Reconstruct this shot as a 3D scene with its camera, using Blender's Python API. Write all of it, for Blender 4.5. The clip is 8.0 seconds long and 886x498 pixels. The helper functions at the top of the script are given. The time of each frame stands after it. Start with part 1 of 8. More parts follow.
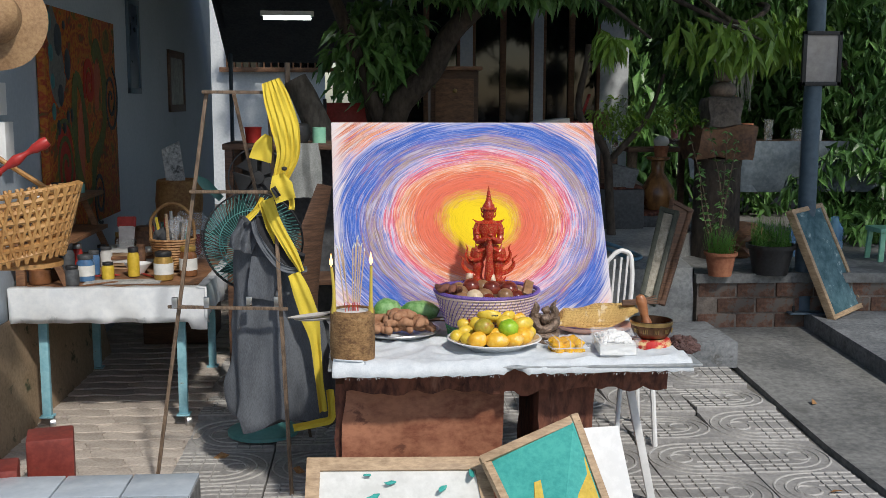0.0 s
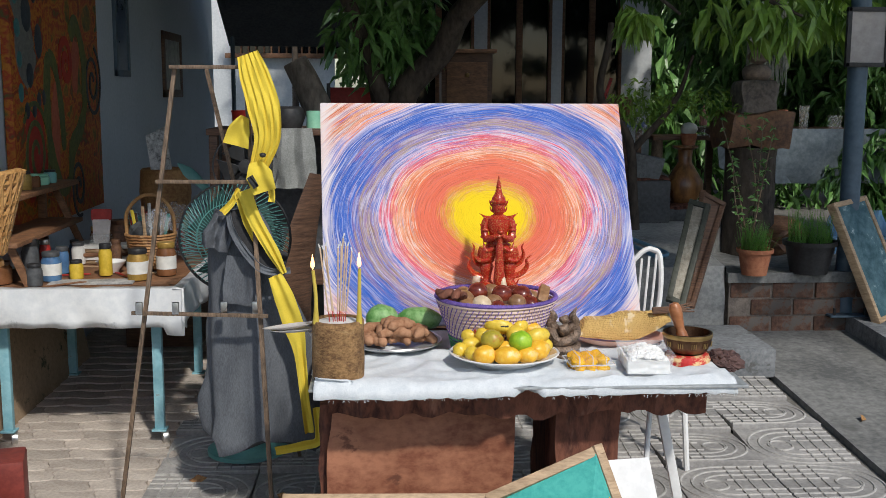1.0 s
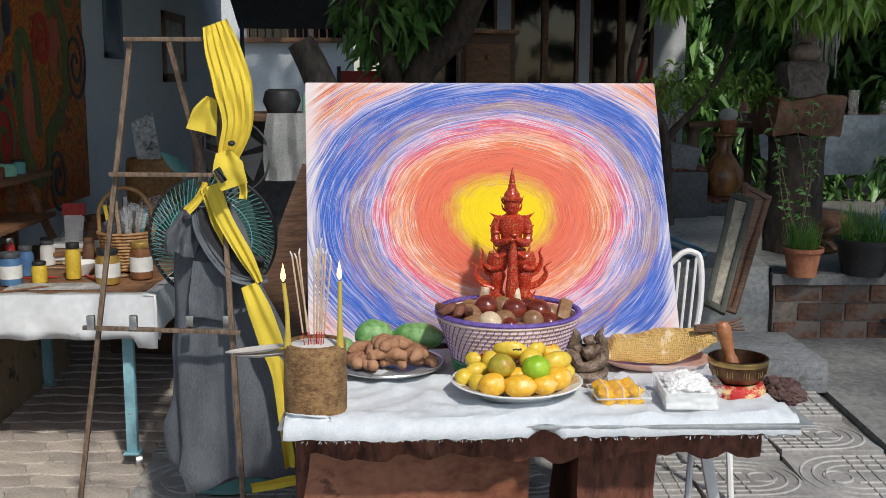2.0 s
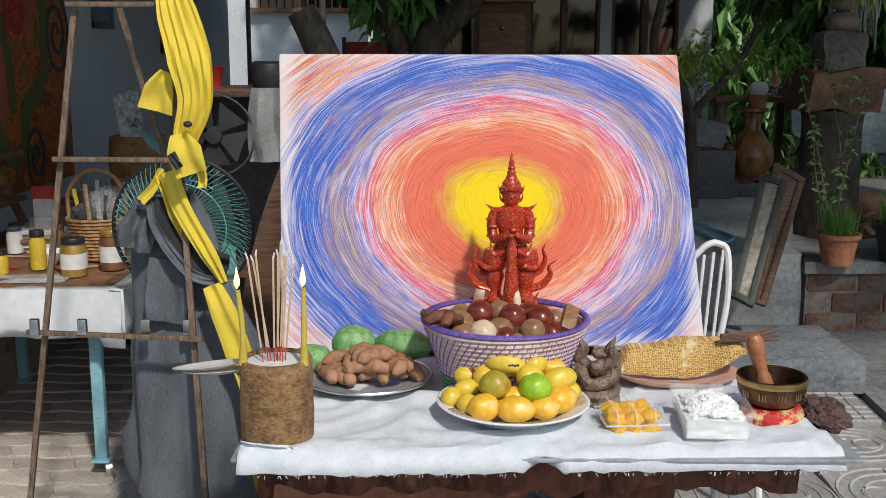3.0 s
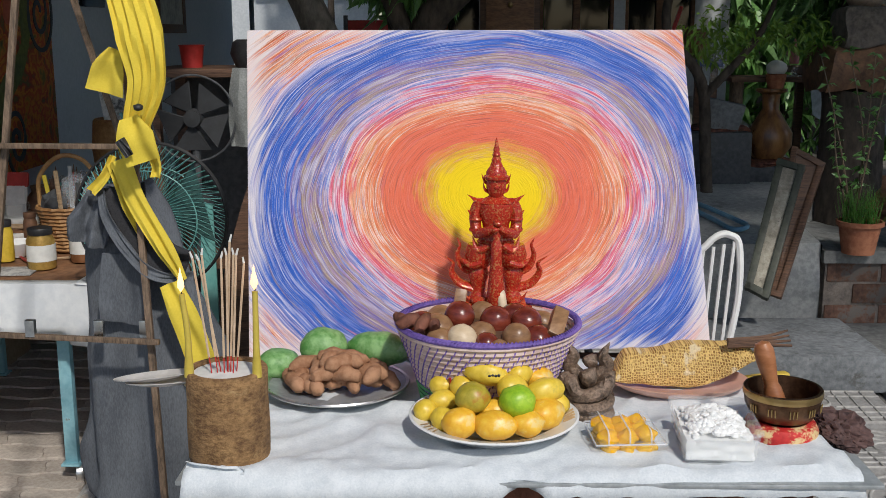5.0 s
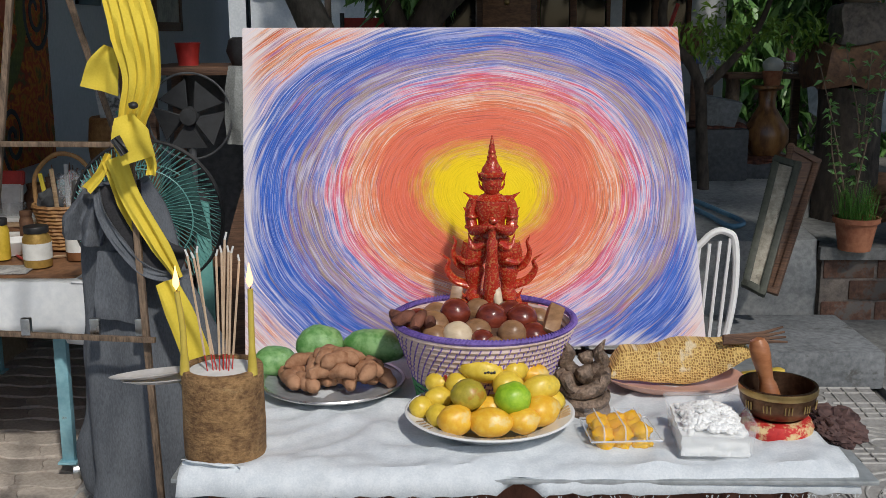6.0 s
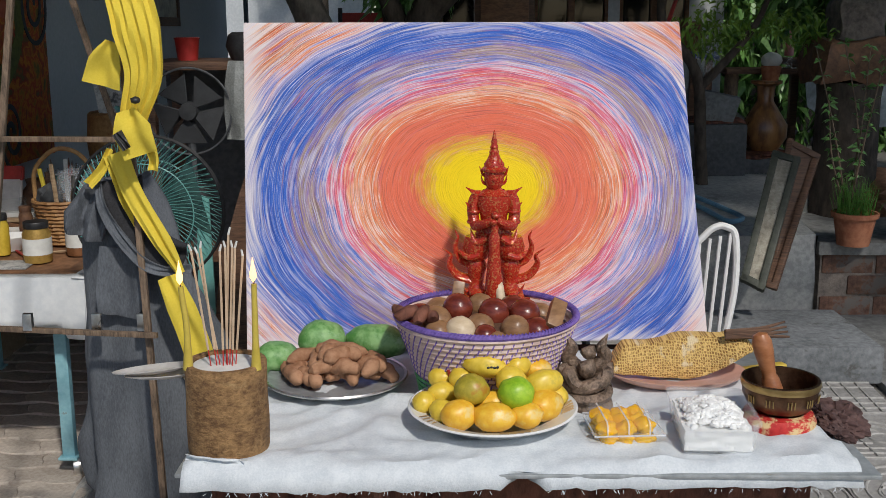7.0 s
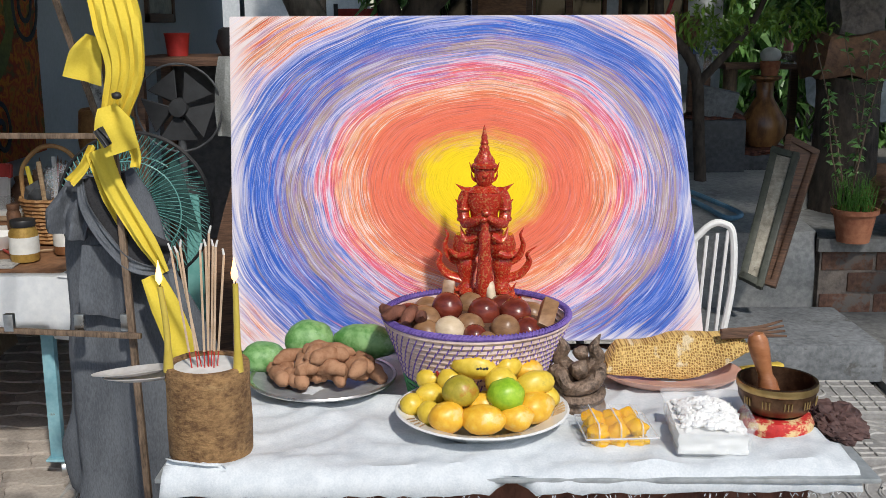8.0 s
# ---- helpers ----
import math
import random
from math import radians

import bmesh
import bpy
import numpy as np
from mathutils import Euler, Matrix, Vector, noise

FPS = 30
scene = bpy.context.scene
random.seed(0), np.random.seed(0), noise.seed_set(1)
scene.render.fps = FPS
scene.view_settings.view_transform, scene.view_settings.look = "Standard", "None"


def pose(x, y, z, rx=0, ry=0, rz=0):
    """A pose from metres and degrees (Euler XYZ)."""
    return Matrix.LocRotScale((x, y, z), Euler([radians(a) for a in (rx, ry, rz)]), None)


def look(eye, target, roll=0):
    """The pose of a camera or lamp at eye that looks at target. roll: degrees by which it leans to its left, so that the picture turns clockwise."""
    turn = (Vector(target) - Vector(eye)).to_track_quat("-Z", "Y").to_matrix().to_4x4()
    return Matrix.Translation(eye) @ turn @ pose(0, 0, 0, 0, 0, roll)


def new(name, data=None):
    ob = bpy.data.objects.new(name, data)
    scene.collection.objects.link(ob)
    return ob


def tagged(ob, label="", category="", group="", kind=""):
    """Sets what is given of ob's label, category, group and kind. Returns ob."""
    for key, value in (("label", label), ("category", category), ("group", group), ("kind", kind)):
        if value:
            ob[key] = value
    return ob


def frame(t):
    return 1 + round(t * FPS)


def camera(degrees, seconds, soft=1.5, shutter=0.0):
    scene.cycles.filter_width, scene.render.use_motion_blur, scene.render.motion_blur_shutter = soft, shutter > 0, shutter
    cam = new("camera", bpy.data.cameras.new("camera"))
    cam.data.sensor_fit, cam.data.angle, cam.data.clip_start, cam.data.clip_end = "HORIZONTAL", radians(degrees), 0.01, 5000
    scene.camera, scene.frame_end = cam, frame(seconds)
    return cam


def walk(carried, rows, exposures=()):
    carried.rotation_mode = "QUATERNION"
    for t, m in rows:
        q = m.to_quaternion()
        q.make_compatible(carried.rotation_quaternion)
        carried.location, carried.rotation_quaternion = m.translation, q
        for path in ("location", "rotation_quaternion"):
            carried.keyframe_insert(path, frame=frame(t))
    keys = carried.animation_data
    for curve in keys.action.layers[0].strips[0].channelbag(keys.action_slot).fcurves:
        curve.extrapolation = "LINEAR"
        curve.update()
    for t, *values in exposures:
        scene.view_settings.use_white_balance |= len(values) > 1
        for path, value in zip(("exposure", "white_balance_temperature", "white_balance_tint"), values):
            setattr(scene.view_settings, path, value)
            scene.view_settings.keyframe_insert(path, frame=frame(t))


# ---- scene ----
cam = camera(45.71, 8.0, soft=0.8)
ROWS = [
    (0.0, -0.2692, -1.4116, 1.5169, -3.853, -8.022, 0.169),
    (0.5, -0.2343, -1.2275, 1.5024, -3.673, -8.247, 0.201),
    (1.0, -0.1876, -0.8975, 1.4701, -2.901, -8.506, 0.206),
    (1.5, -0.1422, -0.6170, 1.4422, -2.121, -8.606, 0.166),
    (3.0, 0.0017, 0.0098, 1.4367, -0.084, -10.632, 0.110),
    (3.5, 0.0301, 0.1106, 1.4334, 0.323, -11.006, 0.070),
    (4.0, 0.0655, 0.2165, 1.4219, 0.679, -11.439, 0.004),
    (4.5, 0.0841, 0.2455, 1.4244, 0.964, -11.615, -0.041),
    (6.0, 0.0976, 0.2440, 1.4237, 0.801, -11.780, -0.162),
    (6.5, 0.0920, 0.2444, 1.4236, 0.684, -11.966, -0.164),
    (7.0, 0.0841, 0.2436, 1.4230, 0.593, -12.034, -0.143),
    (7.5, 0.0856, 0.2405, 1.4246, 0.500, -12.063, -0.198),
    (8.0, 0.1087, 0.2939, 1.4144, 0.621, -12.187, -0.277),
]
walk(cam, [(t, pose(x, y, z, 90 + pitch, -roll, yaw)) for t, x, y, z, yaw, pitch, roll in ROWS], exposures=[(0.0, 0.2), (1.5, 0.25), (3.0, 0.2), (4.5, 0.12), (6.0, -0.06), (7.5, -0.06), (8.0, 0.27)])

# ---- light ----
SUN_DIR = Vector((0.42, -0.95, 1.05)).normalized()
world = bpy.data.worlds.new("sky_world")
scene.world = world
world.use_nodes = True
wn = world.node_tree
sky = wn.nodes.new("ShaderNodeTexSky")
sky.sky_type = "NISHITA"
sky.sun_disc = False
sky.sun_elevation = math.asin(SUN_DIR.z)
sky.sun_rotation = math.atan2(SUN_DIR.x, SUN_DIR.y)
sky.dust_density = 1.0
wn.links.new(sky.outputs[0], wn.nodes["Background"].inputs[0])
wn.nodes["Background"].inputs[1].default_value = 0.1
sun = new("sun", bpy.data.lights.new("sun", "SUN"))
sun.data.energy = 2.5
sun.data.angle = radians(3.0)
sun.data.color = (1.0, 0.955, 0.885)
sun.matrix_world = look((0, 0, 6), Vector((0, 0, 6)) - SUN_DIR)

# ---- materials ----


def nodes_of(m):
    m.use_nodes = True
    nt = m.node_tree
    return nt, nt.nodes["Principled BSDF"]


def put(nt, kind, **values):
    n = nt.nodes.new(kind)
    for k, v in values.items():
        n.inputs[k].default_value = v
    return n


def math_node(nt, op, a, b=None):
    n = nt.nodes.new("ShaderNodeMath")
    n.operation = op
    for i, v in enumerate((a, b)):
        if v is None:
            continue
        if isinstance(v, (int, float)):
            n.inputs[i].default_value = v
        else:
            nt.links.new(v, n.inputs[i])
    return n.outputs[0]


def ramp(nt, fac, stops, mode="LINEAR"):
    n = nt.nodes.new("ShaderNodeValToRGB")
    n.color_ramp.interpolation = mode
    el = n.color_ramp.elements
    while len(el) < len(stops):
        el.new(0.5)
    for e, (p, c) in zip(el, stops):
        e.position, e.color = p, (*c, 1)
    nt.links.new(fac, n.inputs[0])
    return n.outputs[0]


def mix(nt, fac, a, b, blend="MIX"):
    n = nt.nodes.new("ShaderNodeMix")
    n.data_type, n.blend_type = "RGBA", blend
    for sock, v in ((n.inputs[0], fac), (n.inputs[6], a), (n.inputs[7], b)):
        if isinstance(v, (int, float)):
            sock.default_value = v
        elif isinstance(v, tuple):
            sock.default_value = (*v, 1)
        else:
            nt.links.new(v, sock)
    return n.outputs[2]


def coords(nt, stretch=(1, 1, 1)):
    tc = nt.nodes.new("ShaderNodeTexCoord")
    mp = nt.nodes.new("ShaderNodeMapping")
    mp.inputs["Scale"].default_value = stretch
    nt.links.new(tc.outputs["Object"], mp.inputs[0])
    return mp.outputs[0]


def grainy(name, dark, light, rough=0.7, fine=60.0, coarse=6.0, bump=0.3, metal=0.0, stretch=(1, 1, 1), spots=None, vary=0.0, depth=0.004):
    """Two scales of noise between two colours, with relief; spots: (colour, size, share)."""
    m = bpy.data.materials.new(name)
    nt, bsdf = nodes_of(m)
    co = coords(nt, stretch)
    a = put(nt, "ShaderNodeTexNoise", Scale=fine, Detail=6.0, Roughness=0.65)
    b = put(nt, "ShaderNodeTexNoise", Scale=coarse, Detail=4.0, Roughness=0.6)
    nt.links.new(co, a.inputs["Vector"])
    nt.links.new(co, b.inputs["Vector"])
    f = math_node(nt, "ADD", math_node(nt, "MULTIPLY", a.outputs[0], 0.5), math_node(nt, "MULTIPLY", b.outputs[0], 0.5))
    col = ramp(nt, f, [(0.4, dark), (0.6, light)])
    if spots:
        s = put(nt, "ShaderNodeTexNoise", Scale=spots[1], Detail=5.0, Roughness=0.7)
        nt.links.new(co, s.inputs["Vector"])
        edge = 0.72 - 0.3 * spots[2]
        k = ramp(nt, s.outputs[0], [(edge - 0.03, (0, 0, 0)), (edge + 0.05, (1, 1, 1))])
        col = mix(nt, k, col, spots[0])
    if vary:
        oi = nt.nodes.new("ShaderNodeObjectInfo")
        hsv = nt.nodes.new("ShaderNodeHueSaturation")
        v = math_node(nt, "ADD", math_node(nt, "MULTIPLY", oi.outputs["Random"], 2 * vary), 1 - vary)
        nt.links.new(v, hsv.inputs["Value"])
        nt.links.new(col, hsv.inputs["Color"])
        col = hsv.outputs[0]
    nt.links.new(col, bsdf.inputs["Base Color"])
    r = ramp(nt, b.outputs[0], [(0.3, (rough * 0.85,) * 3), (0.7, (min(1, rough * 1.15),) * 3)])
    nt.links.new(r, bsdf.inputs["Roughness"])
    bsdf.inputs["Metallic"].default_value = metal
    if bump:
        bp = put(nt, "ShaderNodeBump", Strength=bump, Distance=depth)
        nt.links.new(f, bp.inputs["Height"])
        nt.links.new(bp.outputs[0], bsdf.inputs["Normal"])
    return m


def glassy(name, colour=(1, 1, 1), rough=0.05, alpha=0.25):
    """Thin clear plastic or glass: gloss over a see-through body."""
    m = bpy.data.materials.new(name)
    nt, bsdf = nodes_of(m)
    bsdf.inputs["Base Color"].default_value = (*colour, 1)
    bsdf.inputs["Roughness"].default_value = rough
    bsdf.inputs["Alpha"].default_value = alpha
    return m


def wood_mat(name, dark, light, grain=(3, 3, 40), rough=0.6):
    return grainy(name, dark, light, rough, fine=9, coarse=2.5, bump=0.35, stretch=grain)


M = {}
M["wall"] = grainy("wall_paint", (0.37, 0.425, 0.48), (0.45, 0.505, 0.56), 0.75, 40, 1.3, 0.12, spots=((0.34, 0.385, 0.43), 3.0, 0.3))
M["house_wall"] = grainy("house_paint", (0.55, 0.58, 0.6), (0.72, 0.74, 0.75), 0.75, 30, 1.0, 0.1)
M["concrete"] = grainy("concrete", (0.11, 0.112, 0.11), (0.25, 0.25, 0.24), 0.85, 30, 2.0, 0.4, spots=((0.12, 0.12, 0.115), 1.4, 0.35))
M["slab"] = grainy("slab_concrete", (0.1, 0.108, 0.115), (0.23, 0.24, 0.25), 0.85, 40, 4.0, 0.5, spots=((0.09, 0.09, 0.085), 9.0, 0.3))
M["tile"] = grainy("paving_tile", (0.23, 0.222, 0.215), (0.38, 0.365, 0.35), 0.7, 50, 3.0, 0.25, spots=((0.13, 0.12, 0.11), 5.0, 0.25), vary=0.1)
M["ridge"] = grainy("tile_ridge", (0.3, 0.29, 0.275), (0.45, 0.435, 0.41), 0.7, 50, 5.0, 0.2, vary=0.08)
M["paver"] = grainy("paver", (0.34, 0.29, 0.25), (0.54, 0.48, 0.42), 0.85, 60, 5.0, 0.4, spots=((0.15, 0.13, 0.11), 8.0, 0.22), vary=0.16)
M["cloth"] = grainy("white_cloth", (0.56, 0.6, 0.63), (0.69, 0.72, 0.74), 0.9, 260, 34.0, 0.4, depth=0.004)
M["cloth2"] = grainy("white_plastic_cover", (0.66, 0.69, 0.72), (0.8, 0.82, 0.83), 0.6, 30, 3.0, 0.2, spots=((0.45, 0.48, 0.5), 6.0, 0.2))
M["bark"] = grainy("bark", (0.13, 0.065, 0.025), (0.36, 0.21, 0.09), 0.9, 170, 34.0, 1.0, stretch=(0.6, 0.6, 1), spots=((0.4, 0.26, 0.12), 22.0, 0.3), depth=0.008)
M["log"] = grainy("red_log", (0.05, 0.014, 0.009), (0.23, 0.085, 0.05), 0.75, 40, 5.0, 0.9, stretch=(1, 1, 0.35), spots=((0.3, 0.14, 0.09), 7.0, 0.25), depth=0.012)
M["logface"] = grainy("sawn_red_wood", (0.2, 0.065, 0.035), (0.42, 0.18, 0.1), 0.6, 25, 4.0, 0.4, stretch=(1, 1, 1.6), spots=((0.16, 0.06, 0.035), 9.0, 0.3))
M["darkwood"] = wood_mat("dark_wood", (0.06, 0.03, 0.018), (0.16, 0.085, 0.05))
M["wood"] = wood_mat("raw_wood", (0.3, 0.2, 0.115), (0.52, 0.37, 0.23), (4, 4, 18))
M["stick"] = wood_mat("weathered_wood", (0.08, 0.055, 0.036), (0.24, 0.165, 0.11), (30, 30, 6))
M["brown"] = wood_mat("brown_wood", (0.13, 0.06, 0.03), (0.28, 0.14, 0.07), (4, 4, 14))
M["lining"] = grainy("black_lining", (0.012, 0.012, 0.014), (0.035, 0.035, 0.04), 0.95, 200, 9.0, 0.3, depth=0.002)
M["denim"] = grainy("dark_denim", (0.075, 0.083, 0.097), (0.14, 0.153, 0.172), 0.95, 320, 16.0, 0.35, stretch=(1, 1, 0.3), depth=0.002)
M["yellow_cloth"] = grainy("yellow_cloth", (0.67, 0.51, 0.045), (0.74, 0.575, 0.065), 0.9, 220, 8.0, 0.25, depth=0.002)
M["black"] = grainy("black_plastic", (0.01, 0.01, 0.011), (0.03, 0.03, 0.032), 0.5, 60, 5, 0.1)
M["darkgrey"] = grainy("dark_grey", (0.04, 0.043, 0.048), (0.09, 0.095, 0.1), 0.6, 40, 5, 0.2)
M["steel"] = grainy("painted_steel", (0.05, 0.085, 0.12), (0.085, 0.13, 0.175), 0.45, 30, 3, 0.15)
M["silver"] = grainy("tarnished_silver", (0.5, 0.49, 0.47), (0.72, 0.71, 0.69), 0.3, 60, 6, 0.1, metal=1.0)
M["bluesteel"] = grainy("light_blue_steel", (0.19, 0.42, 0.5), (0.3, 0.55, 0.62), 0.5, 40, 5, 0.2, spots=((0.2, 0.13, 0.08), 20.0, 0.15))
M["red"] = grainy("red_paint", (0.3, 0.02, 0.015), (0.45, 0.035, 0.03), 0.4, 40, 5, 0.15)
M["white"] = grainy("white_enamel", (0.7, 0.7, 0.69), (0.82, 0.82, 0.81), 0.35, 30, 3, 0.05)
M["teal"] = grainy("teal_plastic", (0.1, 0.31, 0.29), (0.17, 0.41, 0.38), 0.45, 30, 3, 0.05)
M["green_plastic"] = grainy("green_plastic", (0.2, 0.5, 0.34), (0.3, 0.6, 0.43), 0.4, 30, 3, 0.05)
M["terracotta"] = grainy("terracotta", (0.3, 0.1, 0.05), (0.46, 0.19, 0.1), 0.85, 40, 5, 0.3)
M["clay"] = grainy("dark_clay", (0.08, 0.04, 0.025), (0.24, 0.12, 0.06), 0.7, 40, 4, 0.3)
M["stone"] = grainy("grey_stone", (0.1, 0.085, 0.075), (0.24, 0.2, 0.17), 0.9, 40, 6, 0.7, depth=0.01)
M["brick"] = grainy("red_brick", (0.09, 0.045, 0.032), (0.21, 0.11, 0.07), 0.9, 50, 8, 0.6, spots=((0.15, 0.13, 0.115), 7.0, 0.6), vary=0.25, depth=0.008)
M["tree_bark"] = grainy("tree_bark", (0.03, 0.022, 0.016), (0.11, 0.085, 0.065), 0.95, 30, 6, 0.9, stretch=(1, 1, 0.4), depth=0.012)
M["rice"] = grainy("cooked_rice", (0.82, 0.82, 0.8), (0.9, 0.9, 0.88), 0.45, 140, 30, 0.25, depth=0.003)
M["leaf"] = grainy("leaf", (0.05, 0.13, 0.028), (0.16, 0.33, 0.08), 0.4, 25, 3, 0.15)
M["leaf_light"] = grainy("young_leaf", (0.1, 0.2, 0.02), (0.22, 0.36, 0.05), 0.4, 25, 3, 0.15)
M["grass"] = grainy("grass_blade", (0.05, 0.16, 0.02), (0.14, 0.3, 0.05), 0.55, 25, 3, 0.1)
M["wicker"] = grainy("wicker", (0.24, 0.11, 0.04), (0.46, 0.26, 0.1), 0.65, 60, 8, 0.4)
M["straw"] = grainy("straw_weave", (0.36, 0.22, 0.11), (0.55, 0.37, 0.2), 0.7, 80, 8, 0.4)
M["paper"] = grainy("paper", (0.6, 0.6, 0.57), (0.74, 0.74, 0.71), 0.8, 30, 4, 0.05)
M["glass_dark"] = grainy("dark_window_glass", (0.006, 0.007, 0.008), (0.014, 0.015, 0.016), 0.06, 5, 1, 0.0)
M["clear"] = glassy("clear_plastic", (0.95, 0.97, 1.0), 0.05, 0.06)
M["clear_rib"] = glassy("clear_plastic_edge", (0.95, 0.97, 1.0), 0.08, 0.35)
M["clear_bag"] = glassy("clear_bag", (0.85, 0.87, 0.9), 0.2, 0.2)
M["frosted"] = glassy("frosted_plastic", (0.97, 0.98, 0.98), 0.2, 0.16)
M["glass"] = glassy("jar_glass", (0.8, 0.8, 0.75), 0.04, 0.28)

# ---- mesh helpers ----


def finish(bm, name, material, smooth=True):
    bmesh.ops.recalc_face_normals(bm, faces=bm.faces)
    me = bpy.data.meshes.new(name)
    bm.to_mesh(me)
    bm.free()
    for mt in (material if isinstance(material, (list, tuple)) else [material]):
        me.materials.append(mt)
    if smooth:
        me.polygons.foreach_set("use_smooth", [True] * len(me.polygons))
        me.set_sharp_from_angle(angle=radians(40))
    return me


def part(name, bm, material, parent, label="", smooth=True):
    """One mesh object under a thing or a part."""
    ob = new(name, finish(bm, name, material, smooth))
    ob.parent = parent
    if label:
        tagged(ob, label)
    return ob


def thing(name, at, label, category, group="", turn=0.0, kind=""):
    ob = new(name)
    ob.empty_display_size = 0.05
    ob.matrix_basis = pose(*at, 0, 0, turn)
    return tagged(ob, label, category, group, kind)


def solo(name, bm, material, at, label, category, group="", turn=0.0, kind="", smooth=True):
    ob = new(name, finish(bm, name, material, smooth))
    ob.matrix_basis = pose(*at, 0, 0, turn)
    return tagged(ob, label, category, group, kind)


def mesh():
    return bmesh.new()


def box(bm, a, b, bevel=0.0, m=None):
    """An upright box from corner a to corner b, bevelled."""
    c = [(p + q) / 2 for p, q in zip(a, b)]
    s = [abs(q - p) for p, q in zip(a, b)]
    mat = (m or Matrix()) @ Matrix.Translation(c) @ Matrix.Diagonal((*s, 1))
    r = bmesh.ops.create_cube(bm, size=1.0, matrix=mat)
    if bevel:
        es = {e for v in r["verts"] for e in v.link_edges}
        bmesh.ops.bevel(bm, geom=list(es), offset=bevel, segments=2, affect="EDGES", profile=0.6)
    return bm


def lathe(bm, profile, seg=32, m=None, squash=1.0, wob=0.0, cap=True):
    """Turn (radius, height) pairs round z."""
    m = m or Matrix()
    rings = []
    for k, (r, z) in enumerate(profile):
        ring = []
        for i in range(seg):
            a = 2 * math.pi * i / seg
            q = r * (1 + wob * noise.noise(Vector((math.cos(a) * 1.7, math.sin(a) * 1.7, z * 6 + k * 0.1))))
            ring.append(bm.verts.new(m @ Vector((q * math.cos(a), squash * q * math.sin(a), z))))
        rings.append(ring)
    for p, q in zip(rings, rings[1:]):
        for i in range(seg):
            bm.faces.new((p[i], p[(i + 1) % seg], q[(i + 1) % seg], q[i]))
    if cap:
        bm.faces.new(rings[0][::-1])
        bm.faces.new(rings[-1])
    return bm


def tube(bm, pts, radii, seg=8, flat=1.0):
    """A tapered tube along points; flat squeezes it."""
    pts = [Vector(p) for p in pts]
    if isinstance(radii, (int, float)):
        radii = [radii] * len(pts)
    rings = []
    side = None
    for i, p in enumerate(pts):
        d = (pts[min(i + 1, len(pts) - 1)] - pts[max(i - 1, 0)]).normalized()
        if side is None:
            side = d.orthogonal().normalized()
        side = (side - d * side.dot(d)).normalized()
        up = d.cross(side)
        rings.append([bm.verts.new(p + radii[i] * (math.cos(2 * math.pi * k / seg) * side + flat * math.sin(2 * math.pi * k / seg) * up)) for k in range(seg)])
    for p, q in zip(rings, rings[1:]):
        for i in range(seg):
            bm.faces.new((p[i], p[(i + 1) % seg], q[(i + 1) % seg], q[i]))
    bm.faces.new(rings[0][::-1])
    bm.faces.new(rings[-1])
    return bm


def bar(bm, a, b, w, d=None, face=(0, -1, 0)):
    """A straight square bar from a to b, w wide and d deep."""
    a, b = Vector(a), Vector(b)
    d = d or w
    z = (b - a).normalized()
    y = Vector(face)
    y = (y - z * y.dot(z)).normalized()
    x = y.cross(z)
    m = Matrix((x, y, z)).transposed().to_4x4()
    m.translation = (a + b) / 2
    return box(bm, (-w / 2, -d / 2, -(b - a).length / 2), (w / 2, d / 2, (b - a).length / 2), min(w, d) * 0.12, m)


def blob(bm, at, size, turn=(0, 0, 0), rough=0.0, seed=0, sub=3):
    """A rounded lump, uneven by rough."""
    r = bmesh.ops.create_icosphere(bm, subdivisions=sub, radius=1.0)
    m = Matrix.LocRotScale(Vector(at), Euler([radians(q) for q in turn]), Vector(size))
    for v in r["verts"]:
        n = 1 + rough * noise.noise(v.co * 1.6 + Vector((seed * 3.1, seed, 0))) + rough * 0.4 * noise.noise(v.co * 5 + Vector((seed, 0, 0)))
        v.co = m @ (v.co * n)
    return bm


def smooth_path(pts, n=6):
    pts = [Vector(p) for p in pts]
    out = []
    ext = [2 * pts[0] - pts[1]] + pts + [2 * pts[-1] - pts[-2]]
    for i in range(1, len(ext) - 2):
        a, b, c, d = ext[i - 1:i + 3]
        for k in range(n):
            t = k / n
            out.append(0.5 * (2 * b + (c - a) * t + (2 * a - 5 * b + 4 * c - d) * t * t + (3 * b - a - 3 * c + d) * t ** 3))
    return out + [pts[-1]]


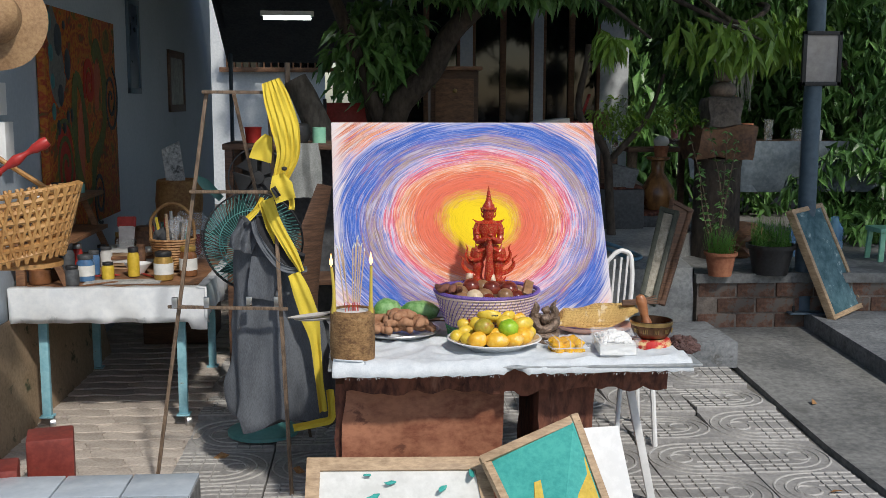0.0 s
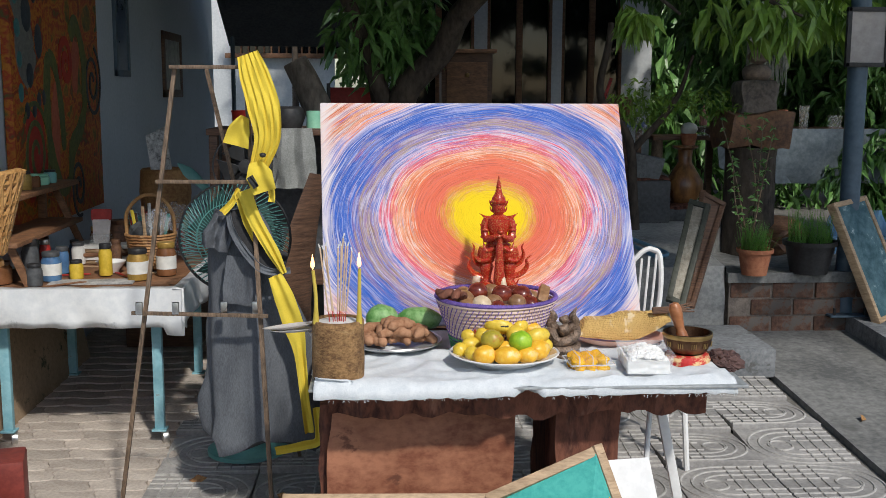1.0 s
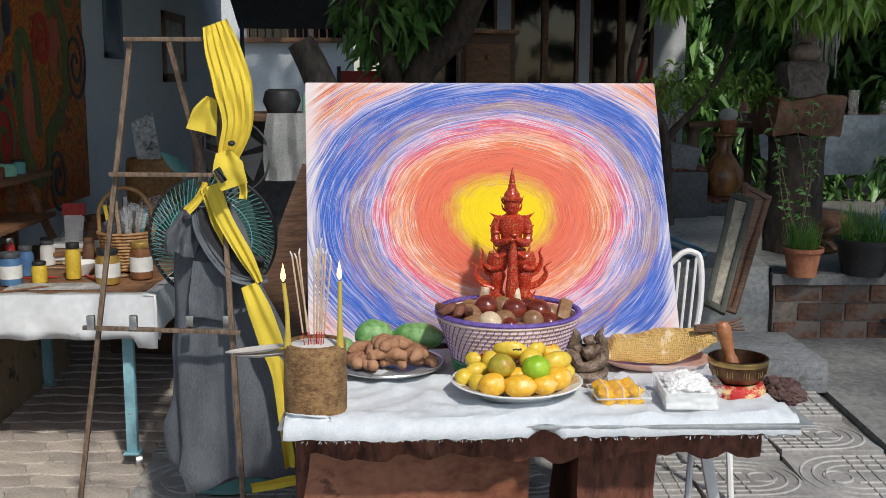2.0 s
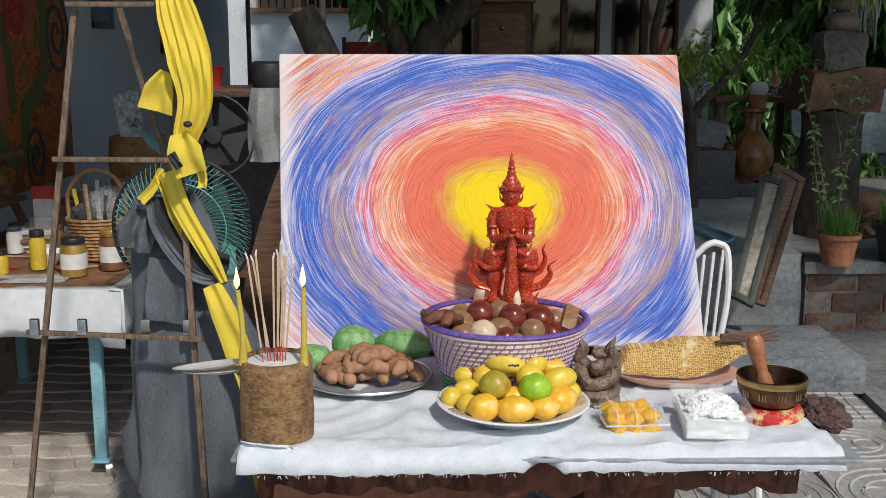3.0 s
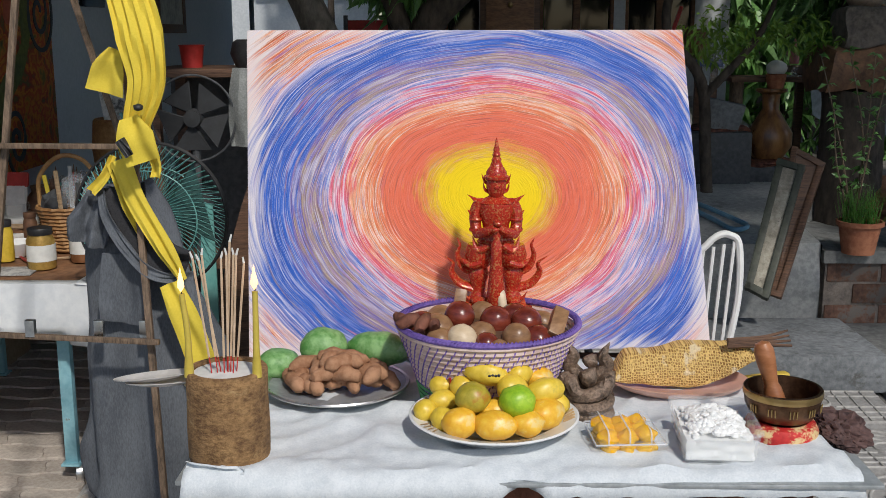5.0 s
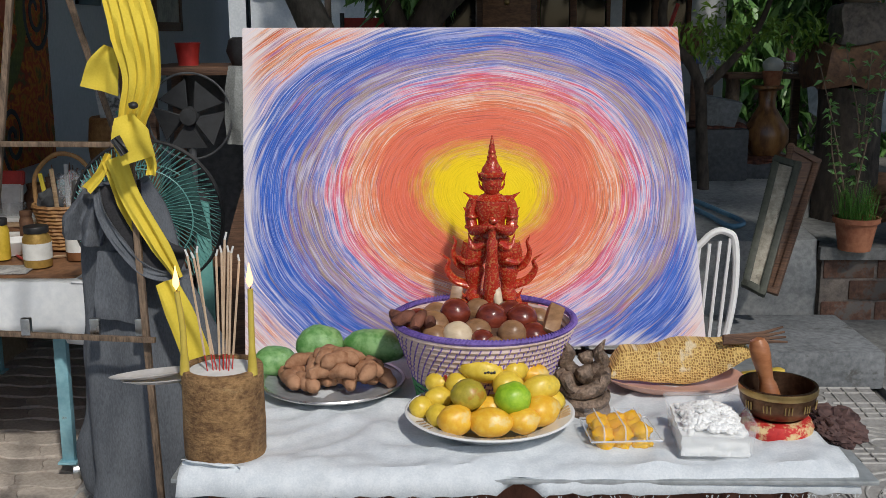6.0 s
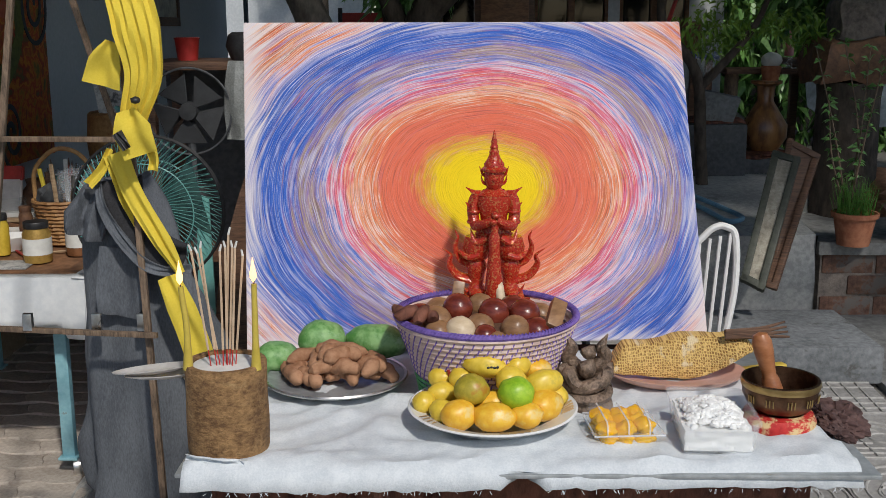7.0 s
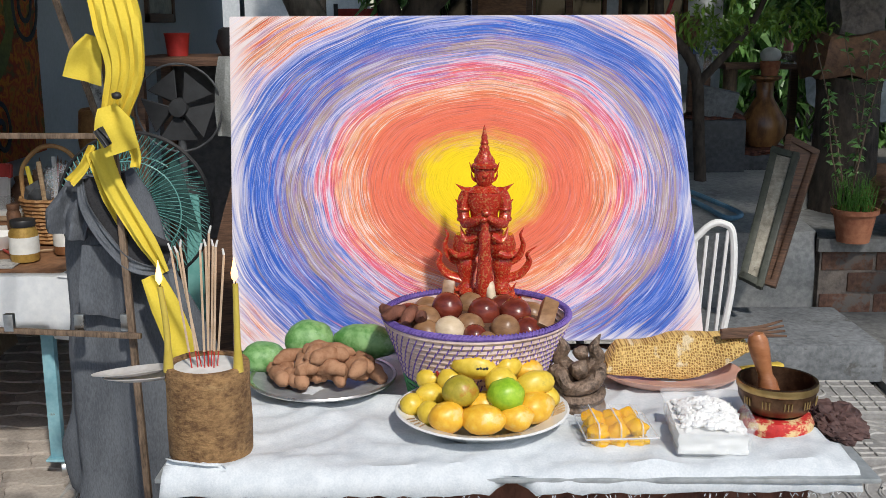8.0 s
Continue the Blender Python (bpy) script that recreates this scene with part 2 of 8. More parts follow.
def band(bm, pts, widths, folds=3, fold=0.012, thick=0.004, seed=0):
    """A strip of cloth along points facing -y, with lengthwise folds."""
    path = smooth_path(pts, 8)
    n = len(path)
    cols = 14
    ws = [np.interp(i / (n - 1) * (len(widths) - 1), range(len(widths)), widths) for i in range(n)]
    layers = []
    for off in (0, thick):
        grid = []
        for i, p in enumerate(path):
            d = path[min(i + 1, n - 1)] - path[max(i - 1, 0)]
            s = Vector((0, -1, 0)).cross(d)
            s = s.normalized() if s.length > 1e-6 else Vector((1, 0, 0))
            row = []
            for c in range(cols + 1):
                u = c / cols - 0.5
                q = fold * math.cos(u * folds * 2 * math.pi + 2.5 * noise.noise(Vector((i * 0.06, seed, 0)))) + 0.01 * noise.noise(Vector((u * 3, i * 0.12, seed)))
                row.append(bm.verts.new(p + s * (u * ws[i]) + Vector((0, q + off, 0))))
            grid.append(row)
        layers.append(grid)
    A, B = layers
    for i in range(n - 1):
        for c in range(cols):
            bm.faces.new((A[i][c], A[i][c + 1], A[i + 1][c + 1], A[i + 1][c]))
            bm.faces.new((B[i][c], B[i + 1][c], B[i + 1][c + 1], B[i][c + 1]))
        for c in (0, cols):
            bm.faces.new((A[i][c], A[i + 1][c], B[i + 1][c], B[i][c]))
    for i in (0, n - 1):
        for c in range(cols):
            bm.faces.new((A[i][c], A[i][c + 1], B[i][c + 1], B[i][c]))
    return bm


def sheet(bm, corners, thick, nu=1, nv=1, bevel=0.0):
    """A slab between four corners (bottom left, bottom right, top right, top left), thick away from its face."""
    a, b, c, d = [Vector(p) for p in corners]
    nrm = (b - a).cross(d - a).normalized()
    fr = [bm.verts.new(p) for p in (a, b, c, d)]
    bk = [bm.verts.new(p - nrm * thick) for p in (a, b, c, d)]
    bm.faces.new(fr)
    bm.faces.new(bk[::-1])
    for i in range(4):
        j = (i + 1) % 4
        bm.faces.new((fr[j], fr[i], bk[i], bk[j]))
    if bevel:
        bmesh.ops.bevel(bm, geom=bm.edges[:], offset=bevel, segments=2, affect="EDGES")
    return bm


def frame_of(name, corners, w, depth, frame_mat, face_mat, label, category, face_name="picture", group="", backing=0.01):
    """A picture: four frame bars round a board. corners as for sheet()."""
    a, b, c, d = [Vector(p) for p in corners]
    mid = (a + b) / 2
    top = thing(name, mid, label, category, group)
    loc = [p - mid for p in (a, b, c, d)]
    nrm = (b - a).cross(d - a).normalized()
    ux, uy = (b - a).normalized(), (d - a).normalized()
    A, B, C, D = loc
    for p, q, s in ((A, B, uy), (B, C, -ux), (C, D, -uy), (D, A, ux)):
        bm = mesh()
        bar(bm, p + s * w / 2 - nrm * depth / 2, q + s * w / 2 - nrm * depth / 2, w, depth, face=nrm)
        part("frame_bar", bm, frame_mat, top)
    i = w * 0.9
    bm = mesh()
    sheet(bm, (A + (ux + uy) * i - nrm * backing, B + (uy - ux) * i - nrm * backing, C - (ux + uy) * i - nrm * backing, D + (ux - uy) * i - nrm * backing), 0.006)
    part(face_name, bm, face_mat, top, smooth=False)
    return top


def rim_ground(y):
    return 0.05 * max(0.0, min(y, 6.0) - 3.0)


# ---- ground and walls ----
M["ground"] = grainy("dusty_ground", (0.1, 0.095, 0.085), (0.2, 0.19, 0.175), 0.95, 30, 2.0, 0.4)
bm = mesh()
ys = [-300, -20, 0, 3, 3.5, 4, 4.5, 5, 5.5, 6, 12, 30, 300]
xs = [-300, -20, -1.1, 2.1, 6, 20, 300]
grid = [[bm.verts.new((x, y, rim_ground(y) - 0.03)) for x in xs] for y in ys]
for i in range(len(ys) - 1):
    for j in range(len(xs) - 1):
        bm.faces.new((grid[i][j], grid[i][j + 1], grid[i + 1][j + 1], grid[i + 1][j]))
ground = solo("ground", bm, M["ground"], (0, 0, 0), "earth and mortar bed under the courtyard paving", "ground", kind="structure", smooth=False)


def strip(name, x0, x1, y0, y1, top, material, label, category, dz=0.035):
    """A slab that follows the slope of the yard."""
    bm = mesh()
    cuts = [y0] + [y for y in (3.0, 4.0, 5.0, 6.0) if y0 < y < y1] + [y1]
    rows = [[bm.verts.new((x, y, rim_ground(y) + h)) for x, h in ((x0, -dz), (x0, top), (x1, top), (x1, -dz))] for y in cuts]
    for p, q in zip(rows, rows[1:]):
        for k in range(4):
            bm.faces.new((p[k], p[(k + 1) % 4], q[(k + 1) % 4], q[k]))
    bm.faces.new(rows[0])
    bm.faces.new(rows[-1][::-1])
    return solo(name, bm, material, (0, 0, 0), label, category, kind="structure", smooth=False)


strip("pavement", 1.75, 2.47, -2.0, 9.0, 0.0, M["concrete"], "smooth grey cement strip between tiles and kerb", "pavement")
strip("kerb", 2.47, 2.57, -2.0, 5.7, 0.1, M["slab"], "worn concrete kerb of the raised slab", "kerb")
strip("raised_slab", 2.573, 9.0, -2.0, 5.7, 0.096, M["slab"], "raised rough concrete slab with bluish stains", "slab")
strip("back_pavement", -1.1, 1.747, 5.0, 12.0, 0.0, M["concrete"], "shaded cement yard before the house", "pavement")


def wall(name, a, b, label="", material=None):
    bm = box(mesh(), a, b)
    return solo(name, bm, material or M["wall"], (0, 0, 0), label or "plain painted masonry wall", "wall", kind="structure", smooth=False)


wall("wall_west", (-2.1, 0.5, -0.1), (-1.9, 9.6, 3.1), "pale blue-grey painted masonry wall of the workshop")
# roof over the workshop side, above the view, added to shade wall and table
bm = mesh()
n = 60
rows = []
for yy, zz in ((2.25, 2.59), (8.6, 2.82)):
    rows.append([bm.verts.new((-2.1 + 1.75 * i / n, yy, zz + 0.018 * math.cos(i * math.pi / 1.5))) for i in range(n + 1)])
up = [[bm.verts.new(v.co + Vector((0, 0, 0.02))) for v in r] for r in rows]
for i in range(n):
    bm.faces.new((rows[0][i], rows[0][i + 1], rows[1][i + 1], rows[1][i]))
    bm.faces.new((up[0][i], up[1][i], up[1][i + 1], up[0][i + 1]))
    bm.faces.new((rows[0][i], up[0][i], up[0][i + 1], rows[0][i + 1]))
    bm.faces.new((rows[1][i], rows[1][i + 1], up[1][i + 1], up[1][i]))
solo("shade_roof", bm, M["darkgrey"], (0, 0, 0), "unseen corrugated roof sheet added to shade the workshop", "roof", kind="structure")
for yy in (4.4, 6.0, 7.6):
    solo("roof_beam", bar(mesh(), (-1.9, yy, 2.57 + (yy - 3.3) * 0.038), (-0.38, yy, 2.57 + (yy - 3.3) * 0.038), 0.05, 0.08), M["black"], (0, 0, 0), "dark steel beam under the corrugated roof", "beam", kind="structure")

# ---- house at the back ----
HY = 9.6
house = thing("house", (1.0, HY, 0.15), "white-walled house with dark door and brown window frames", "house")
slabs = []
holes = [(-1.05, -0.35, 1.1, 2.6), (-0.22, 0.42, 0.0, 2.6), (0.52, 1.12, 1.1, 2.6)]
# wall pieces between the openings
edges = [-1.25]
for x0, x1, z0, z1 in holes:
    slabs.append(((edges[-1], 0, 0), (x0, 0.15, 3.4)))
    if z0 > 0:
        slabs.append(((x0, 0, 0), (x1, 0.15, z0)))
    slabs.append(((x0, 0, z1), (x1, 0.15, 3.4)))
    edges.append(x1)
slabs += [((edges[-1], 0, 0), (1.42, 0.15, 3.4)), ((-1.25, 0.15, 0), (-1.1, 4.0, 3.4)), ((1.27, 0.15, 0), (1.42, 4.0, 3.4)), ((-1.25, 4.0, 0), (1.42, 4.15, 3.4))]
for a, b in slabs:
    part("wall", box(mesh(), a, b), M["house_wall"], house, smooth=False)
part("roof", box(mesh(), (-1.5, -0.6, 3.4), (1.7, 4.4, 3.5), 0.01), M["darkgrey"], house)
# invented overhang above the view; keeps the sun off the front wall
part("shade_overhang", box(mesh(), (-1.6, -2.5, 2.95), (1.8, -0.005, 3.02), 0.01), M["darkgrey"], house)
for x0, x1, z0, z1 in holes:
    w = part("window" if z0 else "door", box(mesh(), (x0 + 0.04, 0.06, z0 + 0.04), (x1 - 0.04, 0.07, z1 - 0.04)), M["glass_dark"], house, "dark reflecting glass")
    for a, b in (((x0, z0), (x0, z1)), ((x1, z0), (x1, z1)), ((x0, z1), (x1, z1)), ((x0, z0 + 0.02), (x1, z0 + 0.02)), (((x0 + x1) / 2, z0), ((x0 + x1) / 2, z1))):
        part("frame", bar(mesh(), (a[0], 0.04, a[1]), (b[0], 0.04, b[1]), 0.06, 0.07), M["brown"], w)

# ---- offering table ----
TZ = 0.64
tab = thing("offering_table", (0.15, 2.35, 0.0), "rustic table of red-brown log blocks under a rough slab top", "table")


def log_block(w, d, h, seed):
    bm = mesh()
    box(bm, (-w / 2, -d / 2, 0), (w / 2, d / 2, h))
    bmesh.ops.subdivide_edges(bm, edges=bm.edges[:], cuts=7, use_grid_fill=True)
    for v in bm.verts:
        q = noise.noise(Vector((v.co.x * 7 + seed, v.co.y * 7, v.co.z * 2.2))) * 0.022 + noise.noise(v.co * 22 + Vector((seed, 0, 0))) * 0.008
        v.co.x += q * (1 if v.co.x > 0 else -1)
        v.co.y += q * (1 if v.co.y > 0 else -1)
    return bm


for x, w, mt, sd in ((-0.24, 0.56, "logface", 1), (0.27, 0.20, "log", 5)):
    bm = log_block(w, 0.5, 0.53, sd)
    bmesh.ops.translate(bm, verts=bm.verts, vec=(x, 0.08, 0))
    part("log_leg", bm, [M[mt]], tab, "split red-brown log block")
bm = log_block(0.12, 0.3, 0.53, 9)
bmesh.ops.translate(bm, verts=bm.verts, vec=(-0.49, 0.0, 0))
part("log_leg", bm, [M["log"]], tab, "dark bark-covered log edge")
bm = mesh()
nu, nv = 44, 6
top = []
for k, z in enumerate((0.53, 0.625)):
    top.append([[bm.verts.new((-0.52 + 1.12 * i / nu, (-0.28 + 0.75 * j / nv) + (0.045 * noise.noise(Vector((i * 0.35, k * 3, 0))) + 0.015 * noise.noise(Vector((i * 1.3, k * 3, 4))) + (0.03 if k == 0 else 0) if j == 0 else 0), z + (0.012 * noise.noise(Vector((i * 0.4, 9, j))) - (0.05 * abs(noise.noise(Vector((i * 0.22, 4, 0)))) if j == 0 else 0) if k == 0 else 0))) for j in range(nv + 1)] for i in range(nu + 1)])
for i in range(nu):
    for j in range(nv):
        bm.faces.new((top[1][i][j], top[1][i + 1][j], top[1][i + 1][j + 1], top[1][i][j + 1]))
        bm.faces.new((top[0][i][j], top[0][i][j + 1], top[0][i + 1][j + 1], top[0][i + 1][j]))
    for j in (0, nv):
        bm.faces.new((top[0][i][j], top[0][i + 1][j], top[1][i + 1][j], top[1][i][j]))
for i in (0, nu):
    for j in range(nv):
        bm.faces.new((top[0][i][j], top[0][i][j + 1], top[1][i][j + 1], top[1][i][j]))
part("slab_top", bm, M["log"], tab, "rough bark-edged slab")

M["steelgrey"] = grainy("dull_foil", (0.3, 0.32, 0.33), (0.5, 0.52, 0.53), 0.35, 40, 6, 0.1, metal=0.4)
# board under the cloth
solo("table_board", box(mesh(), (-0.42, 2.003, 0.625), (0.85, 2.74, 0.634), 0.003), M["steelgrey"], (0, 0, 0), "thin silver-edged board lying on the slab top", "board")
# white cloth with wrinkles and a frayed front edge
bm = mesh()
nu, nv = 90, 44
grid = []
for j in range(nv + 1):
    row = []
    for i in range(nu + 1):
        u, v = i / nu, j / nv
        x = -0.405 + 1.225 * u + 0.012 * noise.noise(Vector((v * 5, 3, 0)))
        if u > 0.9:
            x -= 0.09 * v * (u - 0.9) / 0.1
        y = 1.98 + 0.03 * u + 0.685 * v + 0.008 * noise.noise(Vector((u * 14, 1, 0))) * (1 - v)
        z = TZ + 0.001 + (0.011 * max(0, 0.35 - abs(noise.noise(Vector((x * 4 + y * 2, y * 6 - x * 3, 0))))) / 0.35 + 0.008 * max(0, 0.25 - abs(noise.noise(Vector((x * 7 - y * 8, y * 5 + x * 4, 8))))) / 0.25) * (1 if v > 0.04 else 0.4) + 0.002 * noise.noise(Vector((x * 30, y * 22, 3)))
        if j <= 1:
            z -= (0.034 if j == 0 else 0.004) + 0.006 * abs(noise.noise(Vector((u * 26, 7, 0)))) * (1.6 if j == 0 else 0.3)
            y -= 0.004 if j == 0 else 0
        if j == 0 and abs(u - 0.5) < 0.03:
            y += 0.05 * (1 - abs(u - 0.5) / 0.03)
            z += 0.012
        row.append(bm.verts.new((x, y, z)))
    grid.append(row)
for j in range(nv):
    for i in range(nu):
        bm.faces.new((grid[j][i], grid[j][i + 1], grid[j + 1][i + 1], grid[j + 1][i]))
cloth = solo("tablecloth", bm, M["cloth"], (0, 0, 0), "wrinkled white cotton cloth with frayed edge spread on the log table", "tablecloth")
sm = cloth.modifiers.new("thickness", "SOLIDIFY")
sm.thickness, sm.offset = 0.003, 0.0
rng = random.Random(4)
bm = mesh()
for k in range(90):
    u = rng.uniform(0.03, 1.0)
    p = Vector((-0.405 + 1.225 * u, 1.975 + 0.03 * u, TZ - 0.031))
    if abs(u - 0.5) > 0.035:
        tube(bm, [p, p + Vector((rng.uniform(-0.006, 0.006), -0.001, -rng.uniform(0.003, 0.008)))], 0.0006, 3)
tagged(part("fringe", bm, M["cloth"], cloth), kind="stuff")

# ---- swirl painting ----


def swirl_material():
    """Concentric brush strokes: a ramp of colours over a wavering radius, crossed by long thin streaks."""
    m = bpy.data.materials.new("swirl_paint")
    nt, bsdf = nodes_of(m)
    tc = nt.nodes.new("ShaderNodeTexCoord")
    sp = nt.nodes.new("ShaderNodeSeparateXYZ")
    nt.links.new(tc.outputs["Object"], sp.inputs[0])
    x, z = sp.outputs[0], sp.outputs[2]
    low = math_node(nt, "MULTIPLY", math_node(nt, "MINIMUM", z, 0.0), 0.1)
    zz = math_node(nt, "DIVIDE", math_node(nt, "SUBTRACT", z, low), 0.76)
    left = math_node(nt, "MULTIPLY", math_node(nt, "MINIMUM", math_node(nt, "ADD", x, 0.12), 0.0), -0.12)
    xx = math_node(nt, "ADD", x, left)
    r0 = math_node(nt, "SQRT", math_node(nt, "ADD", math_node(nt, "MULTIPLY", xx, xx), math_node(nt, "MULTIPLY", zz, zz)))
    ang = math_node(nt, "ARCTAN2", zz, xx)
    ca, sa = math_node(nt, "COSINE", ang), math_node(nt, "SINE", ang)
    big = put(nt, "ShaderNodeTexNoise", Scale=3.2, Detail=2.0)
    nt.links.new(tc.outputs["Object"], big.inputs["Vector"])
    sway = math_node(nt, "MULTIPLY", math_node(nt, "SUBTRACT", big.outputs[0], 0.5), 0.06)
    rs = math_node(nt, "ADD", r0, sway)

    def streak(ring, turnf, off, detail=3.0):
        v = nt.nodes.new("ShaderNodeCombineXYZ")
        nt.links.new(math_node(nt, "MULTIPLY", ca, turnf), v.inputs[0])
        nt.links.new(math_node(nt, "MULTIPLY", sa, turnf), v.inputs[1])
        nt.links.new(math_node(nt, "ADD", math_node(nt, "MULTIPLY", rs, ring), off), v.inputs[2])
        nn = put(nt, "ShaderNodeTexNoise", Scale=1.0, Detail=detail, Roughness=0.62)
        nt.links.new(v.outputs[0], nn.inputs["Vector"])
        return nn.outputs[0]

    wide, mid_s, fine, hair = streak(16, 1.5, 0.0), streak(130, 2.2, 7.0), streak(480, 2.8, 3.0), streak(900, 3.4, 90.0)
    spiral = math_node(nt, "MULTIPLY", math_node(nt, "SINE", math_node(nt, "ADD", ang, math_node(nt, "MULTIPLY", r0, 11.0))), 0.014)
    calm = math_node(nt, "MINIMUM", math_node(nt, "ADD", math_node(nt, "MULTIPLY", r0, 2.6), 0.06), 1.0)
    jit = math_node(nt, "MULTIPLY", math_node(nt, "MULTIPLY", math_node(nt, "SUBTRACT", wide, 0.5), 0.12), calm)
    jit2 = math_node(nt, "MULTIPLY", math_node(nt, "MULTIPLY", math_node(nt, "SUBTRACT", mid_s, 0.5), 0.17), calm)
    jit3 = math_node(nt, "MULTIPLY", math_node(nt, "MULTIPLY", math_node(nt, "SUBTRACT", fine, 0.5), 0.07), calm)
    r = math_node(nt, "ADD", math_node(nt, "ADD", math_node(nt, "ADD", math_node(nt, "ADD", rs, jit), jit2), jit3), spiral)
    rr = math_node(nt, "DIVIDE", r, 0.75)
    Yw, Co, Bl = (0.92, 0.7, 0.004), (0.75, 0.15, 0.08), (0.02, 0.11, 0.52)
    col = ramp(nt, rr, [
        (0.0, Yw), (0.15, (0.88, 0.62, 0.006)), (0.18, (0.74, 0.42, 0.03)), (0.205, (0.74, 0.28, 0.06)), (0.235, Co), (0.33, (0.77, 0.17, 0.09)),
        (0.375, (0.8, 0.24, 0.1)), (0.405, (0.84, 0.42, 0.24)), (0.435, (0.76, 0.12, 0.12)), (0.465, (0.72, 0.16, 0.28)), (0.495, (0.74, 0.52, 0.6)),
        (0.52, (0.13, 0.22, 0.6)), (0.545, (0.4, 0.26, 0.4)), (0.57, (0.4, 0.3, 0.2)), (0.59, (0.24, 0.16, 0.4)), (0.625, (0.05, 0.14, 0.54)),
        (0.68, Bl), (0.735, (0.05, 0.14, 0.52)), (0.77, (0.4, 0.36, 0.6)), (0.795, (0.76, 0.52, 0.5)), (0.825, (0.74, 0.18, 0.05)),
        (0.855, (0.8, 0.42, 0.24)), (0.885, (0.7, 0.13, 0.04)), (0.93, (0.8, 0.38, 0.2)), (0.97, (0.84, 0.66, 0.6))])

    def over(col, mask, weight, paint):
        k = nt.nodes.new("ShaderNodeMix")
        k.data_type, k.blend_type = "RGBA", "MULTIPLY"
        k.inputs[0].default_value = 1.0
        nt.links.new(mask, k.inputs[6])
        nt.links.new(weight, k.inputs[7])
        return mix(nt, k.outputs[2], col, paint)

    # thick stray strokes of other colours, then thin white bristle lines
    out = ramp(nt, rr, [(0.2, (0, 0, 0)), (0.34, (0.12,) * 3), (0.42, (0.5,) * 3), (0.52, (0.85,) * 3), (0.8, (0.7,) * 3)])
    warm = ramp(nt, streak(34, 1.6, 40.0), [(0.38, (0.76, 0.2, 0.15)), (0.45, (0.5, 0.38, 0.1)), (0.49, (0.4, 0.2, 0.4)), (0.55, (0.03, 0.13, 0.58))])
    col = over(col, ramp(nt, streak(120, 2.6, 21.0), [(0.54, (0, 0, 0)), (0.66, (0.75,) * 3)]), out, warm)
    pale = ramp(nt, ca, [(0.0, (1, 1, 1)), (0.35, (0.35,) * 3), (1.0, (0.55,) * 3)])
    lil = ramp(nt, rr, [(0.45, (0, 0, 0)), (0.55, (0.9,) * 3)])
    lk = nt.nodes.new("ShaderNodeMix")
    lk.data_type, lk.blend_type = "RGBA", "MULTIPLY"
    lk.inputs[0].default_value = 1.0
    nt.links.new(lil, lk.inputs[6])
    nt.links.new(pale, lk.inputs[7])
    col = over(col, ramp(nt, streak(70, 2.4, 55.0), [(0.55, (0, 0, 0)), (0.64, (0.6,) * 3)]), lk.outputs[2], (0.5, 0.5, 0.74))
    edge = ramp(nt, rr, [(0.15, (0.0,) * 3), (0.19, (0.16,) * 3), (0.24, (0.06,) * 3), (0.33, (0.08,) * 3), (0.39, (0.6,) * 3), (0.5, (0.6,) * 3), (0.58, (0.36,) * 3), (0.72, (0.34,) * 3), (0.8, (0.75,) * 3)])
    col = over(col, ramp(nt, fine, [(0.55, (0, 0, 0)), (0.63, (1, 1, 1))]), edge, (0.86, 0.83, 0.84))
    col = over(col, ramp(nt, hair, [(0.57, (0, 0, 0)), (0.64, (0.8,) * 3)]), edge, (0.9, 0.88, 0.88))
    deep = ramp(nt, streak(520, 2.4, 63.0), [(0.36, (0.42, 0.38, 0.5)), (0.48, (1, 1, 1))])
    col = mix(nt, math_node(nt, "MULTIPLY", calm, 0.8), col, deep, "MULTIPLY")
    far = math_node(nt, "MAXIMUM", math_node(nt, "DIVIDE", math_node(nt, "ABSOLUTE", math_node(nt, "ADD", x, 0.045)), 0.55), math_node(nt, "DIVIDE", math_node(nt, "ABSOLUTE", math_node(nt, "SUBTRACT", z, 0.023)), 0.385))
    far = math_node(nt, "ADD", far, math_node(nt, "MULTIPLY", math_node(nt, "SUBTRACT", mid_s, 0.5), 0.3))
    col = mix(nt, ramp(nt, far, [(0.92, (0, 0, 0)), (1.0, (0.8, 0.8, 0.8))]), col, (0.76, 0.7, 0.71))
    nt.links.new(col, bsdf.inputs["Base Color"])
    bsdf.inputs["Roughness"].default_value = 0.55
    bsdf.inputs["Specular IOR Level"].default_value = 0.2
    bp = put(nt, "ShaderNodeBump", Strength=0.45, Distance=0.002)
    nt.links.new(fine, bp.inputs["Height"])
    nt.links.new(bp.outputs[0], bsdf.inputs["Normal"])
    return m


CB = [Vector(p) for p in ((-0.413, 2.655, 0.66), (0.697, 2.69, 0.682), (0.637, 2.89, 1.43), (-0.432, 2.87, 1.43))]
CC = CB[0] + (CB[1] - CB[0]) * 0.54 + (CB[3] - CB[0]) * 0.47
paint = thing("swirl_painting", CC, "large stretched canvas painted with a concentric colour swirl", "painting")
bm = sheet(mesh(), [p - CC for p in CB], 0.022, bevel=0.002)
part("canvas", bm, swirl_material(), paint)
nrm = (CB[1] - CB[0]).cross(CB[3] - CB[0]).normalized()
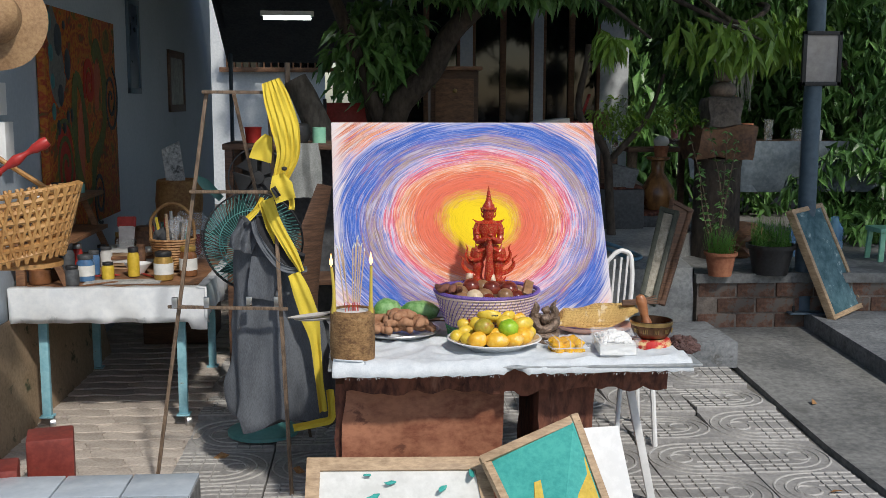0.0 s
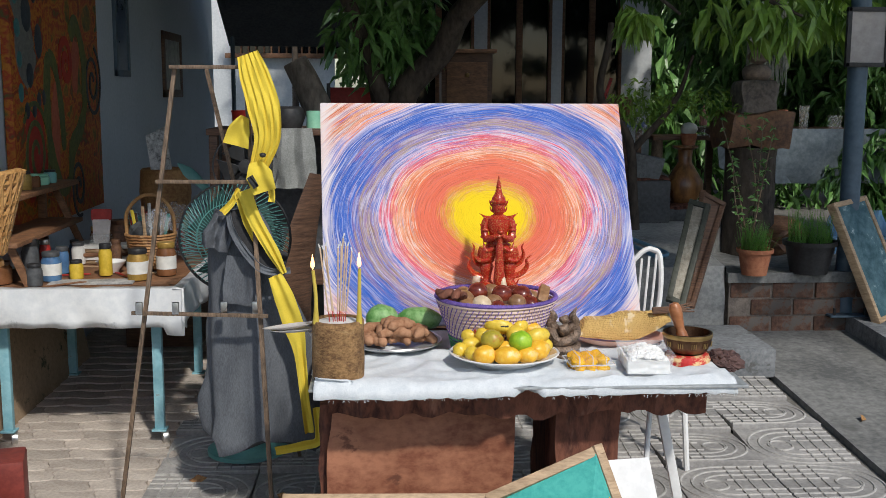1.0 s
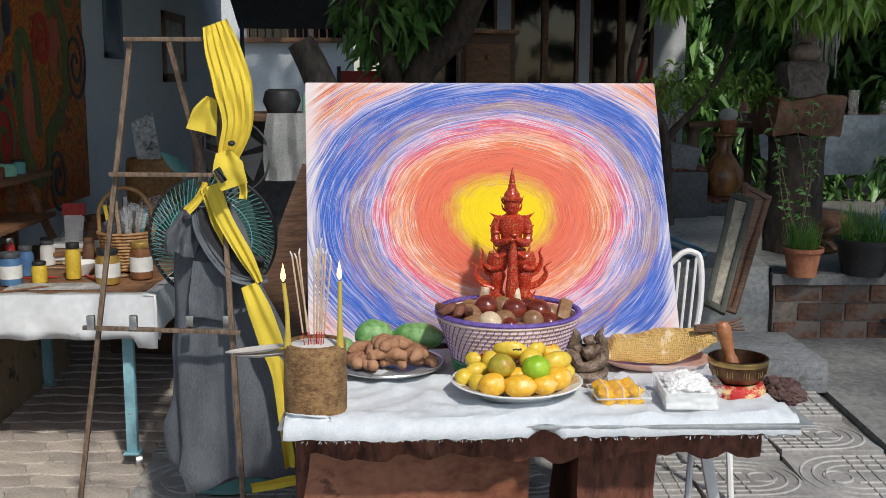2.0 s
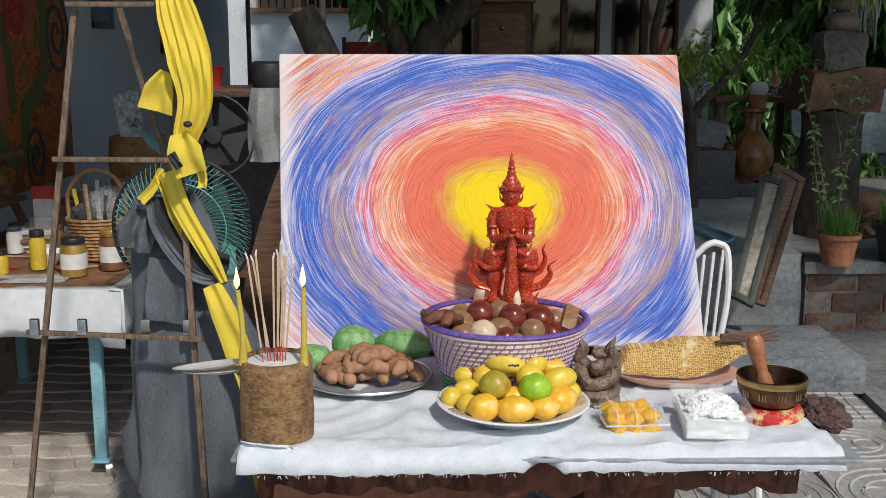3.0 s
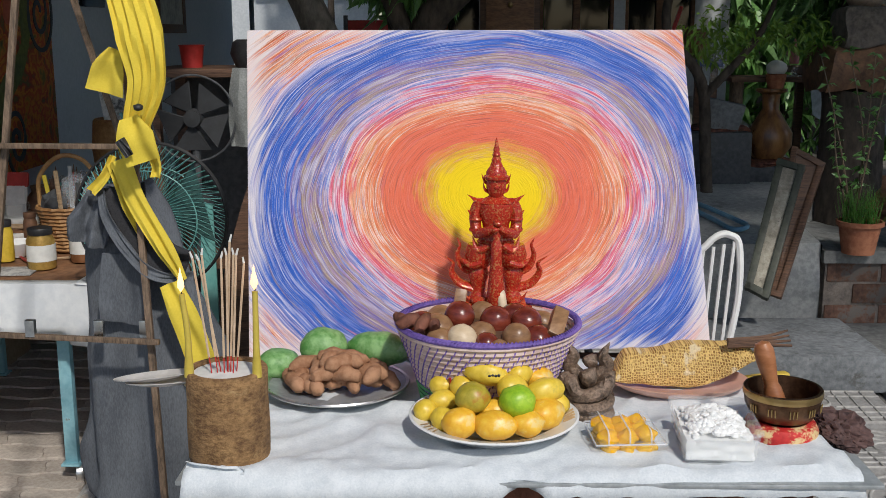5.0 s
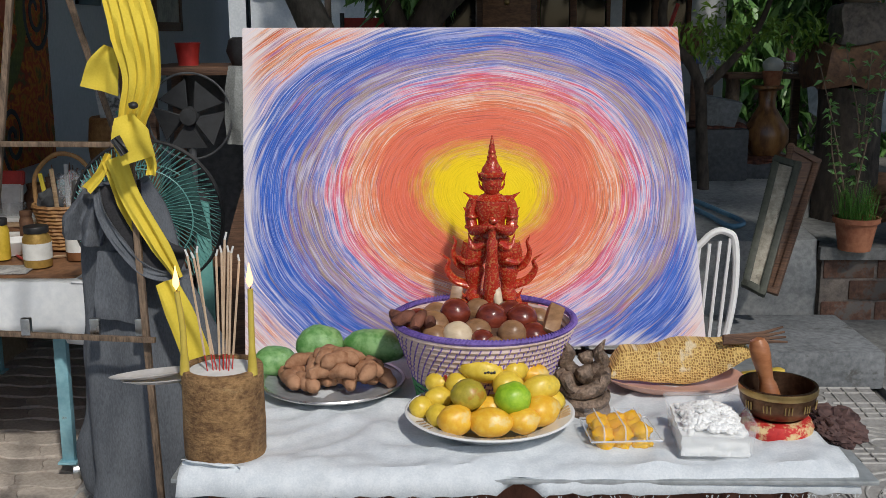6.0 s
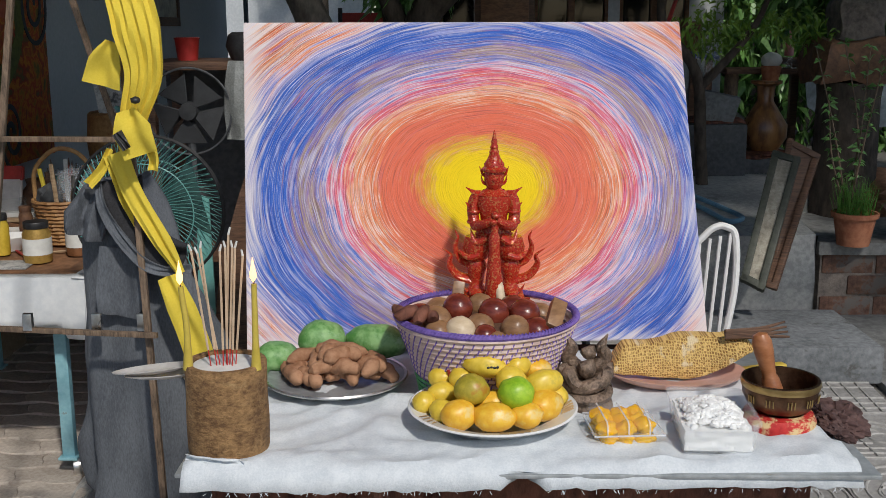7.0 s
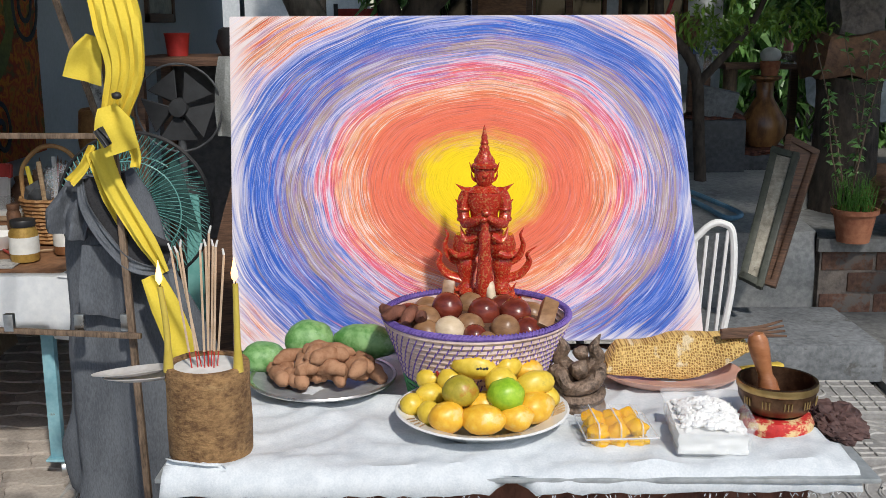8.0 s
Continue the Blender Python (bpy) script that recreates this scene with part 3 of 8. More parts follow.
for p, q in ((CB[0], CB[3]), (CB[1], CB[2]), (CB[0], CB[1]), (CB[3], CB[2])):
    c = (CB[0] + CB[2]) / 2
    p2, q2 = p + (c - p) * 0.05 - nrm * 0.033 - CC, q + (c - q) * 0.05 - nrm * 0.033 - CC
    part("stretcher_bar", bar(mesh(), p2, q2, 0.04, 0.02, face=nrm), M["wood"], paint)

# easel that holds the canvas from behind
es = thing("metal_easel", (0.15, 3.1, 0), "thin metal easel holding the big canvas from behind", "easel")
for a, b in (((-0.3, -0.05, 0), (-0.05, -0.14, 1.35)), ((0.4, -0.05, 0), (0.15, -0.14, 1.35)), ((0.05, 0.6, 0), (0.05, -0.12, 1.33))):
    part("leg", tube(mesh(), [a, b], 0.011), M["darkgrey"], es)
part("crossbar", bar(mesh(), (-0.36, -0.17, 1.15), (0.46, -0.17, 1.15), 0.03, 0.015), M["darkgrey"], es)

# ---- statue, plain red figure on a small plinth ----
solo("plinth", box(mesh(), (-0.11, -0.06, 0), (0.11, 0.07, 0.168), 0.006), M["brown"], (0.172, 2.545, TZ + 0.002), "small wooden plinth behind the basket", "plinth")
sr = bpy.data.materials.new("red_lacquer")
nt, bsdf = nodes_of(sr)
co = coords(nt)
n1 = put(nt, "ShaderNodeTexNoise", Scale=190.0, Detail=6.0)
n2 = put(nt, "ShaderNodeTexVoronoi", Scale=210.0)
nt.links.new(co, n1.inputs["Vector"])
nt.links.new(co, n2.inputs["Vector"])
# gold flecks stand for glints, the dark cell pits for shaded crevices
gold = ramp(nt, n1.outputs[0], [(0.53, (0, 0, 0)), (0.62, (0.9, 0.9, 0.9))])
nt.links.new(mix(nt, gold, ramp(nt, n2.outputs[0], [(0.0, (0.1, 0.005, 0.004)), (0.4, (0.42, 0.028, 0.013))]), (0.62, 0.2, 0.07)), bsdf.inputs["Base Color"])
bsdf.inputs["Roughness"].default_value = 0.2
nt.links.new(math_node(nt, "MULTIPLY", gold, 0.35), bsdf.inputs["Metallic"])
bp = put(nt, "ShaderNodeBump", Strength=0.4, Distance=0.0015)
nt.links.new(n2.outputs[0], bp.inputs["Height"])
nt.links.new(bp.outputs[0], bsdf.inputs["Normal"])

bm = mesh()
T = Matrix.Translation
box(bm, (-0.088, -0.045, 0), (0.088, 0.045, 0.01), 0.002)
box(bm, (-0.072, -0.04, 0.01), (0.072, 0.04, 0.026), 0.003)


def horn(pts, r0, flat=0.55):
    path = smooth_path(pts)
    tube(bm, path, [0.78 * r0 * (1 - (i / (len(path) - 1)) ** 1.5) + 0.0006 for i in range(len(path))], 8, flat)


# staff held upright before the body
lathe(bm, [(0.018, 0.026), (0.021, 0.06), (0.017, 0.1), (0.013, 0.16), (0.015, 0.19), (0.01, 0.2), (0.013, 0.215), (0.009, 0.235), (0.011, 0.245), (0.006, 0.255)], 16, T((0.0, -0.05, 0)))
for s in (-1, 1):
    # foot, greave, thigh
    blob(bm, (s * 0.042, -0.022, 0.034), (0.018, 0.034, 0.011), sub=2)
    lathe(bm, [(0.02, 0.026), (0.024, 0.036), (0.016, 0.05), (0.019, 0.075), (0.026, 0.1), (0.021, 0.115), (0.029, 0.125), (0.034, 0.15), (0.03, 0.18)], 16, T((s * 0.04, 0, 0)), 0.9)
    # flame tails at ankle, knee and hip
    horn([(s * 0.045, 0, 0.045), (s * 0.062, -0.01, 0.034), (s * 0.075, -0.01, 0.055)], 0.012)
    horn([(s * 0.05, 0, 0.06), (s * 0.085, 0, 0.075), (s * 0.104, 0, 0.105), (s * 0.1, 0, 0.128), (s * 0.122, 0, 0.148)], 0.017)
    horn([(s * 0.05, 0, 0.1), (s * 0.078, 0, 0.118), (s * 0.09, 0, 0.15), (s * 0.086, 0, 0.175), (s * 0.104, 0, 0.196)], 0.014)
    horn([(s * 0.035, -0.02, 0.14), (s * 0.06, -0.02, 0.13), (s * 0.082, -0.01, 0.145)], 0.02)
    horn([(s * 0.02, -0.025, 0.185), (s * 0.042, -0.025, 0.17), (s * 0.066, -0.015, 0.205)], 0.017)
    # arm
    tube(bm, smooth_path([(s * 0.045, 0, 0.292), (s * 0.058, 0, 0.27), (s * 0.06, -0.004, 0.238), (s * 0.052, -0.018, 0.214), (s * 0.028, -0.046, 0.222), (s * 0.004, -0.058, 0.236)]), np.interp(np.linspace(0, 1, 31), [0, 0.3, 0.55, 1], [0.017, 0.018, 0.016, 0.01]).tolist(), 10)
    for zz in (0.248, 0.22):
        lathe(bm, [(0.0185, -0.004), (0.0205, 0.0), (0.0185, 0.004)], 14, T((s * 0.059, -0.006, zz)), 1, 0, False)
    horn([(s * 0.035, 0, 0.29), (s * 0.058, -0.006, 0.297), (s * 0.078, -0.004, 0.312)], 0.017)
    horn([(s * 0.055, 0, 0.268), (s * 0.07, -0.006, 0.262), (s * 0.083, -0.004, 0.272)], 0.014)
    for zz, q in ((0.352, 0.036), (0.33, 0.032)):
        horn([(s * 0.018, 0, zz - 0.012), (s * 0.028, 0, zz - 0.006), (s * q, 0, zz + 0.014)], 0.008)
    blob(bm, (s * 0.004, -0.06, 0.238 + 0.008 * s), (0.013, 0.011, 0.009), sub=2)
lathe(bm, [(0.03, 0.15), (0.044, 0.165), (0.046, 0.185), (0.036, 0.205), (0.04, 0.235), (0.054, 0.27), (0.05, 0.292), (0.026, 0.304), (0.02, 0.31)], 22, None, 0.66)
lathe(bm, [(0.046, 0.184), (0.05, 0.188), (0.046, 0.193)], 22, None, 0.7, 0, False)
lathe(bm, [(0.048, 0.288), (0.053, 0.291), (0.03, 0.304)], 22, None, 0.66, 0, False)
lathe(bm, [(0.016, 0.304), (0.022, 0.314), (0.0245, 0.33), (0.024, 0.35), (0.03, 0.353), (0.031, 0.36), (0.0255, 0.364), (0.025, 0.372), (0.016, 0.386), (0.0115, 0.398), (0.0125, 0.403), (0.0085, 0.41), (0.0105, 0.415), (0.007, 0.424), (0.008, 0.43), (0.005, 0.438), (0.004, 0.448), (0.001, 0.46)], 18)
blob(bm, (0, -0.023, 0.333), (0.006, 0.006, 0.007), sub=2)
for v in bm.verts:
    v.co.x *= np.interp(v.co.z, [0.17, 0.21, 0.3, 0.33], [1.0, 0.8, 0.8, 0.95])
bmesh.ops.scale(bm, verts=bm.verts, vec=(0.95, 0.95, 0.845))
solo("statue", bm, sr, (0.172, 2.545, TZ + 0.17), "red lacquered guardian statue with painted gold glints and tall spired crown", "statue")


# ---- basket with fruit ----
def basket():
    at = (0.152, 2.4, TZ + 0.003)
    b = thing("woven_basket", at, "coiled straw basket stitched with purple cord, full of wooden balls", "basket")
    bm = mesh()
    turns, seg = 15, 72
    tube(bm, [((0.13 + 0.055 * (i / seg / (turns - 1)) ** 1.2) * math.cos(2 * math.pi * i / seg), (0.13 + 0.055 * (i / seg / (turns - 1)) ** 1.2) * math.sin(2 * math.pi * i / seg), 0.002 + 0.0117 * i / seg) for i in range(seg * turns)], 0.0068, 6)
    part("coil", bm, M["straw_pale"], b)
    bm = mesh()
    for k in range(turns - 1):
        z = 0.012 + k * 0.0117
        r = 0.13 + 0.055 * ((k + 0.5) / (turns - 1)) ** 1.2 + 0.0062
        for i in range(60):
            a = 2 * math.pi * (i + 0.5 * (k % 2)) / 60
            tube(bm, [(r * math.cos(a + d), r * math.sin(a + d), z + h) for d, h in ((-0.02, -0.007), (0.012, 0.007))], 0.002, 4)
        pts = [(r * math.cos(2 * math.pi * i / 60) * 0.99, r * math.sin(2 * math.pi * i / 60) * 0.99, z) for i in range(61)]
        tube(bm, pts, 0.0016, 4)
    part("stitching", bm, M["purple"], b, "purple cord")
    bm = mesh()
    pts = [(0.19 * math.cos(i * 2 * math.pi / 72), 0.19 * math.sin(i * 2 * math.pi / 72), 0.181) for i in range(73)]
    tube(bm, pts, 0.0062, 8)
    for i in range(150):
        a = i * 2 * math.pi / 150
        tube(bm, [((0.19 + 0.0072 * math.cos(q)) * math.cos(a + 0.018 * k), (0.19 + 0.0072 * math.cos(q)) * math.sin(a + 0.018 * k), 0.181 + 0.0072 * math.sin(q)) for k, q in enumerate((0, 0.8, 1.57, 2.4, 3.1))], 0.002, 4)
    part("rim", bm, M["purple"], b, "purple wrapped rim")
    part("base", lathe(mesh(), [(0.001, 0.002), (0.13, 0.002), (0.13, 0.01), (0.001, 0.01)], 40), M["straw_pale"], b)
    bm = mesh()
    for k in range(5):
        pts = [((0.139 + k * 0.0026) * math.cos(2 * math.pi * i / 60), (0.139 + k * 0.0022) * math.sin(2 * math.pi * i / 60), 0.008 + k * 0.0117) for i in range(61)]
        tube(bm, pts, 0.0045, 5)
    part("foot_band", bm, M["green_cord"], b, "green cord round the foot")
    bm = mesh()
    for a0 in (-2.05, -1.05):
        for da, dz in ((0.0, 0.05), (0.09, 0.035), (-0.09, 0.035), (0.16, 0.01), (-0.16, 0.01)):
            tube(bm, [(0.157 * math.cos(a0), 0.157 * math.sin(a0), 0.055), (0.172 * math.cos(a0 + da), 0.172 * math.sin(a0 + da), 0.055 + dz)], 0.003, 5)
    part("motif", bm, M["red"], b, "red stitched star motif")
    return b


M["straw_pale"] = grainy("pale_straw", (0.5, 0.36, 0.32), (0.7, 0.55, 0.5), 0.75, 90, 10, 0.4)
M["purple"] = grainy("purple_cord", (0.1, 0.06, 0.27), (0.2, 0.12, 0.42), 0.7, 80, 10, 0.2)
M["green_cord"] = grainy("green_cord", (0.04, 0.2, 0.07), (0.1, 0.36, 0.14), 0.7, 80, 10, 0.2)
M["egg_red"] = wood_mat("red_turned_wood", (0.1, 0.016, 0.01), (0.23, 0.045, 0.025), (4, 4, 12), 0.22)
M["egg_tan"] = wood_mat("tan_turned_wood", (0.2, 0.1, 0.045), (0.36, 0.2, 0.1), (4, 4, 12), 0.35)
M["egg_pale"] = wood_mat("pale_turned_wood", (0.58, 0.44, 0.28), (0.74, 0.6, 0.42), (4, 4, 12), 0.45)
basket()
BX, BY, BZ = 0.152, 2.4, TZ + 0.16
solo("basket_filling", lathe(mesh(), [(0.001, 0.0), (0.125, 0.0), (0.15, 0.1), (0.17, 0.145), (0.1, 0.162), (0.001, 0.165)], 32, None, 1.0, 0.05), M["darkwood"], (BX, BY, TZ + 0.016), "dark dried pods filling the basket", "dried fruit", kind="stuff")
for dx, dy, dz, s, mt, sq in ((-0.06, -0.01, 0.052, 0.03, "egg_red", 1.0), (0.015, -0.03, 0.046, 0.031, "egg_red", 1.0), (0.08, -0.02, 0.042, 0.031, "egg_red", 0.95), (-0.055, -0.105, 0.03, 0.029, "egg_pale", 0.95), (0.055, -0.105, 0.032, 0.027, "egg_tan", 1.1), (-0.01, 0.05, 0.052, 0.027, "egg_tan", 0.9), (-0.005, -0.115, 0.024, 0.022, "egg_red", 0.9), (-0.105, -0.05, 0.038, 0.03, "egg_tan", 0.85), (0.12, 0.05, 0.03, 0.026, "egg_tan", 1), (0.02, -0.135, 0.018, 0.018, "egg_tan", 1.0), (-0.1, 0.045, 0.04, 0.03, "egg_tan", 0.9), (0.06, 0.055, 0.044, 0.03, "egg_red", 0.95), (-0.015, -0.075, 0.03, 0.028, "egg_tan", 0.9), (0.1, -0.09, 0.026, 0.028, "egg_red", 0.9), (-0.1, -0.1, 0.026, 0.026, "egg_tan", 0.85), (-0.14, 0.02, 0.03, 0.028, "egg_red", 0.9)):
    s *= 1.08
    solo("wooden_egg", blob(mesh(), (0, 0, 0), (s, s, s * sq), (20, 10, 0), 0.04, int(dx * 999), 3), M[mt], (BX + dx, BY + dy, BZ + dz - 0.014 - 0.22 * max(0.0, dy)), {"egg_red": "polished dark red turned wooden ball in the basket", "egg_pale": "pale cream wooden ball in the basket", "egg_tan": "tan brown wooden ball in the basket"}[mt], "wooden ball", "balls in the basket")
pod = mesh()
for k in range(5):
    blob(pod, (-0.03 + k * 0.017, 0.008 * (-1) ** k, 0.006 * (k % 2)), (0.028, 0.014, 0.014), (10 * k, 25 * (-1) ** k, 30 * k), 0.2, k, 2)
solo("dried_pod", pod, M["log"], (BX - 0.15, BY - 0.085, BZ + 0.042), "carved brown seed pods tied in a bunch in the basket", "seed pod", turn=-25)
solo("wood_block", box(mesh(), (-0.016, -0.012, -0.035), (0.016, 0.012, 0.035), 0.003, pose(0, 0, 0, -50, 25, 0)), M["egg_tan"], (BX + 0.14, BY - 0.075, BZ + 0.04), "small tan wooden block standing in the basket", "wood block")
solo("wood_block", box(mesh(), (-0.013, -0.01, -0.028), (0.013, 0.01, 0.028), 0.003, pose(0, 0, 0, -20, 8, 0)), M["egg_tan"], (BX - 0.06, BY + 0.08, BZ + 0.045), "tan wooden block standing up in the basket", "wood block")
solo("wood_stub", lathe(mesh(), [(0.01, -0.03), (0.011, 0.0), (0.006, 0.022), (0.001, 0.026)], 12, pose(0, 0, 0, -20, -10, 0)), M["egg_pale"], (BX + 0.03, BY + 0.09, BZ + 0.06), "pale turned wooden stub in the basket", "wood stub")

# ---- plate of mangoes ----
M["china"] = grainy("white_china", (0.74, 0.74, 0.73), (0.82, 0.82, 0.81), 0.18, 20, 3, 0.0)
M["gold_print"] = grainy("gold_print", (0.3, 0.17, 0.07), (0.45, 0.3, 0.13), 0.4, 60, 6, 0.0)
PX, PY = 0.16, 2.215
plate = thing("china_plate", (PX, PY, TZ + 0.003), "white china plate with a printed gold rim, full of mangoes", "plate")
part("dish", lathe(mesh(), [(0.001, 0.0), (0.085, 0.0), (0.092, 0.004), (0.132, 0.03), (0.165, 0.042), (0.168, 0.045), (0.164, 0.047), (0.128, 0.036), (0.086, 0.01), (0.001, 0.008)], 64), M["china"], plate)
bm = mesh()
for k in range(5):
    a0 = k * 1.2566 - 0.25
    for i in range(12):
        a, r = a0 + i * 0.03, 0.138 + 0.012 * ((i * 7) % 3) / 2
        tube(bm, [(r * math.cos(a), r * math.sin(a), 0.0375 + (r - 0.128) * 0.31), ((r + 0.009) * math.cos(a + 0.03), (r + 0.009) * math.sin(a + 0.03), 0.0375 + (r - 0.119) * 0.31)], 0.0022, 5, 0.3)
tagged(part("rim_print", bm, M["gold_print"], plate, "faded gold and brown rim pattern"), kind="stuff")


def fruit_mat(name, a, b, c, share):
    return grainy(name, a, b, 0.38, 90, 18, 0.06, spots=(c, 26.0, share))


M["mango_y"] = fruit_mat("yellow_mango_skin", (0.66, 0.45, 0.03), (0.78, 0.57, 0.07), (0.56, 0.42, 0.07), 0.3)
M["mango_o"] = fruit_mat("orange_mango_skin", (0.74, 0.36, 0.02), (0.84, 0.52, 0.05), (0.8, 0.58, 0.2), 0.5)
M["mango_g"] = fruit_mat("olive_orange_skin", (0.3, 0.25, 0.02), (0.46, 0.36, 0.04), (0.42, 0.2, 0.02), 0.5)
M["lime"] = fruit_mat("lime_skin", (0.2, 0.4, 0.015), (0.36, 0.56, 0.03), (0.45, 0.6, 0.06), 0.35)


def fruit(dx, dy, dz, s, long, turn, mt, label, cat, seed):
    long = 1 + (long - 1) * 1.6 if cat == "mango" else long
    bm = blob(mesh(), (0, 0, 0), (s * long, s * 0.97, s * 0.93), (0, 0, 0), 0.1, seed, 3)
    for v in bm.verts:
        if v.co.x > 0:
            v.co.z *= 1 - 0.12 * (v.co.x / (s * long)) ** 2
    ob = solo("mango" if cat == "mango" else cat, bm, M[mt], (0, 0, 0), label, cat, "fruit on the china plate")
    ob.matrix_basis = pose(PX + dx, PY + dy, TZ + dz + 0.006, turn[0], turn[1], turn[2])


YL, OL = "ripe yellow mango piled on the china plate", "orange-ripe mango on the china plate"
for i, (dx, dy, dz, s, lg, turn, mt) in enumerate((
        (-0.066, -0.075, 0.05, 0.032, 1.08, (0, 0, 20), "mango_o"), (0.0, -0.085, 0.048, 0.031, 1.25, (0, 0, -8), "mango_o"), (0.062, -0.072, 0.047, 0.029, 1.08, (0, 0, 10), "mango_o"), (0.1, -0.035, 0.053, 0.033, 1.15, (0, 0, 40), "mango_o"),
        (-0.135, -0.012, 0.05, 0.024, 1.05, (0, 0, 80), "mango_y"), (-0.1, -0.045, 0.045, 0.025, 1.1, (0, 0, 120), "mango_y"), (-0.1, 0.015, 0.06, 0.025, 1.2, (0, 0, 30), "mango_y"), (0.122, 0.01, 0.058, 0.026, 1.1, (0, 0, -30), "mango_y"),
        (-0.1, 0.055, 0.078, 0.025, 1.1, (0, 10, 10), "mango_y"), (-0.06, 0.03, 0.088, 0.026, 1.1, (0, 0, 60), "mango_y"), (-0.015, 0.02, 0.118, 0.028, 1.4, (0, 8, -12), "mango_y"), (0.05, 0.035, 0.112, 0.029, 1.1, (0, 0, 70), "mango_y"), (0.035, -0.005, 0.096, 0.028, 1.1, (0, 0, 30), "mango_y"), (0.09, 0.055, 0.096, 0.027, 1.15, (0, 0, 20), "mango_o"), (0.1, -0.005, 0.09, 0.028, 1.3, (0, -8, 25), "mango_y"), (0.0, -0.045, 0.06, 0.026, 1.2, (0, 0, 0), "mango_o"), (-0.03, 0.06, 0.115, 0.026, 1.3, (0, 0, 15), "mango_y"), (0.0, 0.06, 0.05, 0.035, 1.2, (0, 0, 0), "mango_y"), (0.06, 0.06, 0.05, 0.03, 1.1, (0, 0, 0), "mango_y"), (-0.06, 0.07, 0.05, 0.03, 1.1, (0, 0, 0), "mango_y"), (-0.035, 0.0, 0.05, 0.03, 1.1, (0, 0, 0), "mango_o"))):
    fruit(dx, dy, dz, s, lg, turn, mt, OL if mt == "mango_o" else YL, "mango", i)
fruit(-0.042, -0.045, 0.088, 0.034, 1.02, (0, 0, 0), "mango_g", "olive green and brown speckled orange on the pile", "orange", 33)
fruit(0.043, -0.055, 0.086, 0.0345, 1.03, (0, 0, 0), "lime", "bright green lime on top of the mangoes", "lime", 34)
mk = mesh()
for k in range(4):
    blob(mk, (-0.009 + k * 0.006, 0, 0.001 * (k % 2)), (0.0035, 0.002, 0.003), sub=1)
solo("skin_mark", mk, M["black"], (PX + 0.0, PY - 0.0065, TZ + 0.126), "dark blemish on the top mango", "blemish")

# ---- plate of tamarind ----
M["tam"] = grainy("tamarind_shell", (0.27, 0.125, 0.06), (0.43, 0.235, 0.135), 0.85, 70, 10, 0.4)
M["green_mango"] = grainy("green_mango_skin", (0.08, 0.24, 0.05), (0.26, 0.46, 0.18), 0.5, 60, 14, 0.1, spots=((0.32, 0.5, 0.27), 20.0, 0.35))
tp = thing("grey_plate", (-0.175, 2.44, TZ + 0.003), "clear-edged grey plate heaped with tamarind pods", "plate")
part("dish", lathe(mesh(), [(0.001, 0.0), (0.08, 0.0), (0.12, 0.014), (0.152, 0.026), (0.155, 0.03), (0.15, 0.03), (0.115, 0.019), (0.001, 0.007)], 48), M["steelgrey"], tp)
part("rim", lathe(mesh(), [(0.15, 0.03), (0.156, 0.028), (0.158, 0.031), (0.156, 0.034), (0.15, 0.032)], 48, None, 1, 0, False), M["silver"], tp, "shiny rim")
rng = random.Random(11)
for k in range(30):
    a, q = rng.uniform(0, 6.28), math.sqrt(rng.random())
    lay = 0 if k < 15 else (1 if k < 25 else 2)
    r = q * (0.115, 0.085, 0.045)[lay]
    L = rng.uniform(0.032, 0.056)
    t0 = rng.uniform(0, 3.14)
    bend = rng.uniform(-0.014, 0.014)
    pts = [(L * u * math.cos(t0) - bend * (1 - u * u) * math.sin(t0), L * u * math.sin(t0) + bend * (1 - u * u) * math.cos(t0), 0.004 * math.cos(3 * u)) for u in np.linspace(-1, 1, 13)]
    rad = [0.0165 * math.sqrt(max(0.02, 1 - abs(u) ** 4)) * (1 + 0.12 * math.sin(u * 8 + k)) for u in np.linspace(-1, 1, 13)]
    solo("tamarind_pod", tube(mesh(), pts, rad, 9), M["tam"], (-0.175 + r * math.cos(a), 2.42 + 0.75 * r * math.sin(a), TZ + 0.042 + 0.024 * lay), "brown ripe tamarind pod heaped on the grey plate", "tamarind", "tamarind pods")
for x, y, z, sz, tn in ((-0.215, 2.52, 0.09, (0.055, 0.045, 0.043), 15), (-0.09, 2.52, 0.085, (0.075, 0.045, 0.04), -18), (-0.315, 2.5, 0.055, (0.05, 0.04, 0.035), 30)):
    solo("green_mango", blob(mesh(), (0, 0, 0), sz, (0, 0, 0), 0.09, int(x * 99), 3), M["green_mango"], (x, y, TZ + z), "unripe green mango with a pale bloom behind the tamarind", "green mango", "green mangoes", tn)

# ---- incense log ----
HX, HY0, HR, HH = -0.338, 2.095, 0.0755, 0.175
hold = thing("incense_holder", (HX, HY0, TZ + 0.003), "bark-covered log filled with ash, holding incense and candles", "incense holder")
bm = lathe(mesh(), [(HR * 0.96, 0), (HR, 0.01), (HR * 1.01, 0.06), (HR * 0.99, 0.12), (HR * 1.0, HH - 0.004), (HR * 0.97, HH), (HR * 0.84, HH), (HR * 0.82, HH - 0.012)], 48, None, 1.0, 0.025)
part("log", bm, M["bark"], hold)
part("ash", lathe(mesh(), [(0.001, HH - 0.012), (HR * 0.83, HH - 0.012), (HR * 0.8, HH - 0.006), (0.001, HH - 0.002)], 40, None, 1, 0.05), M["paper"], hold, "pale grey ash")
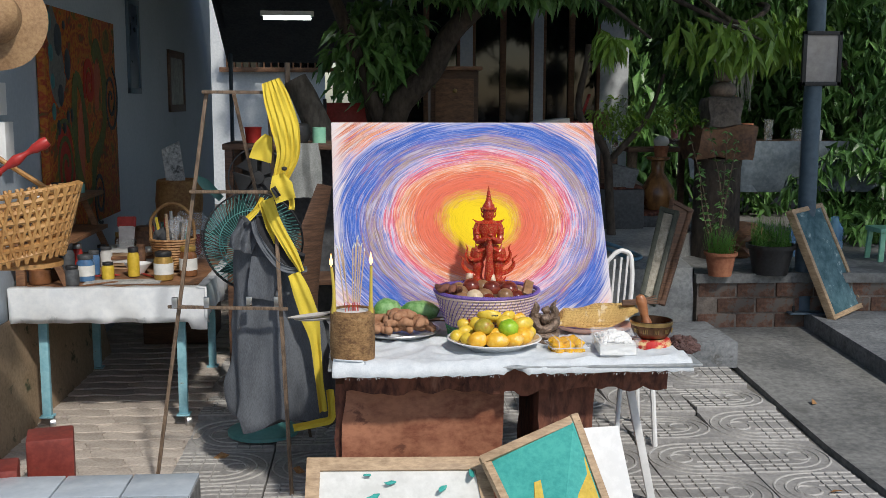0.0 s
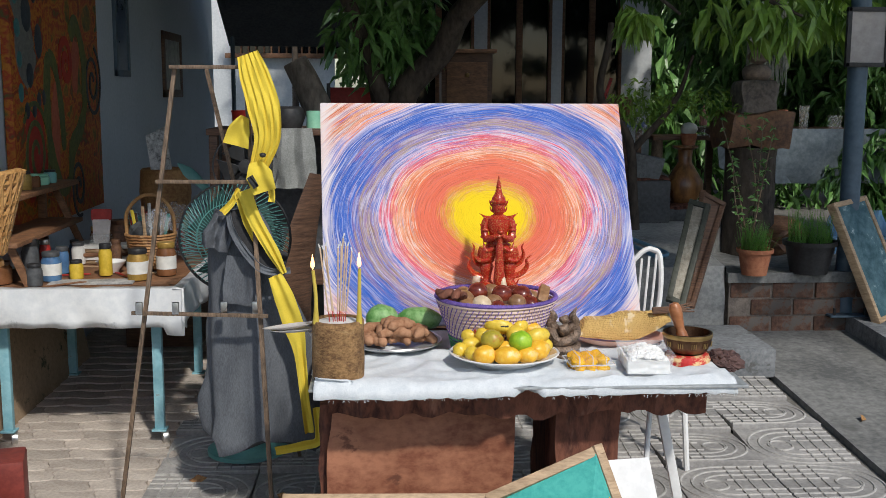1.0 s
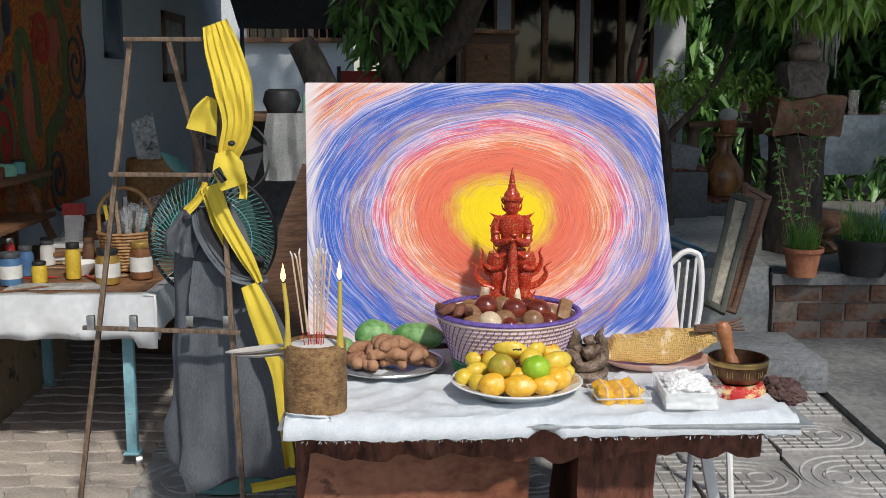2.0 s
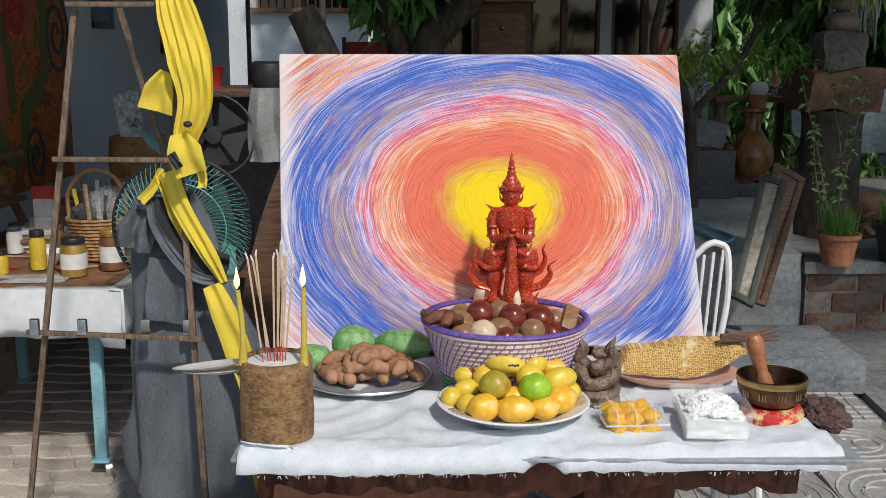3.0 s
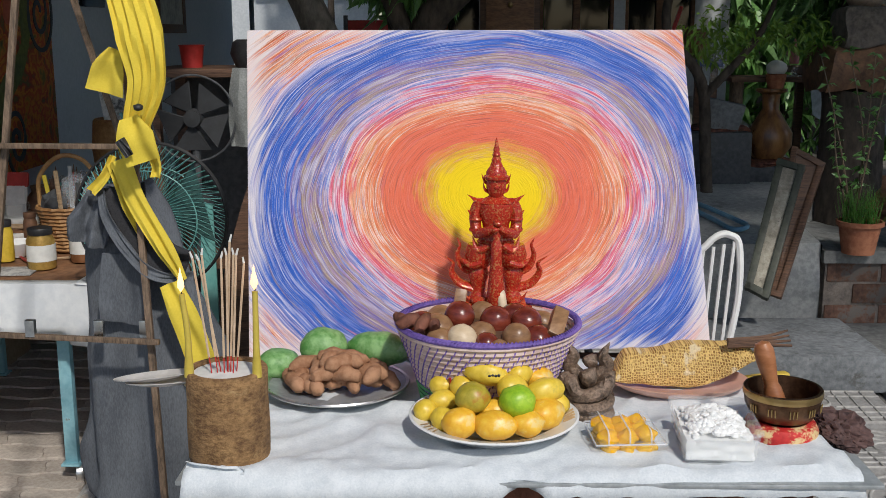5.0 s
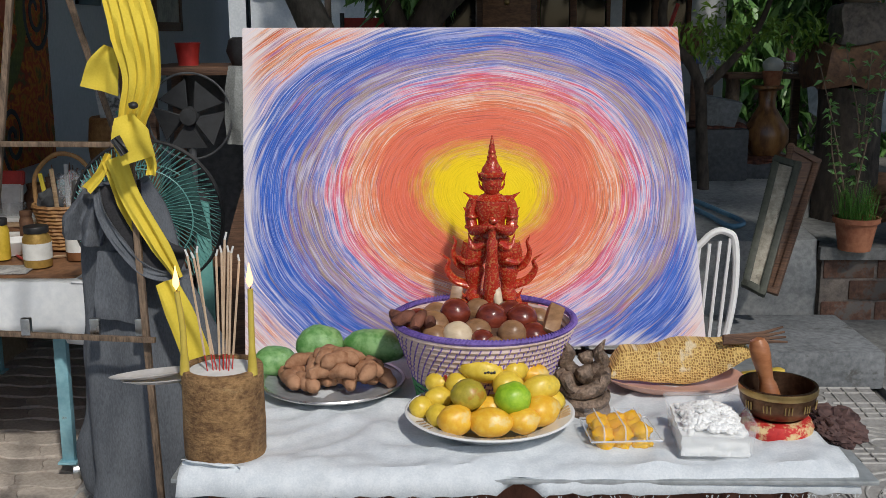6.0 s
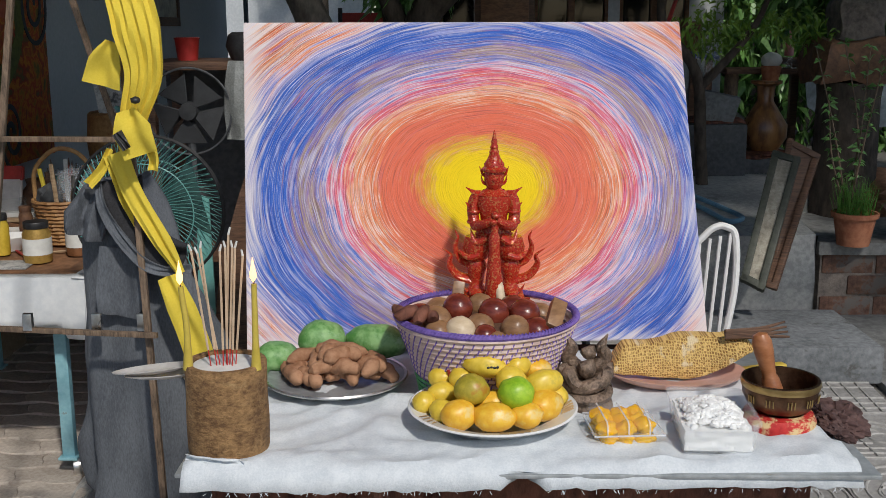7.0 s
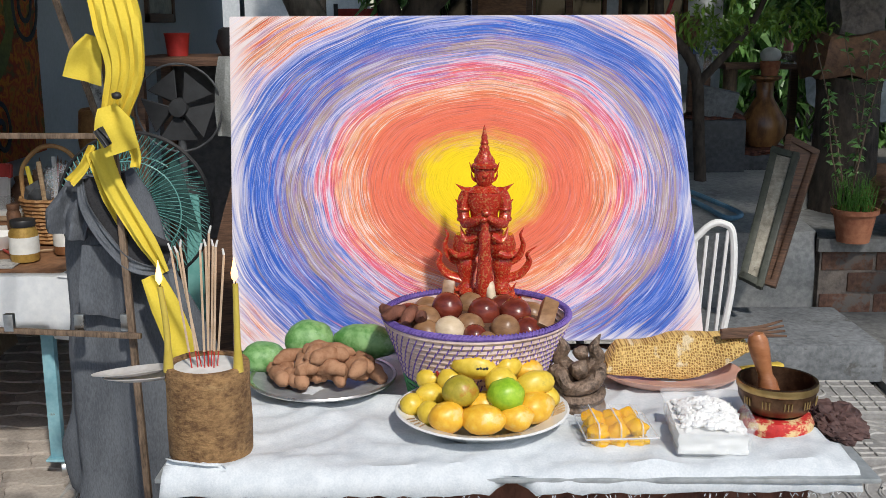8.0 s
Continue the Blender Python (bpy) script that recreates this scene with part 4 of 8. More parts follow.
M["candle"] = grainy("candle_wax", (0.48, 0.36, 0.05), (0.62, 0.48, 0.09), 0.4, 40, 8, 0.1)
M["incense"] = grainy("incense_stick", (0.5, 0.36, 0.24), (0.64, 0.48, 0.34), 0.85, 90, 10, 0.1)
M["incense_red"] = grainy("red_stick", (0.42, 0.02, 0.015), (0.6, 0.04, 0.03), 0.6, 90, 10, 0.1)
flame = bpy.data.materials.new("flame")
nt, bsdf = nodes_of(flame)
bsdf.inputs["Base Color"].default_value = (1, 0.6, 0.2, 1)
bsdf.inputs["Emission Color"].default_value = (1, 0.5, 0.18, 1)
bsdf.inputs["Emission Strength"].default_value = 3.0
for sx, h, lean in ((-0.062, 0.155, -0.006), (0.062, 0.16, 0.002)):
    c = thing("candle", (HX + sx, HY0 - 0.03, TZ + HH - 0.004), "thin yellow beeswax candle burning on the log", "candle", "candles")
    part("wax", tube(mesh(), smooth_path([(0, 0, 0), (0.001, 0, h * 0.5), (lean, 0, h)]), np.interp(np.linspace(0, 1, 13), [0, 0.12, 0.3, 1], [0.0095, 0.0085, 0.006, 0.005]).tolist(), 12), M["candle"], c)
    part("wick", tube(mesh(), [(lean, 0, h), (lean + 0.001, 0, h + 0.009)], 0.0012, 5), M["black"], c)
    part("flame", lathe(mesh(), [(0.0008, h + 0.003), (0.006, h + 0.012), (0.0062, h + 0.02), (0.003, h + 0.034), (0.0004, h + 0.048)], 12, Matrix.Translation((lean - 0.001, 0, 0))), flame, c, "small orange flame")
for i, (bx, by, tx, h) in enumerate(((-0.022, -0.02, -0.047, 0.2), (-0.012, -0.018, -0.031, 0.205), (-0.006, -0.015, -0.037, 0.195), (0.0, -0.02, 0.003, 0.2), (0.006, -0.016, 0.012, 0.205), (0.003, -0.01, 0.017, 0.225), (0.01, -0.014, 0.024, 0.205), (0.016, -0.02, 0.03, 0.205), (0.02, -0.01, 0.041, 0.19))):
    s = thing("incense_stick", (HX + bx, HY0 + by, TZ + HH - 0.008), "pale incense stick with red foot standing in ash", "incense stick", "incense sticks")
    h *= 1.17
    dx = (tx - bx) * 1.1
    part("red_foot", tube(mesh(), [(0, 0, 0), (dx * 0.18, 0, h * 0.18)], 0.0012, 6), M["incense_red"], s)
    part("stick", tube(mesh(), [(dx * 0.16, 0, h * 0.16), (dx * 0.95, 0, h * 0.95)], 0.0023, 6), M["incense"], s)
    part("burnt_tip", tube(mesh(), [(dx * 0.95, 0, h * 0.95), (dx + (0.003 if i % 2 else -0.003), 0, h)], [0.0024, 0.0018], 6), M["paper"], s, "grey ash tip")
ws = mesh()
band(ws, [(-0.06, 0, 0), (-0.02, -0.012, -0.004), (0.03, -0.02, -0.003), (0.05, -0.02, -0.004)], [0.02, 0.024, 0.018, 0.008], 1, 0.003, 0.003)
solo("cloth_fold", ws, M["cloth"], (HX - 0.005, HY0 - 0.07, TZ + 0.016), "turned-up fold of white cloth under the log", "cloth")
M["pewter"] = grainy("bright_pewter", (0.6, 0.57, 0.54), (0.75, 0.72, 0.69), 0.35, 40, 5, 0.05, metal=0.2)
# silver tray between log and robe
tr = thing("silver_tray", (-0.475, 2.12, 0.776), "stack of two shallow silver trays resting behind the incense log", "tray")
for k, (dx, dz, q) in enumerate(((0.012, 0.0, 0.72), (-0.004, 0.011, 0.78))):
    tilt = Matrix.Translation((dx, 0, dz)) @ pose(0, 0, 0, 0, -4 - 3 * k, 0)
    part("dish", lathe(mesh(), [(0.001, 0), (0.06 * q, 0), (0.085 * q, 0.005), (0.1 * q, 0.007), (0.102 * q, 0.009), (0.085 * q, 0.008), (0.06 * q, 0.004), (0.001, 0.003)], 40, tilt, 0.3), M["pewter"], tr)
part("stem", lathe(mesh(), [(0.03, 0.0), (0.02, -0.015), (0.016, -0.1), (0.02, -0.128), (0.022, -0.131)], 24, Matrix.Translation((0.075, 0.02, -0.004))), M["pewter"], tr)

# ---- small carved naga ----
M["bronze"] = grainy("dark_bronze", (0.06, 0.04, 0.028), (0.3, 0.21, 0.15), 0.42, 160, 30, 1.0, metal=0.3, depth=0.006)
bm = mesh()
lathe(bm, [(0.044, 0), (0.046, 0.006), (0.043, 0.02), (0.036, 0.024)], 28)
for k in range(2):
    pts = [(0.03 * math.cos(a) * (1 - 0.1 * k), -0.008 + 0.026 * math.sin(a), 0.038 + 0.022 * k + 0.012 * math.sin(a + k)) for a in np.linspace(0, 6.28, 24)]
    tube(bm, pts, 0.0145, 9)
for s in (-1, 1):
    tube(bm, smooth_path([(s * 0.012, 0, 0.06), (s * 0.03, -0.018, 0.08), (s * 0.024, -0.03, 0.062), (s * 0.006, -0.034, 0.05)]), 0.011, 8)
    tube(bm, smooth_path([(s * 0.008, 0.008, 0.07), (s * 0.03, 0.006, 0.1), (s * 0.024, 0.0, 0.125), (s * 0.034, 0.0, 0.15)]), np.interp(np.linspace(0, 1, 19), [0, 0.6, 1], [0.016, 0.011, 0.001]).tolist(), 8)
    blob(bm, (s * 0.036, 0.0, 0.075), (0.012, 0.014, 0.018), rough=0.3, sub=2)
blob(bm, (0, -0.018, 0.085), (0.016, 0.016, 0.02), rough=0.3, sub=2)
blob(bm, (0.004, 0.0, 0.112), (0.014, 0.012, 0.014), rough=0.3, sub=2)
bmesh.ops.scale(bm, verts=bm.verts, vec=(1.25, 1.15, 1.05))
for v in bm.verts:
    v.co += v.co.normalized() * 0.003 * noise.noise(v.co * 130)
solo("carved_serpent", bm, M["bronze"], (0.358, 2.325, TZ + 0.003), "small dark carved coiled serpent figure with two raised heads", "figurine")

# ---- yellow sweets box ----
M["sweet"] = grainy("golden_sweets", (0.76, 0.36, 0.002), (0.86, 0.5, 0.004), 0.22, 90, 12, 0.2)
yb = thing("sweets_box", (0.405, 2.145, TZ + 0.003), "clear plastic clamshell box of golden yellow sweets", "food box", turn=4)
bx = mesh()
box(bx, (-0.056, -0.055, 0), (0.056, 0.055, 0.03), 0.006)
part("tray", bx, M["clear"], yb)
part("lid", box(mesh(), (-0.058, -0.057, 0.031), (0.058, 0.057, 0.056), 0.008), M["clear"], yb, "clear lid")
part("lip", box(mesh(), (-0.066, -0.064, 0.0285), (0.07, 0.064, 0.0315), 0.001), M["clear"], yb)
rng = random.Random(19)
for lay, z0 in ((0, 0.017), (1, 0.039)):
    for i in range(3):
        for j in range(3):
            bm = blob(mesh(), (-0.034 + i * 0.034 + rng.uniform(-0.004, 0.004), -0.036 + j * 0.034 + rng.uniform(-0.004, 0.004), z0 + rng.uniform(-0.002, 0.002)), (0.0205, 0.019, 0.0145), (rng.uniform(-15, 15), rng.uniform(-15, 15), rng.uniform(0, 180)), 0.3, 7 * i + 3 * j + lay, 3)
            part("sweet", bm, M["sweet"], yb)
for x in (-0.04, 0.0, 0.04):
    part("lid_rib", tube(mesh(), [(x, -0.0585, 0.033), (x, -0.0575, 0.05), (x, -0.05, 0.0565), (x, 0.05, 0.0565)], 0.0016, 5), M["clear_rib"], yb)
part("lid_rim", tube(mesh(), [(-0.064, -0.062, 0.0325), (0.068, -0.062, 0.0325), (0.068, 0.062, 0.0325), (-0.064, 0.062, 0.0325), (-0.064, -0.062, 0.0325)], 0.0018, 5), M["clear_rib"], yb)

# ---- rice box ----
rb = thing("rice_box", (0.578, 2.155, TZ + 0.003), "frosted plastic tub heaped with cooked white rice", "food box", turn=-4)
bm = mesh()


def ring_of(scale, z, k=5, r=0.018):
    pts = []
    for cx, cy, a0 in ((1, 1, 0), (-1, 1, 90), (-1, -1, 180), (1, -1, 270)):
        for q in range(k + 1):
            a = radians(a0 + 90 * q / k)
            pts.append(bm.verts.new((scale * (cx * (0.074 - r) + r * math.cos(a)), scale * (cy * (0.1 - r) + r * math.sin(a)), z)))
    return pts


prev = None
for sc, z in ((0.86, 0.0), (0.9, 0.006), (0.99, 0.06), (1.04, 0.062), (1.04, 0.066), (0.98, 0.066), (0.97, 0.06), (0.885, 0.008)):
    cur = ring_of(sc, z)
    if prev:
        for i in range(len(cur)):
            j = (i + 1) % len(cur)
            bm.faces.new((prev[i], prev[j], cur[j], cur[i]))
    else:
        bm.faces.new(cur[::-1])
    prev = cur
bm.faces.new(prev)
part("tub", bm, M["frosted"], rb)
bm = box(mesh(), (-0.062, -0.086, 0.009), (0.062, 0.086, 0.046))
bmesh.ops.subdivide_edges(bm, edges=bm.edges[:], cuts=14, use_grid_fill=True)
for v in bm.verts:
    v.co += v.co.normalized() * 0.006 * noise.noise(v.co * 90)
for k in range(380):
    rr = random.Random(k)
    x, y = rr.uniform(-0.05, 0.05), rr.uniform(-0.072, 0.076)
    h = 0.045 + (0.024 + 0.012 * noise.noise(Vector((x * 40, y * 40, 2)))) * (1 - (x / 0.06) ** 2) * (1 - (y / 0.09) ** 2)
    blob(bm, (x, y, h), (rr.uniform(0.006, 0.01), rr.uniform(0.005, 0.009), 0.0055), (rr.uniform(-25, 25), rr.uniform(-25, 25), rr.uniform(0, 180)), 0.3, k, 2)
part("rice", bm, M["rice"], rb, "heap of cooked white rice")

# ---- singing bowl ----
M["brass"] = grainy("aged_brass", (0.06, 0.03, 0.018), (0.2, 0.11, 0.06), 0.36, 40, 6, 0.15, metal=0.9)
M["brass_light"] = grainy("bright_brass", (0.36, 0.24, 0.09), (0.5, 0.35, 0.15), 0.3, 40, 6, 0.1, metal=0.9)
M["red_silk"] = grainy("red_brocade", (0.4, 0.012, 0.012), (0.58, 0.03, 0.025), 0.6, 100, 9, 0.2, spots=((0.7, 0.52, 0.26), 26.0, 0.62))
bwx, bwy = 0.722, 2.205
solo("ring_cushion", lathe(mesh(), [(0.03, 0.002), (0.055, 0.0), (0.07, 0.009), (0.073, 0.022), (0.066, 0.036), (0.05, 0.04), (0.03, 0.03)], 40, None, 1, 0.02), M["red_silk"], (bwx, bwy, TZ + 0.003), "red and gold brocade ring cushion under the bowl", "cushion")
bw = thing("singing_bowl", (bwx, bwy, TZ + 0.04), "dark bronze singing bowl with engraved signs on a red cushion", "bowl")
part("body", lathe(mesh(), [(0.001, 0.0), (0.04, 0.0), (0.06, 0.012), (0.071, 0.035), (0.073, 0.05), (0.072, 0.062), (0.0745, 0.064), (0.0745, 0.068), (0.069, 0.068), (0.067, 0.05), (0.056, 0.016), (0.001, 0.006)], 56), M["brass"], bw)
part("rim_band", lathe(mesh(), [(0.0735, 0.052), (0.0755, 0.054), (0.0762, 0.06), (0.0755, 0.0655), (0.0735, 0.067)], 56, None, 1, 0, False), M["brass_light"], bw)
for k in range(5):
    a = -1.57 + (k - 2) * 0.55
    bm = mesh()
    for q in range(3):
        aa = a + (q - 1) * 0.09
        tube(bm, [(0.0725 * math.cos(aa), 0.0725 * math.sin(aa), 0.028), (0.074 * math.cos(aa), 0.074 * math.sin(aa), 0.043)], 0.0015, 4)
    part("engraving", bm, M["brass_light"], bw)
solo("mallet", lathe(mesh(), [(0.014, 0.0), (0.0195, 0.004), (0.0205, 0.034), (0.0175, 0.06), (0.0135, 0.07), (0.0145, 0.082), (0.019, 0.118), (0.0195, 0.138), (0.014, 0.152), (0.001, 0.157)], 20, pose(0, 0, 0, -8, -14, 0)), wood_mat("mallet_wood", (0.26, 0.09, 0.03), (0.42, 0.17, 0.07), (4, 4, 10), 0.35), (bwx - 0.005, bwy - 0.005, TZ + 0.045), "turned orange-brown wooden mallet standing in the bowl", "mallet")

# ---- honeycomb plate ----
M["pink"] = grainy("pink_china", (0.62, 0.34, 0.26), (0.72, 0.43, 0.34), 0.3, 20, 3, 0.0)
hp = thing("pink_plate", (0.575, 2.475, TZ + 0.003), "salmon pink oval plate under the honeycomb", "plate")
part("dish", lathe(mesh(), [(0.001, 0), (0.09, 0.0), (0.13, 0.015), (0.152, 0.028), (0.154, 0.032), (0.148, 0.032), (0.125, 0.021), (0.001, 0.007)], 48, None, 0.72), M["pink"], hp)
hc = bpy.data.materials.new("honeycomb")
nt, bsdf = nodes_of(hc)
co = coords(nt, (1, 0.0, 1))
vo = put(nt, "ShaderNodeTexVoronoi", Scale=190.0, Randomness=0.5)
vo.feature = "DISTANCE_TO_EDGE"
nz = put(nt, "ShaderNodeTexNoise", Scale=14.0, Detail=3.0)
nt.links.new(co, vo.inputs["Vector"])
nt.links.new(co, nz.inputs["Vector"])
cell = ramp(nt, vo.outputs[0], [(0.05, (0.74, 0.5, 0.17)), (0.28, (0.27, 0.135, 0.03))])
capd = ramp(nt, nz.outputs[0], [(0.55, (0, 0, 0)), (0.58, (0.9, 0.9, 0.9))])
nt.links.new(mix(nt, capd, cell, (0.74, 0.6, 0.38)), bsdf.inputs["Base Color"])
bsdf.inputs["Roughness"].default_value = 0.6
bp = put(nt, "ShaderNodeBump", Strength=0.5, Distance=0.003)
nt.links.new(math_node(nt, "SUBTRACT", 1.0, math_node(nt, "MULTIPLY", vo.outputs[0], 4.0)), bp.inputs["Height"])
nt.links.new(bp.outputs[0], bsdf.inputs["Normal"])
bm = mesh()
secs = []
for i in range(31):
    u = i / 30
    x = -0.16 + 0.325 * u
    lo = 0.012 + 0.03 * (1 - u) ** 3 + 0.3 * max(0.0, u - 0.6) ** 1.6
    hi = 0.074 + 0.036 * u + 0.004 * math.sin(u * 14) - 0.05 * max(0.0, 0.12 - u) / 0.12 - 0.03 * max(0.0, u - 0.93) / 0.07
    yy = 0.03 * math.sin(u * 3)
    secs.append([bm.verts.new((x + 0.02 * (z - 0.5), yy + off - 0.016 * math.sin(z * math.pi) * (1 if off < 0 else 0) + 0.05 * (z - 0.5) + 0.006 * noise.noise(Vector((u * 9, z * 5, off * 50))), lo + (hi - lo) * z)) for off, zs in ((-0.018, np.linspace(0, 1, 9)), (0.018, np.linspace(1, 0, 9))) for z in zs])
for p, q in zip(secs, secs[1:]):
    for k in range(len(p)):
        j = (k + 1) % len(p)
        bm.faces.new((p[k], p[j], q[j], q[k]))
bm.faces.new(secs[0])
bm.faces.new(secs[-1][::-1])
comb = solo("honeycomb", bm, hc, (0.568, 2.465, TZ + 0.006), "golden wild honeycomb slab with white capped cells on a branch", "honeycomb")
br = mesh()
for k in range(4):
    tube(br, smooth_path([(0.11, 0.0, 0.105 + 0.004 * k), (0.19, 0.01 * (k - 1.5), 0.112 + 0.003 * k), (0.245, 0.012 * (k - 1.5), 0.112 + 0.008 * k)]), np.interp(np.linspace(0, 1, 13), [0, 1], [0.0065, 0.0025]).tolist(), 7)
part("branch", br, M["darkwood"], comb, "torn reddish twig end")
solo("knife", box(mesh(), (-0.05, -0.012, 0), (0.06, 0.012, 0.016), 0.005), grainy("yellow_handle", (0.6, 0.42, 0.06), (0.72, 0.52, 0.1), 0.4), (0.79, 2.55, TZ + 0.003), "yellow-handled knife lying behind the honeycomb", "knife", turn=20)
dr = blob(mesh(), (0, 0, 0.012), (0.05, 0.095, 0.022), (0, 0, -8), 0.3, 12, 5)
for v in dr.verts:
    v.co += v.co.normalized() * (0.016 * abs(noise.noise(v.co * 45)) - 0.01 * abs(noise.noise(v.co * 110)))
solo("gnarled_root", dr, grainy("dark_root", (0.05, 0.026, 0.024), (0.15, 0.085, 0.075), 0.8, 60, 12, 0.7), (0.855, 2.25, 0.632), "gnarled dark reddish root lying at the table's edge", "root")

# ---- pictures in front of the table ----
M["teal_paint"] = grainy("teal_artwork", (0.02, 0.3, 0.27), (0.06, 0.42, 0.36), 0.6, 60, 5, 0.2)
M["yellow_paint"] = grainy("yellow_artwork", (0.5, 0.34, 0.02), (0.66, 0.46, 0.05), 0.6, 60, 8, 0.2, spots=((0.3, 0.25, 0.05), 10.0, 0.2))
M["blue_paint"] = grainy("blue_artwork", (0.03, 0.06, 0.2), (0.08, 0.12, 0.3), 0.6, 60, 8, 0.2)
A1 = [Vector(p) for p in ((-0.497, 1.62, 0.02), (0.16, 1.62, 0.02), (0.1, 1.9, 0.36), (-0.487, 1.9, 0.368))]
f1 = frame_of("framed_sketch", A1, 0.045, 0.02, M["wood"], M["paper"], "white panel with green marks in a raw wooden frame", "picture", "panel")
for k, (u, v, s) in enumerate(((0.3, 0.86, 0.02), (0.42, 0.8, 0.03), (0.33, 0.7, 0.04), (0.7, 0.75, 0.035), (0.86, 0.86, 0.05), (0.8, 0.55, 0.05), (0.5, 0.5, 0.05))):
    part("green_mark", blob(mesh(), ((u - 0.5) * 0.6, -0.005 + 0.28 * v - 0.0, 0.348 * v), (s * 0.7, 0.004, s * 0.22), (-50, 0, 20 * k), 0.5, k, 2), M["teal_paint"], f1, "teal brush mark")
A2 = [Vector(p) for p in ((0.26, 1.5, 0.03), (0.56, 1.6, 0.02), (0.392, 1.85, 0.52), (0.072, 1.82, 0.392))]
f2 = frame_of("framed_artwork", A2, 0.028, 0.024, M["wood"], M["teal_paint"], "teal artwork with a plain yellow shape in a raw wooden frame", "picture", "artwork")
bm = mesh()
o2 = (A2[0] + A2[1]) / 2
u2, v2 = A2[1] - A2[0], A2[3] - A2[0]
n2v = u2.cross(v2).normalized()


def at2(u, v, h=0.0):
    return A2[0] + u2 * u + (A2[2] - A2[0] - u2 - v2) * u * v + v2 * v + n2v * (h + 0.004) - o2


for loop, h, mt, nm in ((((0.2, 0.12), (0.86, 0.12), (0.9, 0.75), (0.8, 0.9), (0.62, 0.72), (0.35, 0.72), (0.2, 0.5)), 0.001, "yellow_paint", "yellow_shape"), (((0.34, 0.55), (0.52, 0.5), (0.6, 0.58), (0.46, 0.64)), 0.002, "blue_paint", "blue_mark"), (((0.3, 0.42), (0.5, 0.4), (0.62, 0.45), (0.46, 0.47)), 0.002, "blue_paint", "blue_mark")):
    bm = mesh()
    fr = [bm.verts.new(at2(u, v, h)) for u, v in loop]
    bk = [bm.verts.new(at2(u, v, h - 0.003)) for u, v in loop]
    bm.faces.new(fr)
    bm.faces.new(bk[::-1])
    for i in range(len(fr)):
        bm.faces.new((fr[i], fr[i - 1], bk[i - 1], bk[i]))
    part(nm, bm, M[mt], f2, smooth=False)
solo("white_board", sheet(mesh(), ((0.5, 1.72, 0.0), (0.62, 1.75, 0.0), (0.55, 1.95, 0.44), (0.42, 1.93, 0.44)), 0.012, bevel=0.002), M["white"], (0, 0, 0), "white board leaning behind the small artwork", "board")

# ---- wooden easel with robe ----
ea = thing("wooden_easel", (-0.85, 2.6, 0), "thin weathered wooden stand with two crossbars, holding hung clothes", "stand")
O = Vector((-0.85, 2.6, 0))


def rel(p):
    return Vector(p) - O


for a, b, w in (((-1.125, 2.62, 0), (-0.885, 2.62, 1.55), 0.014), ((-0.588, 2.53, 0), (-0.655, 2.6, 1.55), 0.015), ((-0.55, 3.2, 0.0), (-0.79, 2.66, 1.54), 0.013)):
    part("leg", bar(mesh(), rel(a), rel(b), w, w), M["stick"], ea)
for a, b in (((-0.9, 2.6, 1.547), (-0.63, 2.59, 1.547)), ((-0.955, 2.595, 1.175), (-0.615, 2.575, 1.175)), ((-1.05, 2.595, 0.735), (-0.59, 2.53, 0.735))):
    part("crossbar", bar(mesh(), rel(a), rel(b), 0.012, 0.012), M["stick"], ea)
for x in (-1.02, -0.9, -0.74, -0.635):
    part("bracket", box(mesh(), (x - 0.011, -0.035, 0.735), (x + 0.011, -0.02, 0.775), 0.002, Matrix.Translation((0.85, 0, 0))), M["silver"], ea, "small metal clip")

# robe
bm = mesh()
rows = []
NZ, NA = 40, 64
for k in range(NZ + 1):
    t = k / NZ
    z = 1.07 - 0.83 * t
    w = np.interp(t, [0, 0.08, 0.2, 0.45, 0.8, 0.95, 1.0], [0.07, 0.095, 0.115, 0.15, 0.215, 0.22, 0.19])
    cx = np.interp(t, [0, 0.2, 0.6, 1.0], [-0.715, -0.695, -0.645, -0.615])
    row = []
    for i in range(NA):
        a = 2 * math.pi * i / NA
        f = 1 + (0.03 + 0.08 * t) * math.sin(a * 7 + 2 * noise.noise(Vector((t * 2, a, 0)))) + 0.12 * noise.noise(Vector((math.cos(a) * 2, math.sin(a) * 2, t * 5)))
        row.append(bm.verts.new((cx + w * f * math.cos(a), 2.72 + 0.085 * f * math.sin(a), z - 0.03 * math.cos(a * 3 + 1) * (t > 0.98) + 0.02 * noise.noise(Vector((a, 5, 0))))))
    rows.append(row)
for p, q in zip(rows, rows[1:]):
    for i in range(NA):
        bm.faces.new((p[i], p[(i + 1) % NA], q[(i + 1) % NA], q[i]))
bm.faces.new(rows[0])
bm.faces.new(rows[-1][::-1])
robe = solo("robe", bm, M["denim"], (0, 0, 0), "long dark grey denim robe hanging on the wooden stand", "robe")
part("sleeve", band(mesh(), [(-0.742, 2.620, 1.057), (-0.759, 2.600, 0.995), (-0.775, 2.600, 0.949)], [0.06, 0.1, 0.09], 2, 0.015, 0.02), M["denim"], robe)
part("pocket", band(mesh(), [(-0.680, 2.600, 0.922), (-0.692, 2.605, 0.814), (-0.700, 2.610, 0.758)], [0.1, 0.11, 0.1], 1, 0.006, 0.012, 4), M["denim"], robe, "patch pocket")
